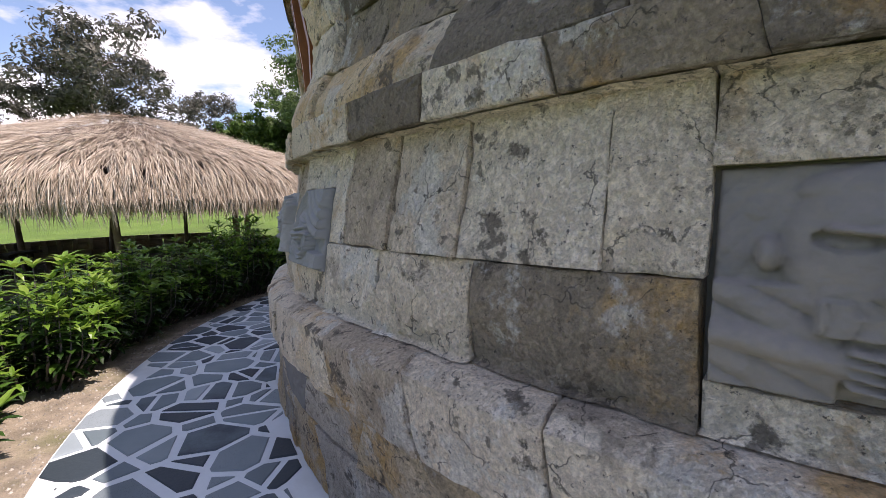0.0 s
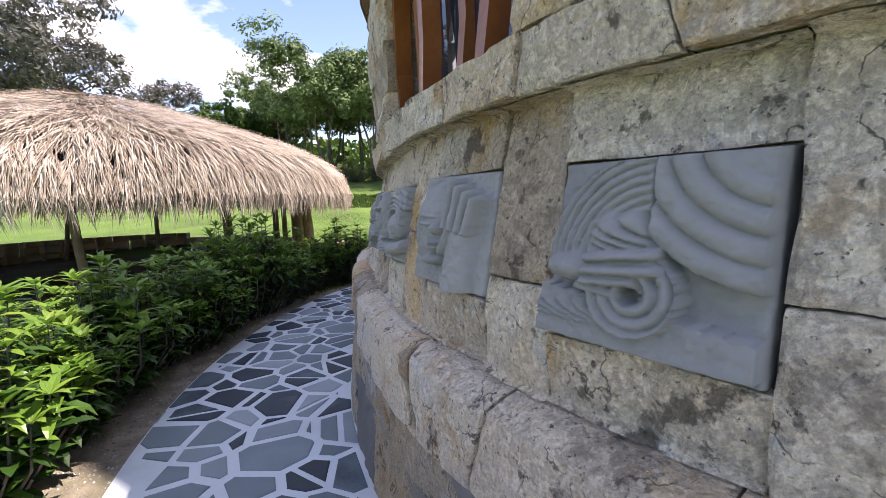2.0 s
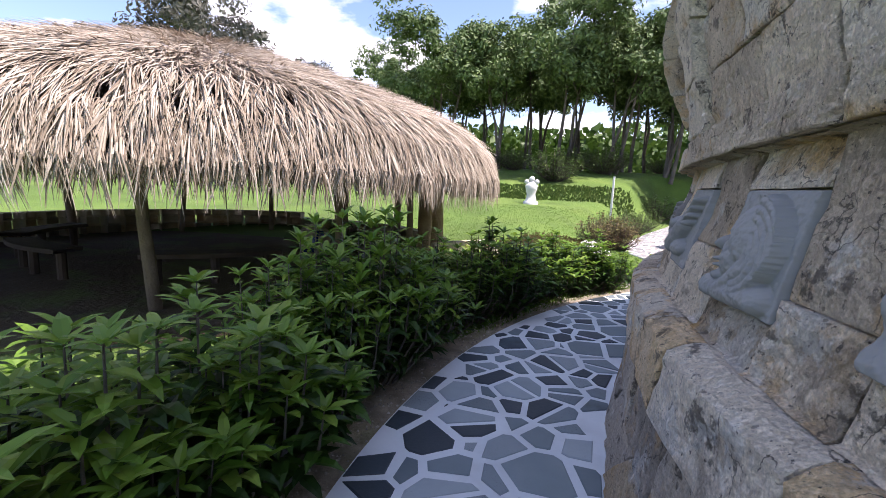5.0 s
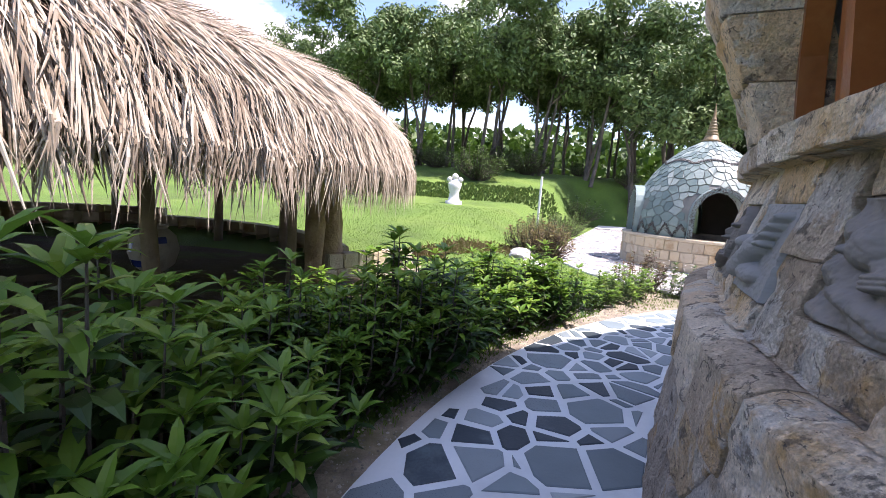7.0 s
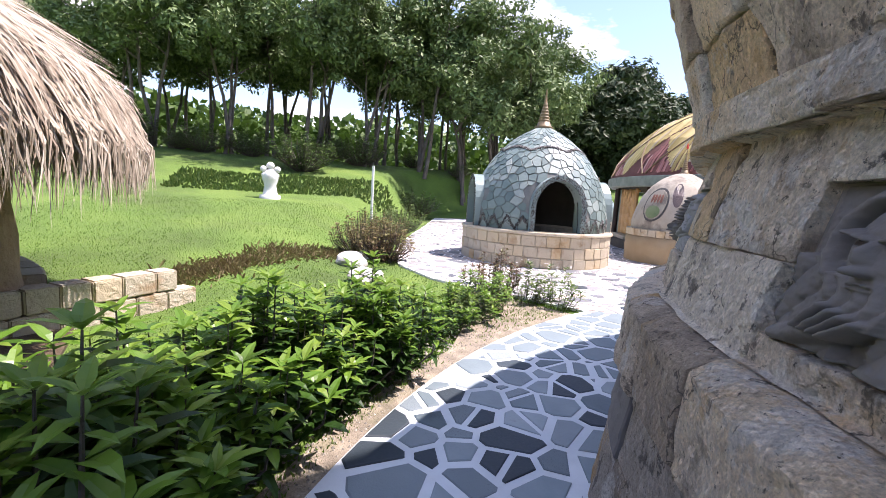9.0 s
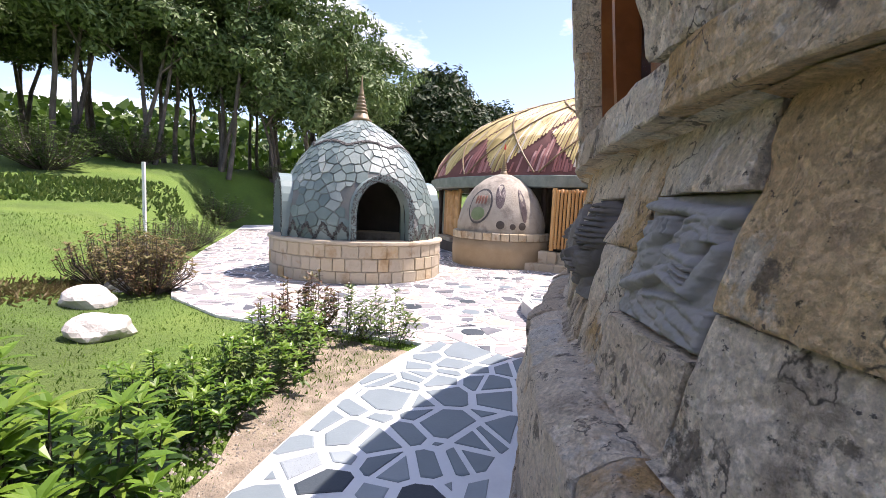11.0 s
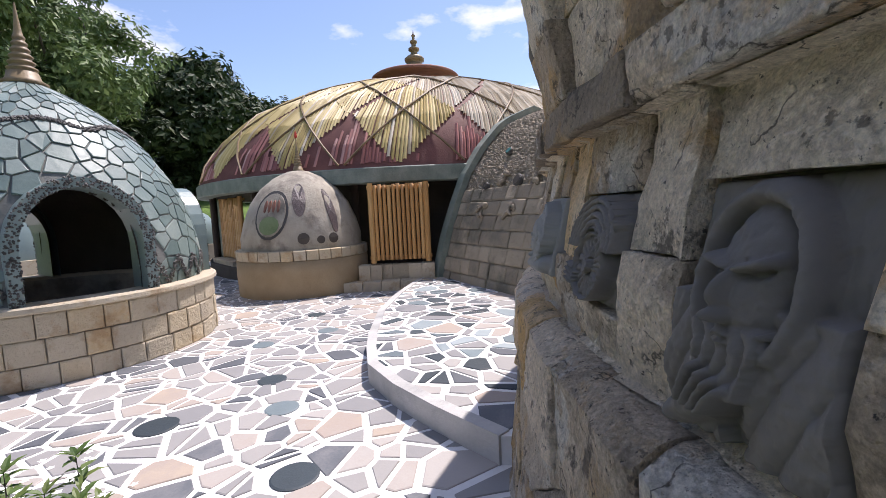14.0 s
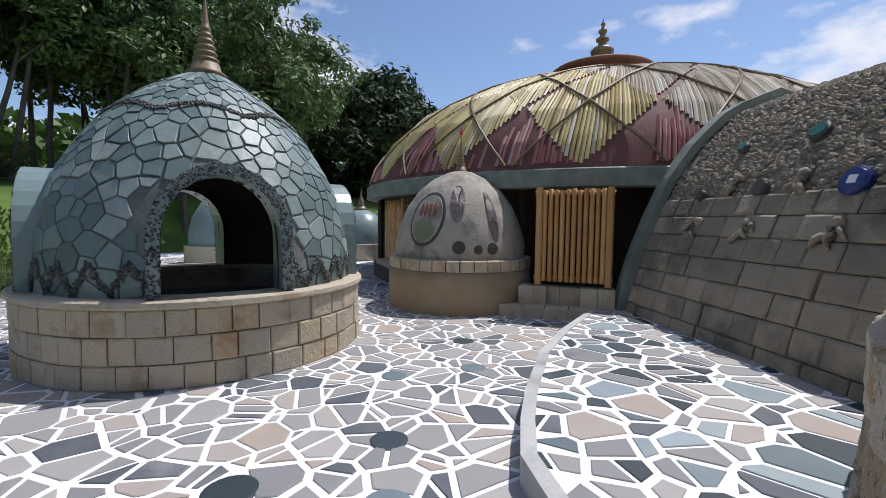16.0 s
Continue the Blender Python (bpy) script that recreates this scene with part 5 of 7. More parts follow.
def build_kiosk():
    kx, ky = KIOSK
    kiosk = thing("kiosk", "domed kiosk of blue-green slate mosaic on a round block base", "kiosk", at=pose(kx, ky, 0))
    inv = kiosk.matrix_world.inverted()

    def add(name, g, material, label="", smooth=False, parent=kiosk):
        ob = put(name, g, material, parent, label, smooth)
        ob.matrix_parent_inverse = inv
        return ob

    base = Geo()
    base.lathe([(1.74, -0.05), (1.74, 0.70), (1.4, 0.72), (1.4, 0.05), (0.01, 0.05)], KIOSK, 64)
    add("base", base, PLASTER)
    rim = Geo()
    rim.lathe([(1.42, 0.70), (1.80, 0.70), (1.815, 0.715), (1.81, 0.755), (1.79, 0.768), (1.42, 0.768), (1.42, 0.70)], KIOSK, 80)
    add("rim", rim, KIOSK_BLOCK, "worn stone rim")
    for row, (z0, z1) in enumerate(((0.0, 0.22), (0.22, 0.46), (0.46, 0.70))):
        a = rng.uniform(0, 8)
        end = a + 360
        while a < end - 0.5:
            step = min(rng.uniform(6.5, 10.5), end - a)
            if end - a - step < 4:
                step = end - a
            g = Geo()
            n = 3
            rr = 1.775 + rng.uniform(-0.006, 0.01)
            for z, dr in ((z0 + 0.005, -0.06), (z0 + 0.005, -0.008), (z0 + 0.02, 0), (z1 - 0.02, 0), (z1 - 0.005, -0.008), (z1 - 0.005, -0.06)):
                for k in range(n + 3):
                    u = (0.02, 0.02, 0.07, 0.93, 0.98, 0.98)[k]
                    edge = 0.06 if k in (0, 5) else 0.008 if k in (1, 4) else 0
                    th = radians(a + step * u)
                    r = rr + min(dr, -edge)
                    g.v.append((kx + r * math.cos(th), ky + r * math.sin(th), z))
            w = n + 3
            g.f = [(j * w + i, j * w + i + 1, (j + 1) * w + i + 1, (j + 1) * w + i) for j in range(5) for i in range(w - 1)]
            add("block", g, KIOSK_BLOCK)
            a += step
    n, m = 144, 44
    prof = [profile_at(KIOSK_PROFILE, j / m) for j in range(m + 1)]
    # the lining's dark colour paints in the gloom seen through the arches
    for inset, part_name, part_mat in ((0.0, "dome", TILE_GROUT), (0.09, "lining", INNER_SHADE)):
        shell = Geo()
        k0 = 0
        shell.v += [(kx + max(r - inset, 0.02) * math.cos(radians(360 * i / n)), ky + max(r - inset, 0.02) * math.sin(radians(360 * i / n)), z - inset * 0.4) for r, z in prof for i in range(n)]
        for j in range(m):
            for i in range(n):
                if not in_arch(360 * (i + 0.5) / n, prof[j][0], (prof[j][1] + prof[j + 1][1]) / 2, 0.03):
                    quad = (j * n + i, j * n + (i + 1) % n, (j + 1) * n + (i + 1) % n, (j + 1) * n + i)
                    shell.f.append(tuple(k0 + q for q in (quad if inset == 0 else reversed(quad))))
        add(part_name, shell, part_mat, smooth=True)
    # hoods of the arches, with pebbled faces
    for a in ARCHES:
        across, out = Vector((-math.sin(radians(a)), math.cos(radians(a)), 0)), Vector((math.cos(radians(a)), math.sin(radians(a)), 0))
        o = Vector((kx, ky, 0))
        inner, outer = arch_line(), arch_line(0.10)
        g = Geo()
        k = len(inner)
        for line, r in ((inner, 1.2), (inner, 1.64), (outer, 1.64), (outer, 1.2)):
            g.v += [tuple(o + across * x + out * r + Vector((0, 0, z))) for x, z in line]
        for s in range(3):
            g.f += [(s * k + i, s * k + i + 1, (s + 1) * k + i + 1, (s + 1) * k + i) for i in range(k - 1)]
        hood = add("arch_hood", g, TILE_FAR, "arched opening framed with dark pebbles", smooth=False)
        peb = Geo()
        mid = arch_line(0.05, 40)
        for (x0, z0), (x1, z1) in zip(mid, mid[1:]):
            length = math.hypot(x1 - x0, z1 - z0)
            for _ in range(max(3, int(length * 210))):
                t = rng.random()
                nx, nz = -(z1 - z0) / length, (x1 - x0) / length
                s = rng.uniform(-0.055, 0.055)
                p = o + across * (x0 + (x1 - x0) * t + nx * s) + out * (1.64 + rng.uniform(-0.004, 0.008)) + Vector((0, 0, z0 + (z1 - z0) * t + nz * s))
                q = rng.uniform(0.008, 0.016)
                ring = [p + across * q * math.cos(b) + Vector((0, 0, q * math.sin(b))) for b in (0.3, 1.6, 2.8, 4.0, 5.3)]
                peb.add(ring + [p + out * q * 0.8], [(i, (i + 1) % 5, 5) for i in range(5)])
        add("pebble_band", peb, PEBBLEWORK, "band of dark pebbles")["kind"] = "stuff"
    # zigzag and scalloped bands of pebbles
    def band(points, wide, count):
        peb = Geo()
        for (t0, z0), (t1, z1) in zip(points, points[1:]):
            for _ in range(count):
                t = rng.random()
                th, z = t0 + (t1 - t0) * t + rng.uniform(-wide, wide) / 1.5 * 57.3 * 0.5, z0 + (z1 - z0) * t + rng.uniform(-wide, wide) * 0.5
                r = profile_radius(KIOSK_PROFILE, z)
                if in_arch(th, r, z, 0.1) or z < 0.77:
                    continue
                o = Vector((math.cos(radians(th)), math.sin(radians(th)), 0.3)).normalized()
                s = Vector((-math.sin(radians(th)), math.cos(radians(th)), 0))
                up = o.cross(s)
                p = Vector((kx + (r + 0.024) * math.cos(radians(th)), ky + (r + 0.024) * math.sin(radians(th)), z))
                q = rng.uniform(0.012, 0.021)
                peb.add([p + s * q * math.cos(b) + up * q * math.sin(b) for b in (0.3, 1.6, 2.8, 4.0, 5.3)] + [p + o * q * 0.8], [(i, (i + 1) % 5, 5) for i in range(5)])
        add("pebble_band", peb, PEBBLEWORK, "zigzag band of dark pebbles")["kind"] = "stuff"

    teeth = 30
    band([(360 / teeth * k / 2, 0.79 if k % 2 else 1.07) for k in range(teeth * 2 + 1)], 0.05, 52)
    band([(k * 4.0, 2.52 + 0.10 * abs(math.sin(radians(k * 4.0 * 4)))) for k in range(91)], 0.045, 22)
    # slate pieces over the dome
    count = 0
    r0 = random.Random(5)
    seeds = dart(700, (0, 0.02), (360 * 1.35 / 57.3, 2.72), 0.135, lambda x, y: True, 30000, 5)
    ghost = [(x - 360 * 1.35 / 57.3, y) for x, y in seeds if x > 7.9] + [(x + 360 * 1.35 / 57.3, y) for x, y in seeds if x < 0.6] + [(x, -0.12) for x in np.arange(0, 8.5, 0.2)]
    polys = cells(seeds + ghost, 0.012, 5)[:len(seeds)]
    total = sum(math.dist(a, b) for a, b in zip(KIOSK_PROFILE, KIOSK_PROFILE[1:]))
    rest = Geo()
    for (sx, sy), poly in zip(seeds, polys):
        if poly is None:
            continue
        ring, bad = [], False
        for p in poly:
            r, z = profile_at(KIOSK_PROFILE, min(max(p[1] / total, 0), 1))
            th = p[0] / 1.35 * 57.3
            if in_arch(th, r, z, 0.02):
                bad = True
            ring.append((th, r, z))
        if bad or len(ring) < 3:
            continue
        lift = r0.uniform(0.008, 0.016)
        g = Geo()
        c_th, c_r, c_z = (sum(q[i] for q in ring) / len(ring) for i in range(3))
        k = len(ring)
        for dr, f in ((0.0, 1.0), (lift, 0.985), (lift + 0.003, 0.9)):
            for th, r, z in ring:
                tt, rr, zz = c_th + (th - c_th) * f, r + dr, c_z + (z - c_z) * f + dr * 0.4
                g.v.append((kx + rr * math.cos(radians(tt)), ky + rr * math.sin(radians(tt)), zz))
        g.f = [(s * k + i, s * k + (i + 1) % k, (s + 1) * k + (i + 1) % k, (s + 1) * k + i) for s in range(2) for i in range(k)] + [tuple(range(2 * k, 3 * k))]
        facing = (c_th - 245 + 180) % 360 - 180
        if abs(facing) < 95 and count < 290:
            add("tile", g, TILE)
            count += 1
        else:
            rest.add(g.v, g.f)
    add("tile_rest", rest, TILE_FAR)["kind"] = "stuff"
    spire(kiosk, kx, ky, 3.14, 0.95).matrix_parent_inverse = inv
    bench = Geo()
    bench.lathe([(1.28, 0.05), (1.28, 0.45), (0.85, 0.45), (0.85, 0.05)], KIOSK, 40, 20, 220)
    add("bench", bench, DARK_WOOD, "dark wooden bench inside")
    return kiosk


build_kiosk()


def small_dome(name, x, y, r, h, base_h, label):
    """A lower mosaic dome farther back."""
    ob = thing(name, label, "kiosk", at=pose(x, y, 0))
    inv = ob.matrix_world.inverted()
    g = Geo()
    prof = [(r * 1.05, base_h), (r * 1.05, base_h + h * 0.2), (r * 0.95, base_h + h * 0.5), (r * 0.7, base_h + h * 0.78), (r * 0.35, base_h + h * 0.94), (0.06, base_h + h)]
    g.lathe(prof, (x, y), 40)
    put("dome", g, TILE_FAR, ob, smooth=True).matrix_parent_inverse = inv
    b = Geo()
    b.lathe([(r * 1.15, 0), (r * 1.15, base_h), (r * 0.9, base_h + 0.02)], (x, y), 40)
    put("base", b, KIOSK_BLOCK, ob).matrix_parent_inverse = inv
    spire(ob, x, y, base_h + h - 0.03, 0.8).matrix_parent_inverse = inv


small_dome("kiosk", 8.4, 27.3, 1.2, 1.8, 0.6, "farther mosaic dome with a bronze finial behind the kiosk")
small_dome("kiosk", 12.6, 25.8, 0.95, 1.3, 0.6, "small mosaic dome with a bronze finial beside the hall")

# ---- round hall with the cane roof ----
HALL_PROFILE = [(6.82, 2.34), (6.62, 2.84), (6.2, 3.45), (5.5, 4.08), (4.5, 4.62), (3.3, 5.03), (2.3, 5.25), (1.5, 5.36), (0.9, 5.4)]
hall = thing("round_hall", "round hall with a domed roof of yellow canes above bamboo screens", "building", at=pose(HALL[0], HALL[1], 0))
HALL_INV = hall.matrix_world.inverted()


def hall_part(name, g, material, label="", smooth=False, parent=None):
    ob = put(name, g, material, parent or hall, label, smooth)
    ob.matrix_parent_inverse = HALL_INV if parent is None else parent.matrix_world.inverted()
    return ob


def at_hall(angle, r, z):
    return Vector((HALL[0] + r * math.cos(radians(angle)), HALL[1] + r * math.sin(radians(angle)), z))


def on_roof(angle, s, lift=0.0):
    r, z = profile_at(HALL_PROFILE, min(max(s, 0), 1))
    r2, z2 = profile_at(HALL_PROFILE, min(s + 0.02, 1))
    r1, z1 = profile_at(HALL_PROFILE, max(s - 0.02, 0))
    n = Vector((z2 - z1, r1 - r2)).normalized()
    return at_hall(angle, r + n.x * lift, z + n.y * lift)


shell = Geo()
shell.lathe([profile_at(HALL_PROFILE, k / 20) for k in range(21)], HALL, 96)
roof = hall_part("roof", shell, ROOF_RED, "red-brown roof shell", smooth=True)
eave = Geo()
eave.lathe([(6.5, 2.04), (6.86, 2.04), (6.88, 2.06), (6.88, 2.33), (6.86, 2.35), (6.7, 2.36)], HALL, 128)
hall_part("eave_band", eave, GREENSTONE, "green stone eave band")
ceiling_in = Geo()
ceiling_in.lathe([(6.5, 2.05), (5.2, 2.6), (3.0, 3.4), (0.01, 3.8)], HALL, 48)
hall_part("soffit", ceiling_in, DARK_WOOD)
# lattice of crossing ribs, with canes in each diamond
RIBS = 17
STEP = 360 / RIBS
TWIST = 2.45 * STEP
for sign in (-1, 1):
    for k in range(RIBS):
        g = Geo()
        pts = [on_roof(k * STEP + sign * TWIST * s, s, 0.045) for s in np.linspace(0.01, 0.97, 16)]
        g.tube(pts, 0.024, 5)
        hall_part("rib", g, LATTICE, parent=None)
canes = {"y": Geo(), "p": Geo(), "r": Geo()}
LEVEL = 0.5 * STEP / TWIST
r1 = random.Random(11)
levels = [LEVEL * k for k in range(0, 7)]
for row in range(-1, 5):
    for k in range(RIBS):
        mid = (k + (0.5 if row % 2 == 0 else 0.0)) * STEP
        s_mid = (row + 1) * LEVEL
        for i in range(34):
            off = (i + 0.5) / 34 - 0.5
            half = LEVEL * (1 - 2 * abs(off))
            s0, s1 = max(s_mid - half, 0.012), min(s_mid + half, 0.97)
            if s1 - s0 < 0.01:
                continue
            facing = (mid - 200 + 180) % 360 - 180
            kind = "y"
            if row == -1:
                if r1.random() < 0.2 or off < -0.1 and r1.random() < 0.6:
                    continue
                kind = "r"
                s1 = s0 + (s1 - s0) * r1.uniform(0.5, 0.95)
            elif row == 0:
                kind = ("y" if facing < 8 else "p") if r1.random() < 0.9 else "p"
                if off > 0.46:
                    continue
            else:
                kind = "p" if facing > -8 else "y"
            lean = 0.10 * STEP * (0.5 - off)
            a0 = mid + off * STEP + r1.uniform(-0.12, 0.12)
            w = math.radians(STEP / 34) * 0.46
            pts = []
            for s in np.linspace(s0 + r1.uniform(0, 0.006), s1 - r1.uniform(0, 0.006), 11):
                pts.append((a0 + lean * (s - s_mid) / LEVEL, s))
            g = canes[kind]
            base = len(g.v)
            lift = 0.028 + r1.uniform(-0.004, 0.012)
            for a, s in pts:
                d = math.degrees(w)
                g.v += [tuple(on_roof(a - d, s, 0.006)), tuple(on_roof(a, s, lift)), tuple(on_roof(a + d, s, 0.006))]
            for j in range(10):
                for q in range(2):
                    g.f.append((base + j * 3 + q, base + j * 3 + q + 1, base + j * 3 + q + 4, base + j * 3 + q + 3))
for key, material, label in (("y", CANE_YELLOW, "yellow roof canes"), ("p", CANE_PALE, "bleached roof canes"), ("r", CANE_RED, "reddish roof canes")):
    hall_part("cane_cover", canes[key], material, label)["kind"] = "stuff"
crown = Geo()
crown.lathe([(1.22, 5.30), (1.25, 5.82), (1.46, 5.84), (1.48, 5.92), (1.40, 5.98), (0.9, 6.12), (0.5, 6.22), (0.3, 6.28)], HALL, 48)
hall_part("crown", crown, TERRACOTTA, "terracotta crown disc", smooth=True)
fin = Geo()
fin.lathe([(r * 1.25, 6.24 + (z - 6.28) * 1.05) for r, z in [(0.34, 6.28), (0.36, 6.34), (0.24, 6.40), (0.20, 6.46), (0.26, 6.52), (0.27, 6.60), (0.2, 6.68), (0.1, 6.74), (0.09, 6.82), (0.15, 6.87), (0.15, 6.93), (0.07, 6.98), (0.06, 7.06), (0.10, 7.11), (0.10, 7.16),
           (0.04, 7.2), (0.035, 7.28), (0.06, 7.33), (0.02, 7.38), (0.004, 7.5)]], HALL, 20)
hall_part("finial", fin, BRASS, "turned bronze finial", smooth=True)
# room behind the screens, its indoor shade put into the dark colour; posts
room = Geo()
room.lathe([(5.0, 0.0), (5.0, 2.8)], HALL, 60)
hall_part("inner_wall", room, INNER_SHADE)
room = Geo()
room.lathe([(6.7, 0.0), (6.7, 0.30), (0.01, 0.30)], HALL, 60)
hall_part("floor", room, INNER_SHADE)
for a in (124.0, 133.0, 138.0, 164.0, 190.5, 204.0, 213.0, 220.0):
    g = Geo()
    g.tube([at_hall(a, 6.5 if a < 150 else 6.2, 0), at_hall(a, 6.5 if a < 150 else 6.2, 2.1)], 0.085, 10)
    hall_part("post", g, DARK_WOOD if a > 135 else GREENSTONE)


def bamboo_screen(p0, p1, z0, z1, n, label):
    """Upright bamboo poles side by side between two rails."""
    ob = thing("bamboo_screen", label, "screen", "bamboo screens")
    p0, p1 = Vector((*p0, 0)), Vector((*p1, 0))
    d = (p1 - p0).normalized()
    wide = (p1 - p0).length / n
    front = Vector((d.y, -d.x, 0))
    for k in range(n):
        c = p0 + d * wide * (k + 0.5)
        r = wide * rng.uniform(0.40, 0.47)
        top = z1 + rng.uniform(-0.015, 0.015)
        g = Geo()
        pts, rad, z = [], [], z0
        while z < top:
            pts += [c + Vector((0, 0, z)), c + Vector((0, 0, z + 0.012)), c + Vector((0, 0, z + 0.024))]
            rad += [r * 0.97, r * 1.10, r * 0.97]
            z += rng.uniform(0.26, 0.4)
        pts.append(c + Vector((0, 0, top)))
        rad.append(r)
        g.tube(pts, rad, 8)
        put("pole", g, BAMBOO, ob, smooth=True)
    for z in (z0 + 0.05, z1 - 0.05):
        g = Geo()
        g.tube([p0 - front * 0.06 - d * 0.03 + Vector((0, 0, z)), p1 - front * 0.06 + d * 0.03 + Vector((0, 0, z))], 0.035, 8)
        put("rail", g, BAMBOO, ob)
    for p in (p0 + d * 0.04, p1 - d * 0.04):
        g = Geo()
        g.tube([p + Vector((0, 0, z0 - 0.05)), p + Vector((0, 0, z1 + 0.03))], 0.055, 8)
        put("end_pole", g, BAMBOO, ob)


bamboo_screen((8.32, 15.80), (8.75, 14.76), 0.55, 1.98, 13, "screen of upright orange bamboo poles above stone steps")
bamboo_screen((10.25, 21.6), (9.38, 20.0), 0.45, 1.98, 12, "screen of upright orange bamboo poles beside the mosaic niche")


def stone_step(name, c, along, sx, sy, z0, z1, label):
    a = math.atan2(along[1], along[0])
    ob = thing(name, label, "step", at=pose(c[0], c[1], z0, 0, 0, math.degrees(a)))
    inv = ob.matrix_world.inverted()
    n = max(2, round(sx / 0.32))
    for k in range(n):
        g = Geo()
        m = pose(c[0], c[1], (z0 + z1) / 2, 0, 0, math.degrees(a)) @ pose((k + 0.5) / n * sx - sx / 2, 0, 0)
        x, y, z = sx / n / 2 - 0.004, sy / 2, (z1 - z0) / 2
        b = 0.012
        pts = [(-x, -y, -z), (x, -y, -z), (x, y, -z), (-x, y, -z), (-x, -y, z - b), (x, -y, z - b), (x, y, z - b), (-x, y, z - b), (-x + b, -y + b, z), (x - b, -y + b, z), (x - b, y - b, z), (-x + b, y - b, z)]
        g.add([m @ Vector(p) for p in pts], [(3, 2, 1, 0), (8, 9, 10, 11)] + [(s + i, s + (i + 1) % 4, s + 4 + (i + 1) % 4, s + 4 + i) for s in (0, 4) for i in range(4)])
        put("block", g, KIOSK_BLOCK, ob).matrix_parent_inverse = inv


along = (0.395, -0.918)
stone_step("step", (8.34, 15.42), along, 1.75, 0.30, 0.0, 0.18, "low pale block step before the bamboo screen")
stone_step("step_block", (8.37, 15.86), along, 0.44, 0.26, 0.18, 0.47, "pale stone block beside the screen")
stone_step("step_block", (8.73, 14.95), along, 0.5, 0.26, 0.18, 0.47, "pale stone block beside the screen")
stone_step("low_wall", (8.66, 15.35), along, 1.05, 0.16, 0.0, 0.46, "low pale block wall below the bamboo screen")
stone_step("low_wall", (9.72, 20.85), (0.48, 0.88), 1.9, 0.4, 0.0, 0.42, "low pale block wall below the bamboo screen")

# mosaic niche: a small half dome against the hall
NICHE = (9.55, 18.35)
niche = thing("mosaic_niche", "small plastered dome with a mosaic medallion and bottle holes", "shrine", at=pose(NICHE[0], NICHE[1], 0))
NINV = niche.matrix_world.inverted()
NPROF = [(1.36, 0.74), (1.36, 1.0), (1.26, 1.38), (1.10, 1.76), (0.87, 2.08), (0.57, 2.33), (0.25, 2.48), (0.05, 2.52)]


def niche_part(name, g, material, label="", smooth=False):
    ob = put(name, g, material, niche, label, smooth)
    ob.matrix_parent_inverse = NINV
    return ob


g = Geo()
g.lathe(NPROF, NICHE, 48)
niche_part("dome", g, PLASTER, "mottled plaster dome", smooth=True)
g = Geo()
g.lathe([(1.47, -0.30), (1.49, 0.2), (1.48, 0.52), (1.3, 0.53)], NICHE, 60)
niche_part("base", g, surface("ochre_render", [(0.0, (0.28, 0.20, 0.11)), (1.0, (0.42, 0.33, 0.21))], bump=0.5), "ochre rendered base", smooth=True)
for k in range(36):
    g = Geo()
    a0, a1 = 10 * k + 0.4, 10 * k + 9.6
    g.lathe([(1.3, 0.53), (1.475, 0.53), (1.49, 0.545), (1.49, 0.725), (1.475, 0.74), (1.25, 0.745)], NICHE, 2, a0, a1)
    for a in (a0, a1):
        g.add([(NICHE[0] + r * math.cos(radians(a)), NICHE[1] + r * math.sin(radians(a)), z) for r, z in ((1.3, 0.53), (1.49, 0.54), (1.49, 0.73), (1.25, 0.745))], [(0, 1, 2, 3)])
    niche_part("block", g, KIOSK_BLOCK)


def on_niche(angle, z, lift=0.0):
    r = profile_radius(NPROF, z) + lift
    return Vector((NICHE[0] + r * math.cos(radians(angle)), NICHE[1] + r * math.sin(radians(angle)), z))


def patch(angle, z, w, h, lift, n=22, squash=1.0):
    """A rounded patch that lies on the niche's dome."""
    g = Geo()
    ring = []
    for k in range(n):
        b = 2 * math.pi * k / n
        zz = z + h * math.sin(b)
        aa = angle + math.degrees(w * math.cos(b) / max(profile_radius(NPROF, zz), 0.3))
        ring.append((aa, zz))
    g.v = [tuple(on_niche(a, zz, -0.03)) for a, zz in ring] + [tuple(on_niche(a, zz, lift)) for a, zz in ring] + [tuple(on_niche(angle, z, lift + 0.004))]
    g.f = [(k, (k + 1) % n, n + (k + 1) % n, n + k) for k in range(n)] + [(n + k, n + (k + 1) % n, 2 * n) for k in range(n)]
    return g


niche_part("medallion_rim", patch(188, 1.50, 0.38, 0.52, 0.02), PEBBLEWORK, "dark pebble rim of the medallion")
niche_part("medallion", patch(188, 1.50, 0.33, 0.46, 0.03), PLASTER, "oval mosaic medallion")
niche_part("green_mosaic", patch(188, 1.28, 0.22, 0.19, 0.042), surface("green_mosaic", [(0.0, (0.10, 0.17, 0.07)), (1.0, (0.30, 0.36, 0.20))], bump=0.6, bump_scale=60))
for k in range(4):
    niche_part("little_window", patch(181 + 5 * k, 1.68, 0.032, 0.13, 0.042, 8), TERRACOTTA)
niche_part("mosaic_band", patch(217, 1.80, 0.14, 0.36, 0.015), surface("dark_mosaic", [(0.0, (0.03, 0.022, 0.03)), (1.0, (0.14, 0.10, 0.09))], rough=0.4, bump=0.6, bump_scale=50), "dark glazed mosaic band")
niche_part("mosaic_band", patch(250, 1.55, 0.10, 0.48, 0.015), bpy.data.materials["dark_mosaic"], "dark glazed mosaic band")
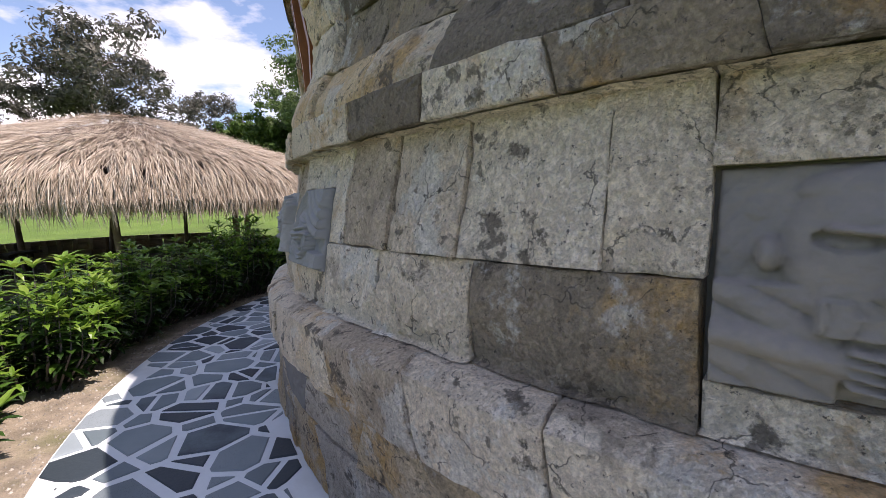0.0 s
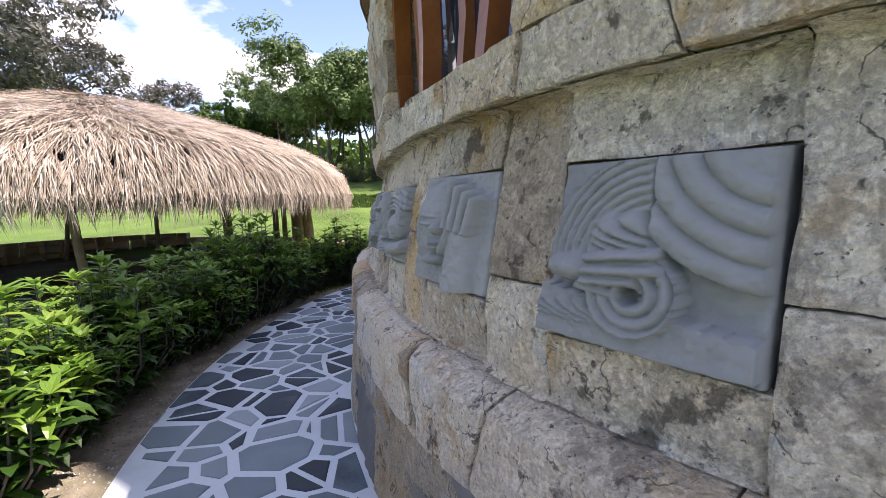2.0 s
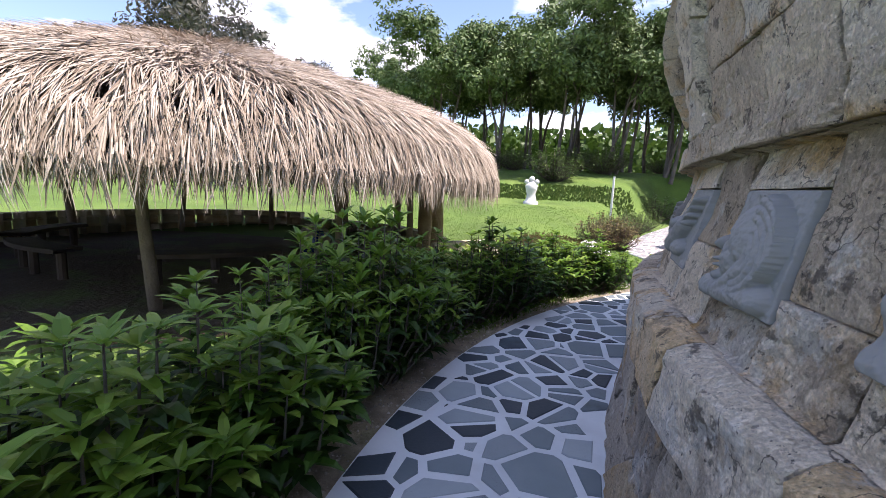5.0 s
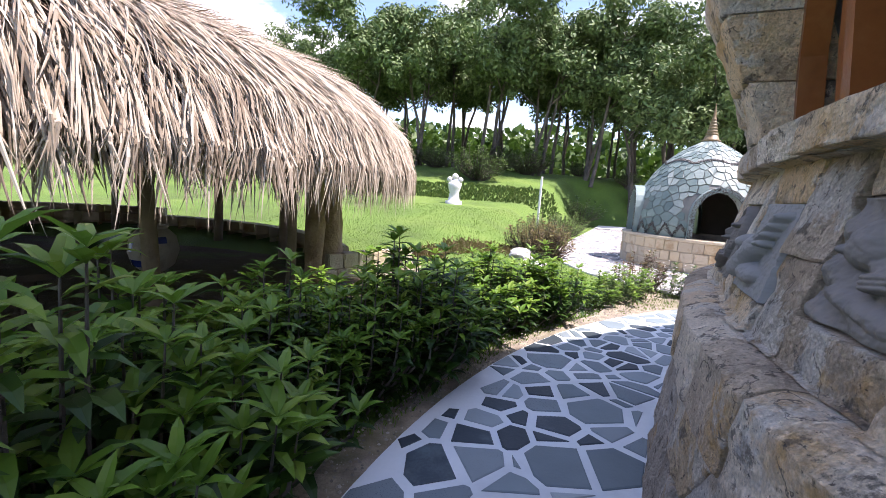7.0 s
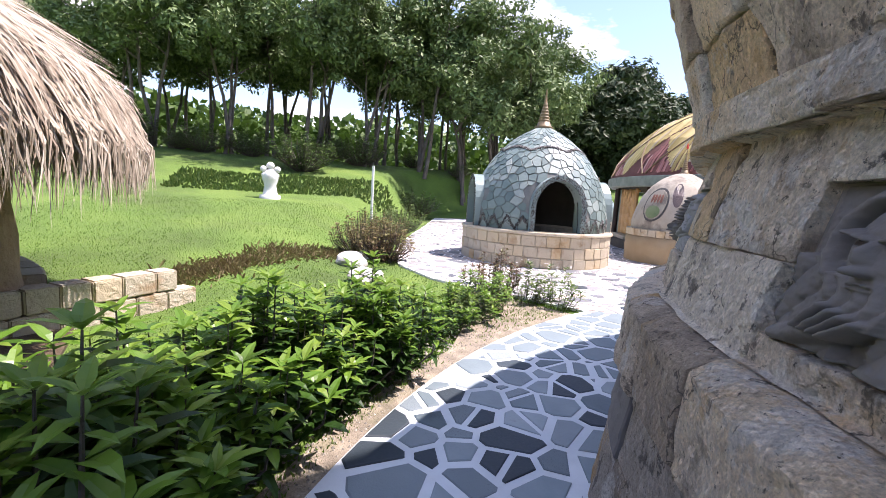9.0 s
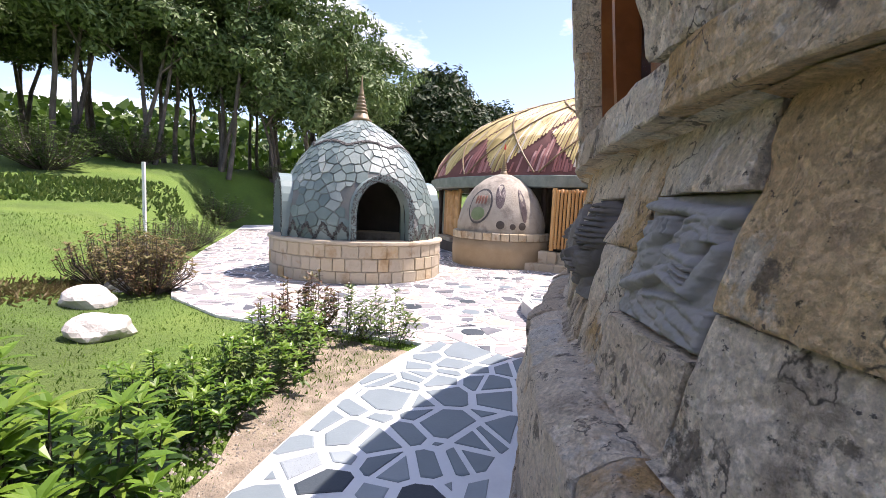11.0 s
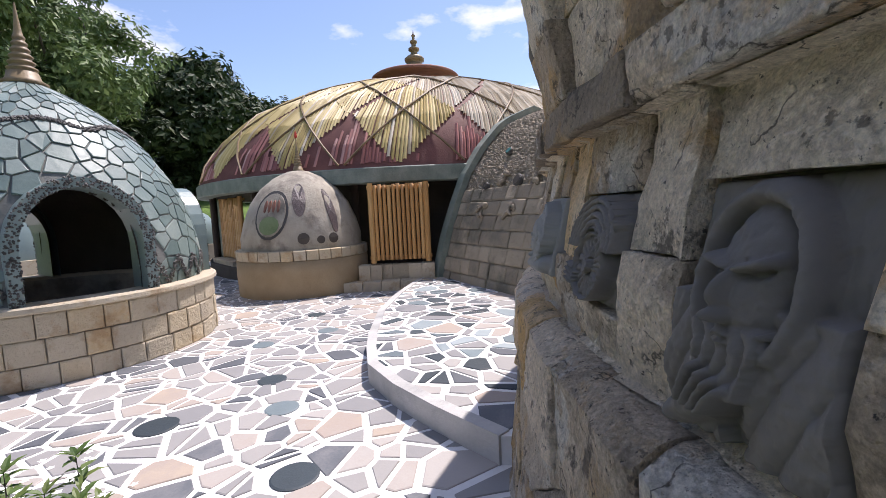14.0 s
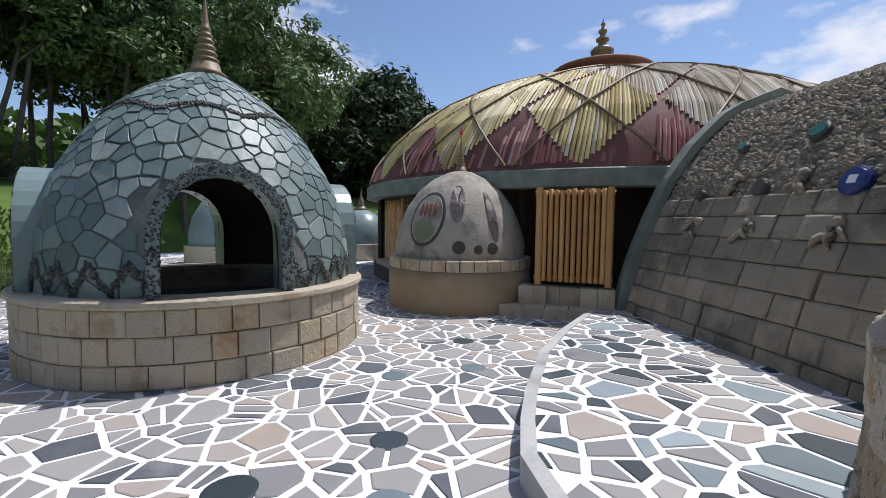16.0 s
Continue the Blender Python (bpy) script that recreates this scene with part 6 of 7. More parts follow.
# bottle holes are closed discs, their inner shade painted on as dark colour
for a, z, r in ((219, 0.98, 0.12), (234, 0.94, 0.085), (246, 0.96, 0.11)):
    niche_part("bottle_hole_rim", patch(a, z, r * 1.25, r * 1.25, 0.012), PLASTER)
    niche_part("bottle_hole", patch(a, z, r, r, 0.018), bpy.data.materials["shade_dark_interior"], "round disc painted dark as a shaded bottle hole")
spire(niche, NICHE[0], NICHE[1], 2.48, 0.82, r=0.11).matrix_parent_inverse = NINV
tip = Geo()
tip.lathe([(0.025, 3.26), (0.035, 3.31), (0.02, 3.38), (0.002, 3.44)], NICHE, 8)
niche_part("spire_tip", tip, surface("red_paint", [(0.0, (0.5, 0.04, 0.03)), (1.0, (0.6, 0.08, 0.05))], bump=0), "red tip")
niche.matrix_world = pose(8.308, 17.352, 0.228) @ Matrix.Diagonal((0.85, 0.85, 0.85, 1))

# ---- vaulted passage between hall and tower ----
VA = Vector((8.82, 14.62, 0))
VD = Vector((-0.671, -0.741, 0))
VN = Vector((0.741, -0.671, 0))
V_L = 4.4
V_PROFILE = [(0.0, 0.05), (0.1, 0.5), (0.25, 1.0), (0.5, 1.62), (0.72, 2.1), (1.1, 2.62), (1.6, 3.1), (2.35, 3.4)]


def on_vault(s, t, lift=0.0):
    """s metres along, t from 0 at the foot to 1 at the ridge and on to 2 on the far side."""
    u = t if t <= 1 else 2 - t
    (x, z), (x0, z0), (x1, z1) = profile_at(V_PROFILE, u), profile_at(V_PROFILE, max(u - 0.05, 0)), profile_at(V_PROFILE, min(u + 0.05, 1))
    n = Vector((z1 - z0, x1 - x0)).normalized()
    x, z = x - n.x * lift, z + n.y * lift
    return VA + VD * s + VN * (x if t <= 1 else 4.7 - x) + Vector((0, 0, z))


def vault_out(s, t):
    return (on_vault(s, t, 0.1) - on_vault(s, t, 0.0)).normalized()


g = Geo()
nt, ns = 28, 24
g.v = [tuple(on_vault(V_L * i / ns, 2 * j / nt, -0.03)) for j in range(nt + 1) for i in range(ns + 1)]
g.f = [(j * (ns + 1) + i, j * (ns + 1) + i + 1, (j + 1) * (ns + 1) + i + 1, (j + 1) * (ns + 1) + i) for j in range(nt) for i in range(ns)]
vault = tagged(put("wall_vault", g, VAULT_BLOCK, smooth=True), "curved vault of dark weathered stone blocks with rubble above", "stone vault", kind="structure")
rim = Geo()
for j in range(nt + 1):
    t = 2 * j / nt
    rim.v += [tuple(on_vault(s, t, l)) for s, l in ((-0.14, 0.02), (-0.14, 0.12), (0.10, 0.12), (0.10, 0.0))]
for j in range(nt):
    for q in range(4):
        rim.f.append((j * 4 + q, j * 4 + (q + 1) % 4, (j + 1) * 4 + (q + 1) % 4, (j + 1) * 4 + q))
put("arch_rim", rim, GREENSTONE, vault, "green stone rim of the vault's end")
rows = [0.0, 0.062, 0.124, 0.186, 0.248, 0.31, 0.37, 0.43]
for t0, t1 in zip(rows, rows[1:]):
    s = 0.1 - rng.uniform(0, 0.2)
    while s < V_L:
        step = rng.uniform(0.28, 0.5)
        s0, s1 = max(s, 0.1), min(s + step, V_L)
        s += step
        if s1 - s0 < 0.1:
            continue
        lift = rng.uniform(0.0, 0.03)
        b = Geo()
        us, vs = (0.01, 0.01, 0.06, 0.5, 0.94, 0.99, 0.99), (0.02, 0.02, 0.12, 0.88, 0.98, 0.98)
        for j, v in enumerate(vs):
            for i, u in enumerate(us):
                low = -0.04 if i in (0, 6) or j in (0, 5) else lift - (0.015 if i in (1, 5) or j in (1, 4) else 0) + 0.014 * noise.noise(Vector((s0 + u * 3, t0 * 9 + v * 2, s * 3)))
                b.v.append(tuple(on_vault(s0 + (s1 - s0) * u, t0 + (t1 - t0) * v, low)))
        b.f = [(j * 7 + i, j * 7 + i + 1, (j + 1) * 7 + i + 1, (j + 1) * 7 + i) for j in range(5) for i in range(6)]
        put("stone_block", b, VAULT_BLOCK, vault)
rub = Geo()
for _ in range(9000):
    s, t = rng.uniform(0.1, V_L), 0.40 + 1.0 * rng.random() ** 0.9
    p = on_vault(s, t, 0.0)
    o = vault_out(s, t)
    up = VD.cross(o)
    q = rng.uniform(0.012, 0.042)
    rub.add([p + VD * q * 1.3 * math.cos(b) * rng.uniform(0.8, 1.2) + up * q * math.sin(b) * rng.uniform(0.8, 1.2) - o * 0.02 for b in (0.2, 1.2, 2.3, 3.3, 4.3, 5.4)] + [p + o * q * rng.uniform(-0.1, 0.32)], [(i, (i + 1) % 6, 6) for i in range(6)])
ob = put("rubble", rub, RUBBLE, vault, "rough rubble facing")
ob["kind"] = "stuff"


def vault_disc(s, t, r, material, label, rim=None):
    ob = thing("wall_disc", label, "ornament", "glazed discs on the vault")
    o = vault_out(s, t)
    up = VD.cross(o)
    p = on_vault(s, t, 0.01)
    for name, q, l0, l1, mt in (("rim", r * 1.18, -0.03, 0.045, rim or PEBBLEWORK), ("face", r, 0.0, 0.055, material)):
        g = Geo()
        k = 24
        g.v = [tuple(p + (VD * math.cos(b) + up * math.sin(b)) * q * f + o * l) for f, l in ((1, l0), (1, l1 - 0.01), (0.9, l1)) for b in (2 * math.pi * i / k for i in range(k))]
        g.f = [(m * k + i, m * k + (i + 1) % k, (m + 1) * k + (i + 1) % k, (m + 1) * k + i) for m in range(2) for i in range(k)] + [tuple(range(2 * k, 3 * k))]
        put(name, g, mt, ob)
    return ob, p, o, up


blue, bp, bo, bu = vault_disc(2.80, 0.44, 0.115, BLUE_GLAZE, "round blue glazed disc with a pale square, set in rubble", BLUE_GLAZE)
sq = Geo()
sq.add([bp + VD * x * 0.04 + bu * y * 0.04 + bo * z for z in (0.05, 0.06) for x, y in ((-1, -1), (1, -1), (1, 1), (-1, 1))], [(4, 5, 6, 7), (0, 1, 5, 4), (1, 2, 6, 5), (2, 3, 7, 6), (3, 0, 4, 7)])
put("square", sq, WHITE_PAINT, blue, "pale square")
vault_disc(2.10, 0.595, 0.095, GREEN_GLASS, "green bottle glass disc set in rubble")
vault_disc(1.11, 0.592, 0.06, GREEN_GLASS, "green bottle glass disc set in rubble")
# two openings drawn as discs whose dark faces paint the shade inside
vault_disc(1.78, 0.446, 0.085, bpy.data.materials["shade_dark_interior"], "round disc painted dark as a shaded opening in the vault")
vault_disc(0.86, 0.436, 0.06, bpy.data.materials["shade_dark_interior"], "round disc painted dark as a shaded opening in the vault")
for s, t, w in ((0.95, 0.323, 0.22), (1.87, 0.321, 0.27), (2.84, 0.323, 0.36), (1.33, 0.455, 0.2), (2.2, 0.443, 0.24)):
    g = Geo()
    o = vault_out(s, t)
    up = VD.cross(o)
    up = up if up.z > 0 else -up
    for k in range(6):
        x, y = rng.uniform(-0.40, 0.40) * w, rng.uniform(-0.05, 0.15)
        dx, dy = rng.uniform(-0.12, 0.12), -rng.uniform(0.06, 0.15)
        c, q = on_vault(s, t, 0.01), rng.uniform(0.018, 0.032)
        pts = [c + VD * (x + dx * f) + up * (y + dy * f) + o * (0.015 + 0.03 * math.sin(math.pi * f)) for f in (0, 0.25, 0.5, 0.75, 1.0)]
        g.tube(pts, [q * 0.7, q, q * 1.15, q, q * 0.6], 9)
    c = on_vault(s, t, 0.03) + up * 0.12 + VD * rng.uniform(-0.1, 0.1)
    g.tube([c - up * 0.06, c - up * 0.035, c, c + up * 0.035, c + up * 0.055], [0.02, 0.045, 0.055, 0.042, 0.01], 10)
    g.v = [tuple(Vector(v) + 0.012 * noise.noise_vector(Vector(v) * 16)) for v in g.v]
    tagged(put("wall_carving", g, RUBBLE, smooth=True), "rough carved figure of pale stone on the vault", "carving", "carvings on the vault")

# ---- thatched shelter ----
HUT_PROFILE = [(5.40, 1.64), (5.30, 1.97), (4.90, 2.33), (4.0, 2.74), (2.9, 3.13), (1.7, 3.52), (0.6, 3.80), (0.1, 3.86)]
hut = thing("thatched_shelter", "round open shelter with a shaggy roof of dry palm leaves", "shelter", at=pose(HUT[0], HUT[1], 0))
HINV = hut.matrix_world.inverted()


def hut_part(name, g, material, label="", smooth=False):
    ob = put(name, g, material, hut, label, smooth)
    ob.matrix_parent_inverse = HINV
    return ob


def at_hut(a, r, z):
    return Vector((HUT[0] + r * math.cos(radians(a)), HUT[1] + r * math.sin(radians(a)), z))


# core and underside, coloured dark for the shade under the roof
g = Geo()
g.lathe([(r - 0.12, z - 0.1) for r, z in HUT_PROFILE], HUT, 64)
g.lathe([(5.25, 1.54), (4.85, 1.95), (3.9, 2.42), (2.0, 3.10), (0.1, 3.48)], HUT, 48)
hut_part("roof_core", g, THATCH_SHADE)
th = Geo()
r2 = random.Random(21)


def blade(a, s, length, wide, lift, sag, twist):
    """A dry leaf that lies down the roof and hangs past the edge."""
    pts = []
    if s < 0.4:
        wide *= 1.7
    lens = sum(math.dist(p, q) for p, q in zip(HUT_PROFILE, HUT_PROFILE[1:]))
    for k in range(4):
        run = s * lens - length * k / 3
        if run >= 0:
            r, z = profile_at(HUT_PROFILE, run / lens)
            pts.append((a + twist * k / 3, r + lift * (0.4 + 0.3 * k), z + lift * (0.5 + 0.25 * k)))
        else:
            pts.append((a + twist * k / 3, 5.40 + lift * 1.3 + sag * run, 1.64 + run * 0.70 + lift * 0.4))
    base = len(th.v)
    for k, (aa, r, z) in enumerate(pts):
        w = wide * (0.6, 1.0, 0.72, 0.02)[k]
        d = math.degrees(w / max(r, 0.4))
        skew = twist * 0.02
        th.v += [tuple(at_hut(aa - d, r - 0.35 * w, z)), tuple(at_hut(aa, r + 0.35 * w, z + 0.3 * w)), tuple(at_hut(aa + d, r - 0.35 * w + skew * w * 20, z))]
    for k in range(3):
        for q in range(2):
            th.f.append((base + k * 3 + q, base + k * 3 + q + 1, base + k * 3 + q + 4, base + k * 3 + q + 3))


for row in range(17):
    s = 0.02 + 0.96 * (row / 16) ** 1.0
    r, z = profile_at(HUT_PROFILE, s)
    n = int(max(r, 0.5) * 2 * math.pi / 0.085)
    for k in range(n):
        a = 360 * (k + r2.random()) / n
        facing = (a - 300 + 180) % 360 - 180
        if abs(facing) > 135 and k % 2:
            continue
        root, raised, bend = min(max(s + r2.uniform(-0.04, 0.04), 0.02), 1), r2.uniform(0.0, 0.085), r2.uniform(-1.6, 1.6)
        for _ in range(20 if s < 0.4 else 11):
            blade(a + r2.gauss(0, 0.22), min(max(root + r2.uniform(-0.025, 0.025), 0.01), 1), r2.uniform(0.35, 0.8), r2.uniform(0.0025, 0.0062), raised + r2.uniform(-0.03, 0.06), r2.uniform(-0.06, 0.14),
                  (bend + r2.uniform(-3.2, 3.2)) * 2.5 / max(r, 1.2))
for k in range(13000):
    a = 360 * r2.random()
    blade(a, r2.uniform(0.0, 0.10), r2.uniform(0.22, 0.5), r2.uniform(0.002, 0.005), r2.uniform(-0.10, 0.05), r2.uniform(-0.05, 0.22), r2.uniform(-1.5, 1.5))
hut_part("thatch", th, THATCH, "dry palm-leaf thatch")["kind"] = "stuff"
for k in range(11):
    a = 360 * k / 11 + 6
    lean = 4 * rng.uniform(-1, 1)
    g = Geo()
    r = rng.uniform(0.055, 0.085)
    g.tube([at_hut(a, 3.95, -0.1), at_hut(a + lean * 0.5, 3.93, 1.0), at_hut(a + lean, 3.9, 2.5)], [r * 1.15, r, r * 0.85], 10)
    hut_part("post", g, TRUNK_WOOD, "rough round timber post", smooth=True)
for k in range(22):
    g = Geo()
    a = 360 * k / 22
    g.tube([at_hut(a, 5.15, 1.56), at_hut(a, 3.9, 2.42), at_hut(a, 1.5, 3.24)], 0.035, 6)
    hut_part("rafter", g, TRUNK_WOOD)
for a, r, q in ((17.5, 4.35, 0.25), (11.0, 4.2, 0.13)):
    g = Geo()
    pts = [at_hut(a + 1.2 * noise.noise(Vector((z * 2, a, 0))), r, z) for z in (-0.1, 0.25, 0.55, 0.85, 1.15, 1.45, 1.75, 2.2)]
    g.tube(pts, [q * s for s in (1.25, 1.08, 0.95, 1.0, 0.86, 0.98, 1.05, 0.9)], 14)
    g.v = [tuple(Vector(v) + 0.05 * noise.noise_vector(Vector(v) * 3.5)) for v in g.v]
    hut_part("trunk_post", g, CARVED_POST, "thick gnarled carved trunk post", smooth=True)
ring = Geo()
ring.tube([at_hut(360 * k / 40, 3.9, 2.36) for k in range(41)], 0.06, 6)
hut_part("ring_beam", ring, TRUNK_WOOD)
# floor spread wide and dark to deepen the roof's shade on the ground
floor_g = Geo()
floor_g.lathe([(4.95, -0.2), (4.95, 0.0), (4.2, 0.03), (0.01, 0.035)], HUT, 48)
hut_part("floor", floor_g, SHADED_EARTH)
topknot = Geo()
for k in range(9):
    a = 40 * k
    topknot.tube([at_hut(a, 0.9, 3.80), at_hut(a + 25, 0.35, 3.92), at_hut(a + 190, 0.5, 3.90)], 0.02, 5)
hut_part("ridge_sticks", topknot, TRUNK_WOOD)
# low curved wall of pale blocks round the floor; the back part stands in for shadow
low = thing("low_wall", "low curved wall of pale stone blocks, its back part added for the roof's shadow on the lawn", "low wall")
for k in range(56):
    a0 = -40 + k * 5.2
    if not 22 < (a0 % 360) < 245:
        continue
    # third course added behind, in place of the roof's shadow on the lawn
    courses = ((-0.1, 0.22), (0.22, 0.44), (0.44, 0.60)) if 95 < (a0 % 360) < 245 else ((-0.1, 0.22), (0.22, 0.44))
    for z0, z1 in courses:
        g = Geo()
        off = rng.uniform(-0.4, 0.4)
        g.lathe([(4.45, z0), (4.74, z0), (4.76, z0 + 0.02), (4.76, z1 - 0.02), (4.74, z1 - 0.004), (4.45, z1 - 0.004)], HUT, 2, a0 + off, a0 + 5.0 + off)
        for a in (a0 + off, a0 + 5.0 + off):
            g.add([tuple(at_hut(a, r, z)) for r, z in ((4.45, z0), (4.75, z0), (4.75, z1 - 0.01), (4.45, z1 - 0.004))], [(0, 1, 2, 3)])
        put("block", g, KIOSK_BLOCK, low)
for a, rr, label in ((250, 2.6, "dark wooden bench under the shelter"), (200, 2.8, "dark wooden bench under the shelter"), (310, 2.7, "dark wooden bench under the shelter")):
    ob = thing("bench", label, "bench", "benches under the shelter")
    g = Geo()
    g.lathe([(rr - 0.2, 0.42), (rr + 0.2, 0.42), (rr + 0.2, 0.48), (rr - 0.2, 0.48), (rr - 0.2, 0.42)], HUT, 10, a - 18, a + 18)
    put("seat", g, DARK_WOOD, ob)
    for d in (-15, 0, 15):
        leg = Geo()
        leg.tube([at_hut(a + d, rr, 0.03), at_hut(a + d, rr, 0.43)], 0.06, 8)
        put("leg", leg, DARK_WOOD, ob)
# round painted pot in the shade
px, py = at_hut(22, 2.0, 0)[:2]
jar = thing("jar", "large round painted jar in the shade of the shelter", "jar")
JAR = [(0.14, 0.03), (0.26, 0.13), (0.325, 0.34), (0.28, 0.54), (0.17, 0.65)]
g = Geo()
g.lathe(JAR + [(0.01, 0.66)], (px, py), 32)
put("body", g, PLASTER, jar, smooth=True)
g = Geo()
g.lathe([(0.165, 0.64), (0.19, 0.67), (0.19, 0.69), (0.15, 0.69), (0.15, 0.64)], (px, py), 28)
put("rim", g, PLASTER, jar, smooth=True)
for a, z0, z1, wide in ((292, 0.30, 0.44, 34), (238, 0.34, 0.46, 30), (265, 0.12, 0.22, 60), (320, 0.46, 0.55, 30)):
    g = Geo()
    rows = [(z0 + (z1 - z0) * k / 4) for k in range(5)]
    prof = []
    for z in rows:
        for (ra, za), (rb, zb) in zip(JAR, JAR[1:]):
            if za <= z <= zb:
                prof.append((ra + (rb - ra) * (z - za) / (zb - za) + 0.006, z))
    g.lathe(prof, (px, py), 8, a - wide / 2, a + wide / 2)
    put("painted_patch", g, BLUE_GLAZE, jar, "dark blue painted patch")
# short stone wall beside the carved posts
spur = thing("garden_wall", "short low wall of pale stone blocks at the lawn's edge", "low wall")
w0, w1 = Vector((-4.05, 13.08, 0)), Vector((-2.92, 14.22, 0))
along = (w1 - w0).normalized()
side = Vector((along.y, -along.x, 0))
for row in range(2):
    u = 0.0 if row else -0.12
    while u < (w1 - w0).length:
        long = rng.uniform(0.24, 0.38)
        c = w0 + along * (u + long / 2) + Vector((0, 0, -0.06 + 0.235 * row + 0.115))
        m = Matrix.Translation(c) @ Matrix.Rotation(math.atan2(along.y, along.x), 4, "Z")
        bm = bmesh.new()
        bmesh.ops.create_cube(bm, size=1.0)
        bmesh.ops.scale(bm, vec=(long - 0.012, 0.24 + rng.uniform(-0.01, 0.02), 0.225), verts=bm.verts)
        bmesh.ops.bevel(bm, geom=bm.edges[:], offset=0.014, segments=2, affect="EDGES")
        me = bpy.data.meshes.new("block")
        bm.to_mesh(me)
        bm.free()
        me.materials.append(KIOSK_BLOCK)
        ob = new("block", me)
        ob.matrix_world = m
        ob.parent = spur
        u += long

# ---- statue on the lawn ----
sx, sy = -1.93, 24.86
sz = land(sx, sy)
g = Geo()
prof = [(0.34, -0.05), (0.34, 0.10), (0.24, 0.14), (0.21, 0.3), (0.19, 0.45), (0.25, 0.62), (0.27, 0.75), (0.21, 0.90), (0.10, 0.97), (0.09, 1.0)]
g.lathe([(r, sz + z) for r, z in prof], (sx, sy), 18)
for c, r in (((0, 0, 1.1), 0.13), ((0.22, -0.03, 0.98), 0.11), ((-0.22, -0.03, 0.98), 0.11), ((0.2, -0.06, 0.78), 0.09), ((-0.2, -0.06, 0.78), 0.09)):
    g.lathe([(max(r * math.sin(math.pi * k / 8), 0.002), sz + c[2] - r * math.cos(math.pi * k / 8)) for k in range(9)], (sx + c[0], sy + c[1]), 12)
tagged(put("statue", g, STATUE, smooth=True), "small white stone garden figure on the lawn", "statue")
g = Geo()
wx, wy = 1.2, 22.98
g.tube([(wx, wy, land(wx, wy) - 0.1), (wx, wy, 2.2)], 0.045, 8)
tagged(put("post", g, WHITE_PAINT), "slim white painted post on the lawn", "post")
for x, y, r in ((-0.38, 16.97, 0.3), (-0.41, 15.33, 0.28), (0.05, 17.9, 0.2)):
    bm = bmesh.new()
    bmesh.ops.create_icosphere(bm, subdivisions=3, radius=r)
    for v in bm.verts:
        v.co *= 1 + 0.35 * noise.noise(v.co * 3 / r * 0.4 + Vector((x, y, 0)))
        v.co.z *= 0.6
    me = bpy.data.meshes.new("rock")
    bm.to_mesh(me)
    bm.free()
    me.materials.append(ROCK)
    ob = new("rock", me)
    ob.matrix_world = pose(x, y, land(x, y) + r * 0.25)
    tagged(ob, "pale rounded rock half sunk in the lawn", "rock", "rocks on the lawn")

# ---- plants ----
def leaf(g, p, d, up, length, wide, curl=0.15):
    """A folded, pointed leaf from p along d."""
    d = d.normalized()
    s = d.cross(up)
    if s.length < 1e-3:
        s = Vector((1, 0, 0))
    s.normalize()
    n = s.cross(d)
    a = p + d * length * 0.35 - n * curl * length * 0.05
    b = p + d * length * 0.72 - n * curl * length * 0.35
    e = p + d * length - n * curl * length
    g.add([p, a + s * wide * 0.5 + n * wide * 0.16, a, a - s * wide * 0.5 + n * wide * 0.16, b + s * wide * 0.36 + n * wide * 0.1, b, b - s * wide * 0.36 + n * wide * 0.1, e],
          [(0, 2, 1), (0, 3, 2), (1, 2, 5, 4), (2, 3, 6, 5), (4, 5, 7), (5, 6, 7)])


def bush_mesh(seed, height, spread, shoots, leaf_len, per=26, whorl=6):
    """Stems, older leaves and the upper leaves and tips of one bush, about the origin."""
    r = random.Random(seed)
    stems, old, young = Geo(), Geo(), Geo()
    for k in range(shoots):
        a, q = r.uniform(0, 2 * math.pi), math.sqrt(r.random())
        foot = Vector((0.25 * q * math.cos(a), 0.25 * q * math.sin(a), -0.03))
        top = Vector((spread * q * math.cos(a), spread * q * math.sin(a), height * (1 - 0.45 * q * q) * r.uniform(0.62, 1.08)))
        mid = (foot + top) / 2 + Vector((top.x * 0.22, top.y * 0.22, 0.05))
        stems.tube([foot, mid, top], [0.011 * height, 0.008 * height, 0.003 * height], 4, False)
        n = int(per * top.z / height)
        for i in range(n):
            t = 0.10 + 0.90 * (i + r.random()) / n
            p = foot.lerp(mid, t * 2) if t < 0.5 else mid.lerp(top, t * 2 - 1)
            b = i * 2.4 + r.uniform(-0.5, 0.5)
            out = Vector((math.cos(b), math.sin(b), r.uniform(-0.15, 0.65)))
            size = leaf_len * r.uniform(0.65, 1.15) * (1.0 if t < 0.85 else 0.8)
            # most leaves near the top take the tip colour, for sun on the hedge
            leaf(young if t > 0.74 and r.random() < 0.7 else old, p, out, Vector((0, 0, 1)), size, size * r.uniform(0.34, 0.44), r.uniform(0.05, 0.45))
        for i in range(whorl):
            b = i * 2 * math.pi / whorl + r.uniform(-0.3, 0.3)
            out = Vector((math.cos(b), math.sin(b), r.uniform(0.35, 1.1)))
            size = leaf_len * r.uniform(0.6, 1.0)
            leaf(young, top, out, Vector((0, 0, 1)), size, size * 0.34, 0.2)
    return stems, old, young


def bush(kind, geos, label, group, leaf_mat, tip_mat):
    ob = thing(kind, label, "bush", group)
    put("branchwork", geos[0], BARK, ob)
    put("leaves", geos[1], leaf_mat, ob)
    put("young_leaves", geos[2], tip_mat, ob, "young upper leaves and tips, on some bushes brightened to look sunlit")
    return ob


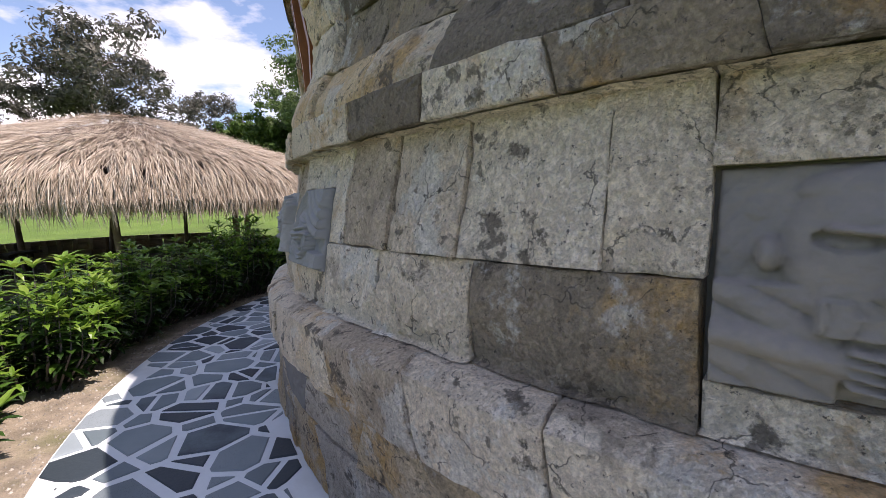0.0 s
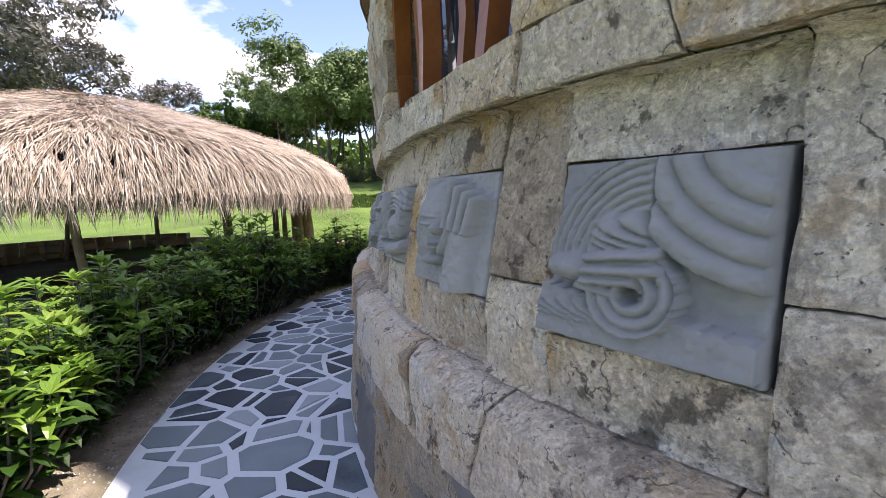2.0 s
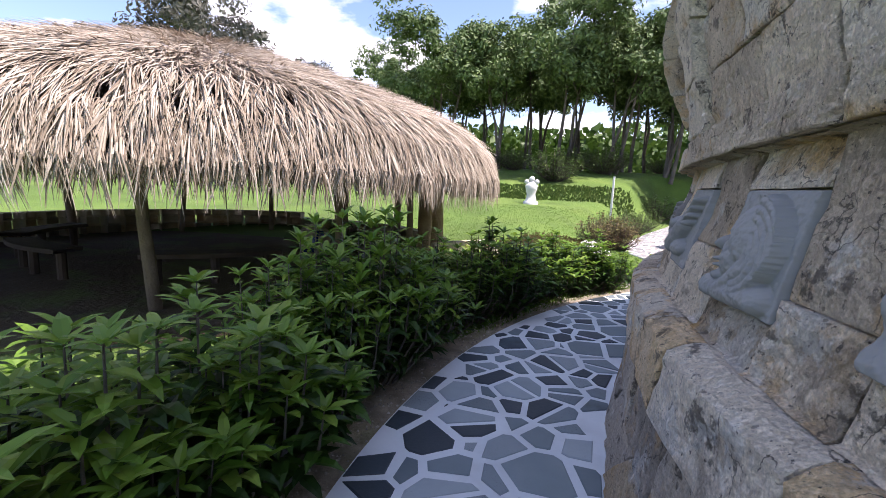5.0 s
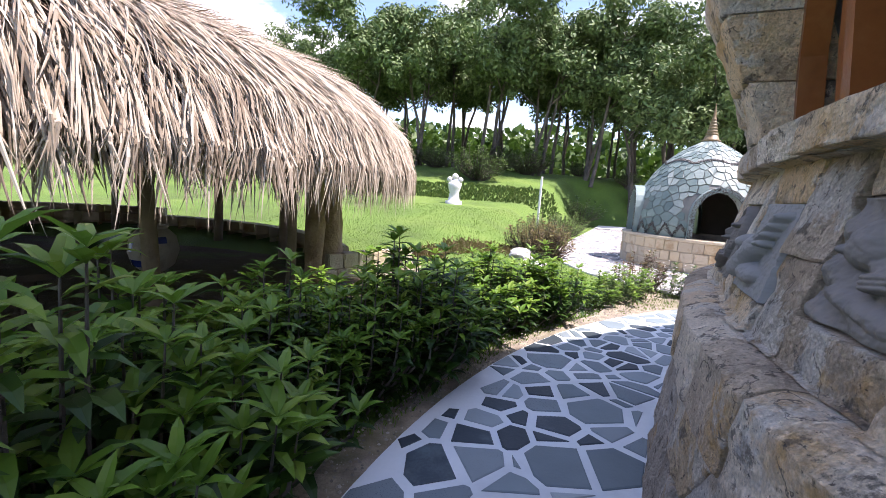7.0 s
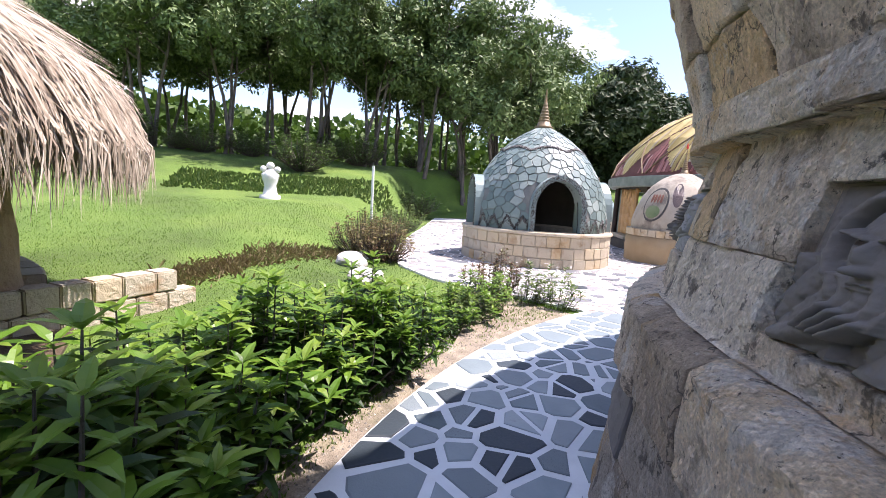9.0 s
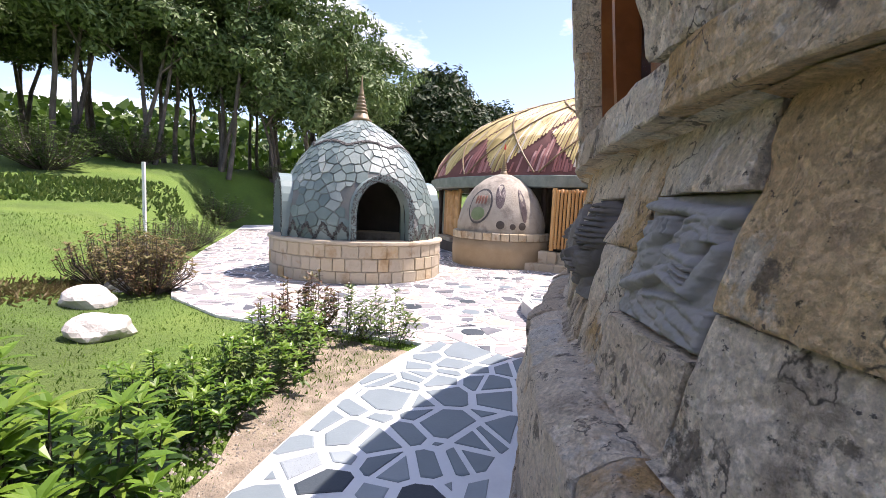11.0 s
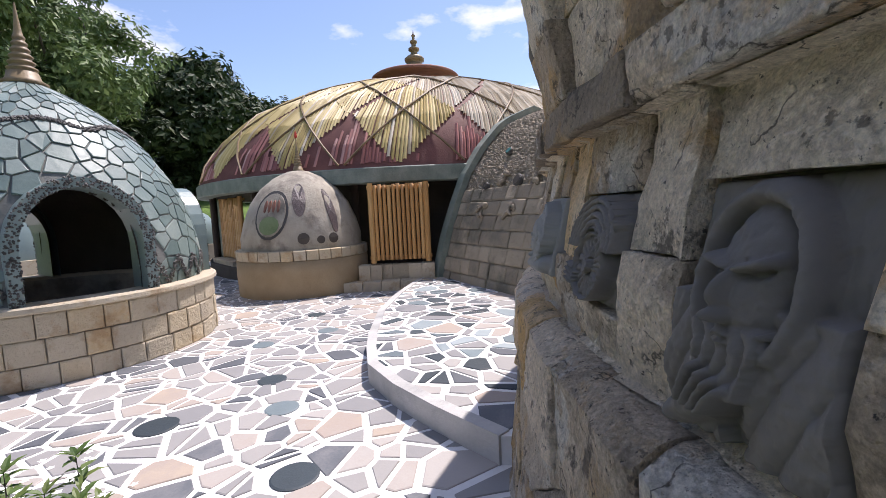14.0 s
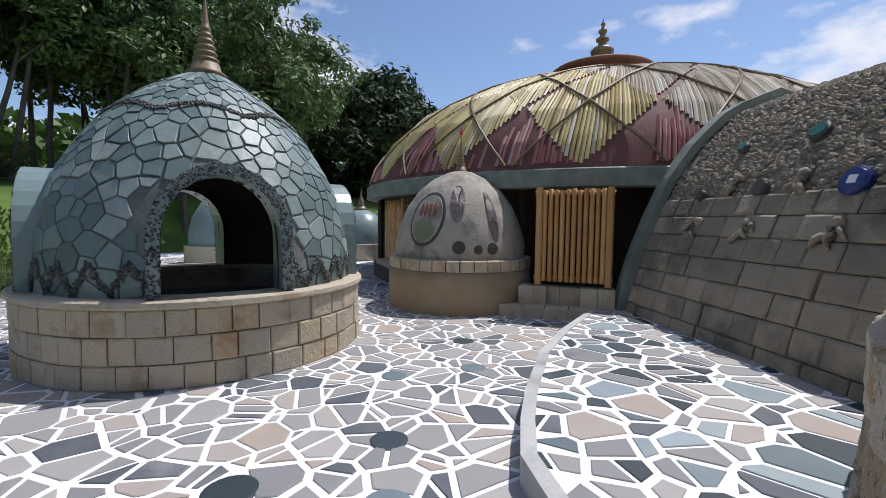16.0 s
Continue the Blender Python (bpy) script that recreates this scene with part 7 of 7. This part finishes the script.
HEDGE = [bush("hedge_bush", bush_mesh(30 + k, 1.0, 0.56, 58, 0.15, 34), "broad-leaved evergreen hedge bush beside the path, its young tips brightened to look sunlit", "hedge along the path", LEAF_HEDGE, LEAF_SUNLIT_SHOOT) for k in range(3)]
r3 = random.Random(17)
spots = []
a = 249.0
while a > 132.5:
    spots.append((a, 8.62 + r3.uniform(-0.08, 0.08), r3.uniform(0.86, 1.16)))
    if 148 < a < 172:
        spots.append((a - 2.2, 9.05 + r3.uniform(-0.1, 0.1), r3.uniform(0.7, 0.95)))
    a -= r3.uniform(4.0, 4.9)
for k, (a, r, s) in enumerate(spots):
    x, y, _ = on_tower(a, r, 0)
    if a > 198:
        s *= 0.9
    if a < 198:
        x, y, _ = on_tower(a, r - 0.22 - 0.10 * (a < 178), 0)
    tall = (1.02 - 0.12 * smoothstep(160, 147, a)) * r3.uniform(0.86, 1.12)
    tall *= 1.18 if 167 < a < 177 else 1.0
    m = pose(x, y, land(x, y) + 0.02, 0, 0, r3.uniform(0, 360)) @ Matrix.Diagonal((s, s, s * tall, 1))
    if k < 3:
        HEDGE[k].matrix_world = m
    else:
        ob = copy_thing(HEDGE[k % 3], m)
        ob.matrix_world = m

SHRUBS = [
    ((1.25, 14.3), 0.72, 0.33, LEAF_RED, LEAF_RED, "reddish-leaved shrub on the gravel border", 1),
    ((1.62, 13.95), 0.55, 0.32, LEAF_SHRUB, LEAF_SHRUB, "open shrub with small leaves and white flowers", 2),
    ((1.95, 13.62), 0.55, 0.30, LEAF_SHRUB, LEAF_SHRUB, "open shrub with small leaves and white flowers", 2),
    ((0.75, 13.55), 0.48, 0.38, LEAF_SHRUB, LEAF_SUNLIT_SHOOT, "low green shrub on the lawn edge", 3),
    ((0.20, 13.15), 0.42, 0.38, LEAF_SHRUB, LEAF_SUNLIT_SHOOT, "low green shrub on the lawn edge", 3),
    ((-0.30, 12.85), 0.5, 0.38, LEAF_HEDGE, LEAF_SUNLIT_SHOOT, "low green shrub on the lawn edge", 3),
    ((0.35, 17.5), 0.85, 0.5, LEAF_RED, LEAF_DRY, "reddish shrub on the bank beside the plaza", 4),
    ((0.05, 18.2), 0.95, 0.55, LEAF_DRY, LEAF_DRY, "dry shrub on the bank beside the plaza", 5),
    ((0.55, 19.6), 1.0, 0.6, LEAF_DRY, LEAF_SHRUB, "dry shrub on the bank beside the plaza", 5),
    ((1.25, 21.2), 1.0, 0.6, LEAF_DRY, LEAF_SHRUB, "dry shrub on the bank beside the plaza", 5),
    ((2.1, 23.0), 0.95, 0.65, LEAF_SHRUB, LEAF_SHRUB, "green shrub on the bank beside the plaza", 6),
    ((2.9, 25.0), 0.9, 0.7, LEAF_SHRUB, LEAF_SHRUB, "green shrub on the bank beside the plaza", 6),
]
for (x, y), h, w, lm, tm, label, seed in SHRUBS:
    w *= 1.35
    ob = bush("shrub", bush_mesh(100 + seed + int(x * 7), h, w, 16 if "open" in label else 38 if h < 0.8 else 80, 0.095, 30, 6), label, "shrubs beside the plaza", lm, tm)
    ob.matrix_world = pose(x, y, land(x, y) + 0.01)
    if "flowers" in label:
        fl = Geo()
        for _ in range(26):
            p = Vector((r3.uniform(-0.25, 0.25), r3.uniform(-0.25, 0.25), h * r3.uniform(0.55, 1.05)))
            for k in range(5):
                b = k * 1.257
                leaf(fl, p, Vector((math.cos(b), math.sin(b), 0.5)), Vector((0, 0, 1)), 0.02, 0.014, 0.1)
        put("blossom", fl, PETAL, ob, "small white flowers")["kind"] = "stuff"

# weeds in the far lawn bed, behind the statue
bed = Geo()
for _ in range(1700):
    x, y = r3.uniform(-5.5, 3.5), r3.uniform(26.5, 30.5)
    z = land(x, y)
    for k in range(3):
        leaf(bed, Vector((x, y, z)), Vector((r3.uniform(-0.6, 0.6), r3.uniform(-0.6, 0.6), 1)), Vector((0, 1, 0.2)), r3.uniform(0.08, 0.34) * (0.4 + 0.6 * abs(noise.noise(Vector((x, y, 0)))) * 2), 0.07, 0.3)
tagged(put("flower_bed", bed, LEAF_SHRUB), "overgrown bed of knee-high weeds on the slope", "flower bed", kind="stuff")

bank = Geo()
line = [Vector((x, y, 0)) for x, y in ((-3.3, 14.9), (-2.75, 15.55), (-2.2, 16.25), (-1.5, 17.15), (-0.7, 17.85), (0.05, 18.35))]
for _ in range(1300):
    k = r3.randrange(5)
    p = line[k].lerp(line[k + 1], r3.random()) + Vector((r3.gauss(0, 0.22), r3.gauss(0, 0.22), 0))
    p.z = land(p.x, p.y) - 0.01
    for _ in range(2):
        leaf(bank, p, Vector((r3.uniform(-0.8, 0.8), r3.uniform(-0.8, 0.8), r3.uniform(0.3, 1))), Vector((0, 1, 0.2)), r3.uniform(0.05, 0.17), 0.03, 0.3)
tagged(put("grass_bank", bank, LEAF_DRY), "strip of dry brown weeds along a step in the lawn", "weeds", kind="stuff")

tufts = Geo()


def blades(n, x0, x1, y0, y1, hmin, hmax, ok):
    for _ in range(n):
        x, y = r3.uniform(x0, x1), r3.uniform(y0, y1)
        if not ok(x, y):
            continue
        z = land(x, y) - 0.01
        h, b = r3.uniform(hmin, hmax), r3.uniform(0, 6.28)
        dx, dy = 0.006 * math.cos(b), 0.006 * math.sin(b)
        lx, ly = r3.uniform(-0.5, 0.5) * h, r3.uniform(-0.5, 0.5) * h
        tufts.add([(x - dx, y - dy, z), (x + dx, y + dy, z), (x + lx * 0.4 + dx * 0.6, y + ly * 0.4 + dy * 0.6, z + h * 0.65), (x + lx, y + ly, z + h)], [(0, 1, 2), (0, 2, 3)])


def lawn_ok(x, y):
    return from_tower(x, y) > 8.5 and not in_poly(x, y, PLAZA) and math.hypot(x - HUT[0], y - HUT[1]) > 4.8


blades(52000, -6.5, 1.2, 0.5, 18.0, 0.02, 0.05, lawn_ok)
blades(9000, -7.0, 1.5, 18.0, 24.0, 0.03, 0.06, lawn_ok)
blades(60000, -3.2, 2.2, 9.0, 14.6, 0.02, 0.075, lambda x, y: 7.85 < from_tower(x, y) < 9.5 and not in_poly(x, y, PLAZA) and r3.random() < 0.8)
tagged(put("grass", tufts, BLADES), "short green grass blades on the lawn", "grass", kind="stuff")

peb = Geo()
for _ in range(5200):
    a, r = r3.uniform(122, 250), r3.uniform(7.78, 8.35)
    x, y, _ = on_tower(a, r, 0)
    q = r3.uniform(0.006, 0.018)
    peb.add([(x + q * math.cos(b) * r3.uniform(0.7, 1.2), y + q * math.sin(b) * r3.uniform(0.7, 1.2), -0.016) for b in (0.2, 1.5, 2.7, 3.9, 5.2)] + [(x, y, -0.012 + q * 0.7)], [(i, (i + 1) % 5, 5) for i in range(5)])
tagged(put("gravel_stones", peb, PEBBLE), "loose gravel beside the path", "gravel", kind="stuff")


# ---- trees ----
def tree_mesh(seed, height, spread, bare, clumps, per, leaf_size, stems=1, flat=0.75, upright=False):
    """Trunk with forking limbs, and a crown of many small leaf sprays in clumps with gaps between."""
    r = random.Random(seed)
    wood, crown = Geo(), Geo()
    tips = []
    for s in range(stems):
        lean = Vector((r.uniform(-0.12, 0.12), r.uniform(-0.12, 0.12), 0)) * height * (1.6 if stems > 1 else 0.6)
        foot = Vector((r.uniform(-0.5, 0.5), r.uniform(-0.5, 0.5), -0.3)) if stems > 1 else Vector((0, 0, -0.3))
        top = foot + lean + Vector((0, 0, height * 0.86))
        thick = height * 0.016 * (1.25 if stems == 1 else 0.8)
        pts = [foot.lerp(top, k / 5) + Vector((r.uniform(-0.12, 0.12), r.uniform(-0.12, 0.12), 0)) * (k > 0) for k in range(6)]
        wood.tube(pts, [thick * (1 - 0.16 * k) for k in range(6)], 7, False)
        for k in range(max(4, 12 // stems)):
            t = bare + (0.95 - bare) * (k + r.random()) / max(4, 12 // stems)
            p = foot.lerp(top, t)
            b = r.uniform(0, 6.28)
            reach = spread * (1 - 0.55 * (t - bare)) * r.uniform(0.5, 1.0)
            end = p + Vector((math.cos(b) * reach, math.sin(b) * reach, reach * (0.5 if not upright else 0.15)))
            mid = p.lerp(end, 0.5) + Vector((0, 0, 0.12 * reach))
            wood.tube([p, mid, end], [thick * 0.42, thick * 0.28, thick * 0.1], 5, False)
            tips += [mid, end, end + Vector((r.uniform(-1, 1), r.uniform(-1, 1), r.uniform(-0.2, 0.7))) * spread * 0.2]
    for k in range(clumps):
        c = r.choice(tips) + Vector((r.gauss(0, 1), r.gauss(0, 1), r.gauss(0, 0.6))) * spread * 0.16
        c.z = min(max(c.z, height * bare * 0.95), height)
        size = spread * r.uniform(0.12, 0.24)
        for _ in range(per):
            d = Vector((r.gauss(0, 1), r.gauss(0, 1), r.gauss(0, 1))).normalized()
            p = c + Vector((d.x, d.y, d.z * flat)) * size * r.random() ** 0.4
            face = (d + Vector((r.uniform(-0.7, 0.7), r.uniform(-0.7, 0.7), r.uniform(0.0, 0.9)))).normalized()
            s = face.cross(Vector((0.3, 0.5, 0.8))).normalized()
            u = face.cross(s)
            q = leaf_size * r.uniform(0.6, 1.3)
            b = r.uniform(0, 6.28)
            e1, e2 = s * math.cos(b) + u * math.sin(b), u * math.cos(b) - s * math.sin(b)
            crown.add([p - e1 * q, p - e1 * q * 0.1 + e2 * q * 0.42 + face * q * 0.1, p + e1 * q, p + e1 * q * 0.1 - e2 * q * 0.42 + face * q * 0.1], [(0, 1, 2, 3)])
    return wood, crown


def tree(geos, leaf_mat, label, group):
    ob = thing("tree", label, "tree", group)
    put("trunk", geos[0], BARK, ob, smooth=True)
    put("crown", geos[1], leaf_mat, ob)
    return ob


def plant(ob, x, y, turn=0.0, s=1.0, z=None):
    m = pose(x, y, (land(x, y) if z is None else z), 0, 0, turn) @ Matrix.Diagonal((s, s, s, 1))
    if ob.get("used"):
        ob = copy_thing(ob, m)
    ob["used"] = 1
    ob.matrix_world = m


WOOD = [tree(tree_mesh(200 + k, (10.8, 11.5, 10.0, 11.0)[k], (4.2, 4.8, 3.8, 4.6)[k], 0.50, 170, 90, 0.17, stems=(2, 3, 2, 3)[k]), LEAF_TREE, "tall dark-leaved tree with slim bare stems on the slope", "wood on the slope") for k in range(4)]
r4 = random.Random(77)
for k, (x, y, s) in enumerate([(-11, 42, 1.0), (-8.5, 38, 0.95), (-6.0, 43, 1.1), (-4.2, 36.5, 0.95), (-2.2, 41, 1.1), (0.0, 37.5, 1.05), (1.8, 42, 1.15), (3.2, 36, 1.0), (5.0, 40, 1.12), (6.6, 35.5, 1.0), (8.0, 39.5, 1.1),
                               (9.6, 35.0, 0.98), (11.2, 39.5, 1.05), (12.8, 36.5, 0.92), (-14, 46, 1.0), (14.5, 40.5, 0.95), (13.6, 33.6, 1.05), (16.0, 36.0, 1.1), (7.4, 45, 1.2), (-1.0, 47, 1.15), (12.0, 46, 1.1), (-9.0, 48, 1.1)]):
    plant(WOOD[k % 4], x, y, r4.uniform(0, 360), s * 0.95)
under = bush("undergrowth", bush_mesh(160, 1.9, 1.5, 90, 0.22, 26, 5), "dark undergrowth bush below the trees", "undergrowth below the trees", LEAF_TREE, LEAF_TREE)
for k in range(15):
    x = -13 + 30 * k / 15 + r4.uniform(-0.6, 0.6)
    y = r4.uniform(32.0, 37.5)
    if in_poly(x, y, PLAZA):
        continue
    s = r4.uniform(0.5, 1.15)
    m = pose(x, y, land(x, y), 0, 0, r4.uniform(0, 360)) @ Matrix.Diagonal((s * 1.2, s * 1.2, s, 1))
    if k:
        copy_thing(under, m).matrix_world = m
    else:
        under.matrix_world = m
bright = tree(tree_mesh(301, 8.0, 3.4, 0.22, 80, 90, 0.2), LEAF_BRIGHT, "bright green bushy tree beyond the lawn", "trees beyond the lawn")
for x, y, s in ((-17.5, 45, 1.05), (-21.0, 48, 1.0), (-14.8, 50, 1.1), (-24.5, 50, 0.85)):
    plant(bright, x, y, r4.uniform(0, 360), s)
grey = tree(tree_mesh(302, 12.0, 5.0, 0.35, 90, 75, 0.2, stems=2), LEAF_GREY, "tall thin-leaved greyish tree behind the shelter", "trees beyond the lawn")
for x, y, s in ((-29.5, 40, 1.2), (-33.0, 43, 1.1), (-27.0, 50, 0.9), (-41, 38, 0.85)):
    plant(grey, x, y, r4.uniform(0, 360), s)
cypress = tree(tree_mesh(303, 10.6, 4.0, 0.06, 260, 110, 0.2, flat=1.0, upright=True), LEAF_CONIFER, "dense dark cypress behind the hall", "conifers behind the hall")
for x, y, s in ((23.0, 37.5, 1.3), (25.5, 39.0, 1.15), (28.5, 40.5, 1.3), (20.0, 41.5, 0.8), (32.0, 40.0, 1.2)):
    plant(cypress, x, y, r4.uniform(0, 360), s, 0.8)
far = Geo()
for _ in range(30000):
    b = r4.uniform(-1.1, 0.75)
    d = r4.uniform(50, 85)
    x, y = d * math.sin(b), 6 + d * math.cos(b)
    z = land(x, y) + (5.0 + 3.0 * noise.noise(Vector((x * 0.06, y * 0.06, 0)))) * r4.random()
    q = r4.uniform(0.3, 0.7)
    e1 = Vector((r4.uniform(-1, 1), r4.uniform(-1, 1), r4.uniform(-1, 1))).normalized() * q
    e2 = e1.cross(Vector((r4.uniform(-1, 1), 1, r4.uniform(-1, 1)))).normalized() * q * 0.6
    p = Vector((x, y, z))
    far.add([p - e1, p + e2, p + e1, p - e2], [(0, 1, 2, 3)])
tagged(put("far_wood", far, LEAF_BRIGHT), "low scrub and woods on the far slope", "woods", kind="stuff")

# ---- paving stones ----
def ring_ok(x, y):
    r = from_tower(x, y)
    a = math.degrees(math.atan2(y - TOWER[1], x - TOWER[0])) % 360
    return 6.42 < r < 7.74 and 109 < a < 251


def clamp_ring(poly, lo, hi):
    out = []
    for p in poly:
        v = p - np.array(TOWER)
        r = np.linalg.norm(v)
        out.append(np.array(TOWER) + v * min(max(r, lo), hi) / r)
    return out


seeds = dart(560, (-3.4, -2.2), (3.0, 14.0), 0.215, ring_ok, 80000, 9)
ghosts = []
for x, y in seeds:
    v = np.array((x, y)) - np.array(TOWER)
    r = np.linalg.norm(v)
    if r < 6.65:
        ghosts.append(tuple(np.array(TOWER) + v * (2 * 6.40 - r) / r))
    if r > 7.5:
        ghosts.append(tuple(np.array(TOWER) + v * (2 * 7.75 - r) / r))
polys = cells(seeds + ghosts, 0.050, 9, 0.75)[:len(seeds)]
rest = Geo()
for poly in split([clamp_ring(q, 6.42, 7.75) for q in polys if q is not None], 0.4, 0.04, 9, 0.05):
    x, y = sum(poly) / len(poly)
    g = Geo()
    slab_piece(g, poly, -0.01, 0.006 + 0.003 * rng.random())
    a = math.degrees(math.atan2(y - TOWER[1], x - TOWER[0])) % 360
    if 125 < a < 228:
        put("flagstone", g, GRANITE if rng.random() < 0.27 else PATH_STONE, path_slab)
    else:
        rest.add(g.v, g.f)
if rest.v:
    put("flagstones_rest", rest, PATH_STONE, path_slab)["kind"] = "stuff"


def plaza_ok(x, y):
    if not in_poly(x, y, PLAZA) or poly_distance(x, y, PLAZA) < 0.06:
        return False
    if from_tower(x, y) < 6.42 or math.hypot(x - KIOSK[0], y - KIOSK[1]) < 1.72 or in_poly(x, y, TERRACE):
        return False
    if math.hypot(x - HALL[0], y - HALL[1]) < 7.0 or poly_distance(x, y, TERRACE) < 0.12:
        return False
    return x < 11 and y < 30


discs = [(3.6, 13.9, 0.13), (4.9, 15.3, 0.12), (3.1, 14.6, 0.15), (5.6, 14.9, 0.13), (2.9, 13.2, 0.14), (4.05, 14.4, 0.13), (6.3, 15.6, 0.13)]
seeds = dart(3200, (0.5, 11.8), (11, 30), 0.178, lambda x, y: plaza_ok(x, y) and all(math.hypot(x - a, y - b) > r + 0.06 for a, b, r in discs), 60000, 12)
polys = cells(seeds + [d[:2] for d in discs], 0.041, 12, 0.85)[:len(seeds)]
rest = Geo()
for n, q in enumerate(polys):
    if q is not None:
        inside = []
        for p in q:
            for _ in range(14):
                if in_poly(p[0], p[1], PLAZA):
                    break
                p = np.array(seeds[n]) + (np.array(p) - np.array(seeds[n])) * 0.82
            inside.append(np.array(p))
        polys[n] = inside
polys = split(polys, 0.55, 0.036, 12, 0.022)
near = sorted(range(len(polys)), key=lambda i: np.linalg.norm(sum(polys[i]) / len(polys[i]) - np.array((3.6, 13.6))))
rank = {i: k for k, i in enumerate(near)}
for k, poly in enumerate(polys):
    g = Geo()
    slab_piece(g, poly, -0.01, 0.006 + 0.003 * rng.random(), 0.008)
    if rank[k] < 285:
        put("flagstone", g, PLAZA_STONE, plaza_slab)
    else:
        rest.add(g.v, g.f)
put("flagstones_rest", rest, PLAZA_STONE_FAR, plaza_slab)["kind"] = "stuff"
for x, y, r in discs:
    g = Geo()
    slab_piece(g, [np.array((x + r * math.cos(2 * math.pi * k / 20), y + r * math.sin(2 * math.pi * k / 20))) for k in range(20)], -0.01, 0.010)
    put("round_flagstone", g, PATH_STONE, plaza_slab)

seeds = dart(420, (3.2, 11.5), (9.5, 15.2), 0.21, lambda x, y: in_poly(x, y, TERRACE) and poly_distance(x, y, TERRACE) > 0.09 and from_tower(x, y) > 6.42, 40000, 15)
kept = []
for seed_pt, poly in zip(seeds, cells(seeds, 0.044, 15, 0.7)):
    if poly is None:
        continue
    c = np.array(seed_pt)
    fixed = []
    for q in poly:
        for _ in range(12):
            if in_poly(q[0], q[1], TERRACE) and poly_distance(q[0], q[1], TERRACE) > 0.03:
                break
            q = c + (q - c) * 0.85
        fixed.append(q)
    kept.append(fixed)
for poly in split(kept, 0.5, 0.03, 15, 0.03)[:300]:
    g = Geo()
    slab_piece(g, poly, 0.17, 0.181 + 0.003 * rng.random(), 0.008)
    put("flagstone", g, PLAZA_STONE if rng.random() < 0.7 else PATH_STONE, terrace)
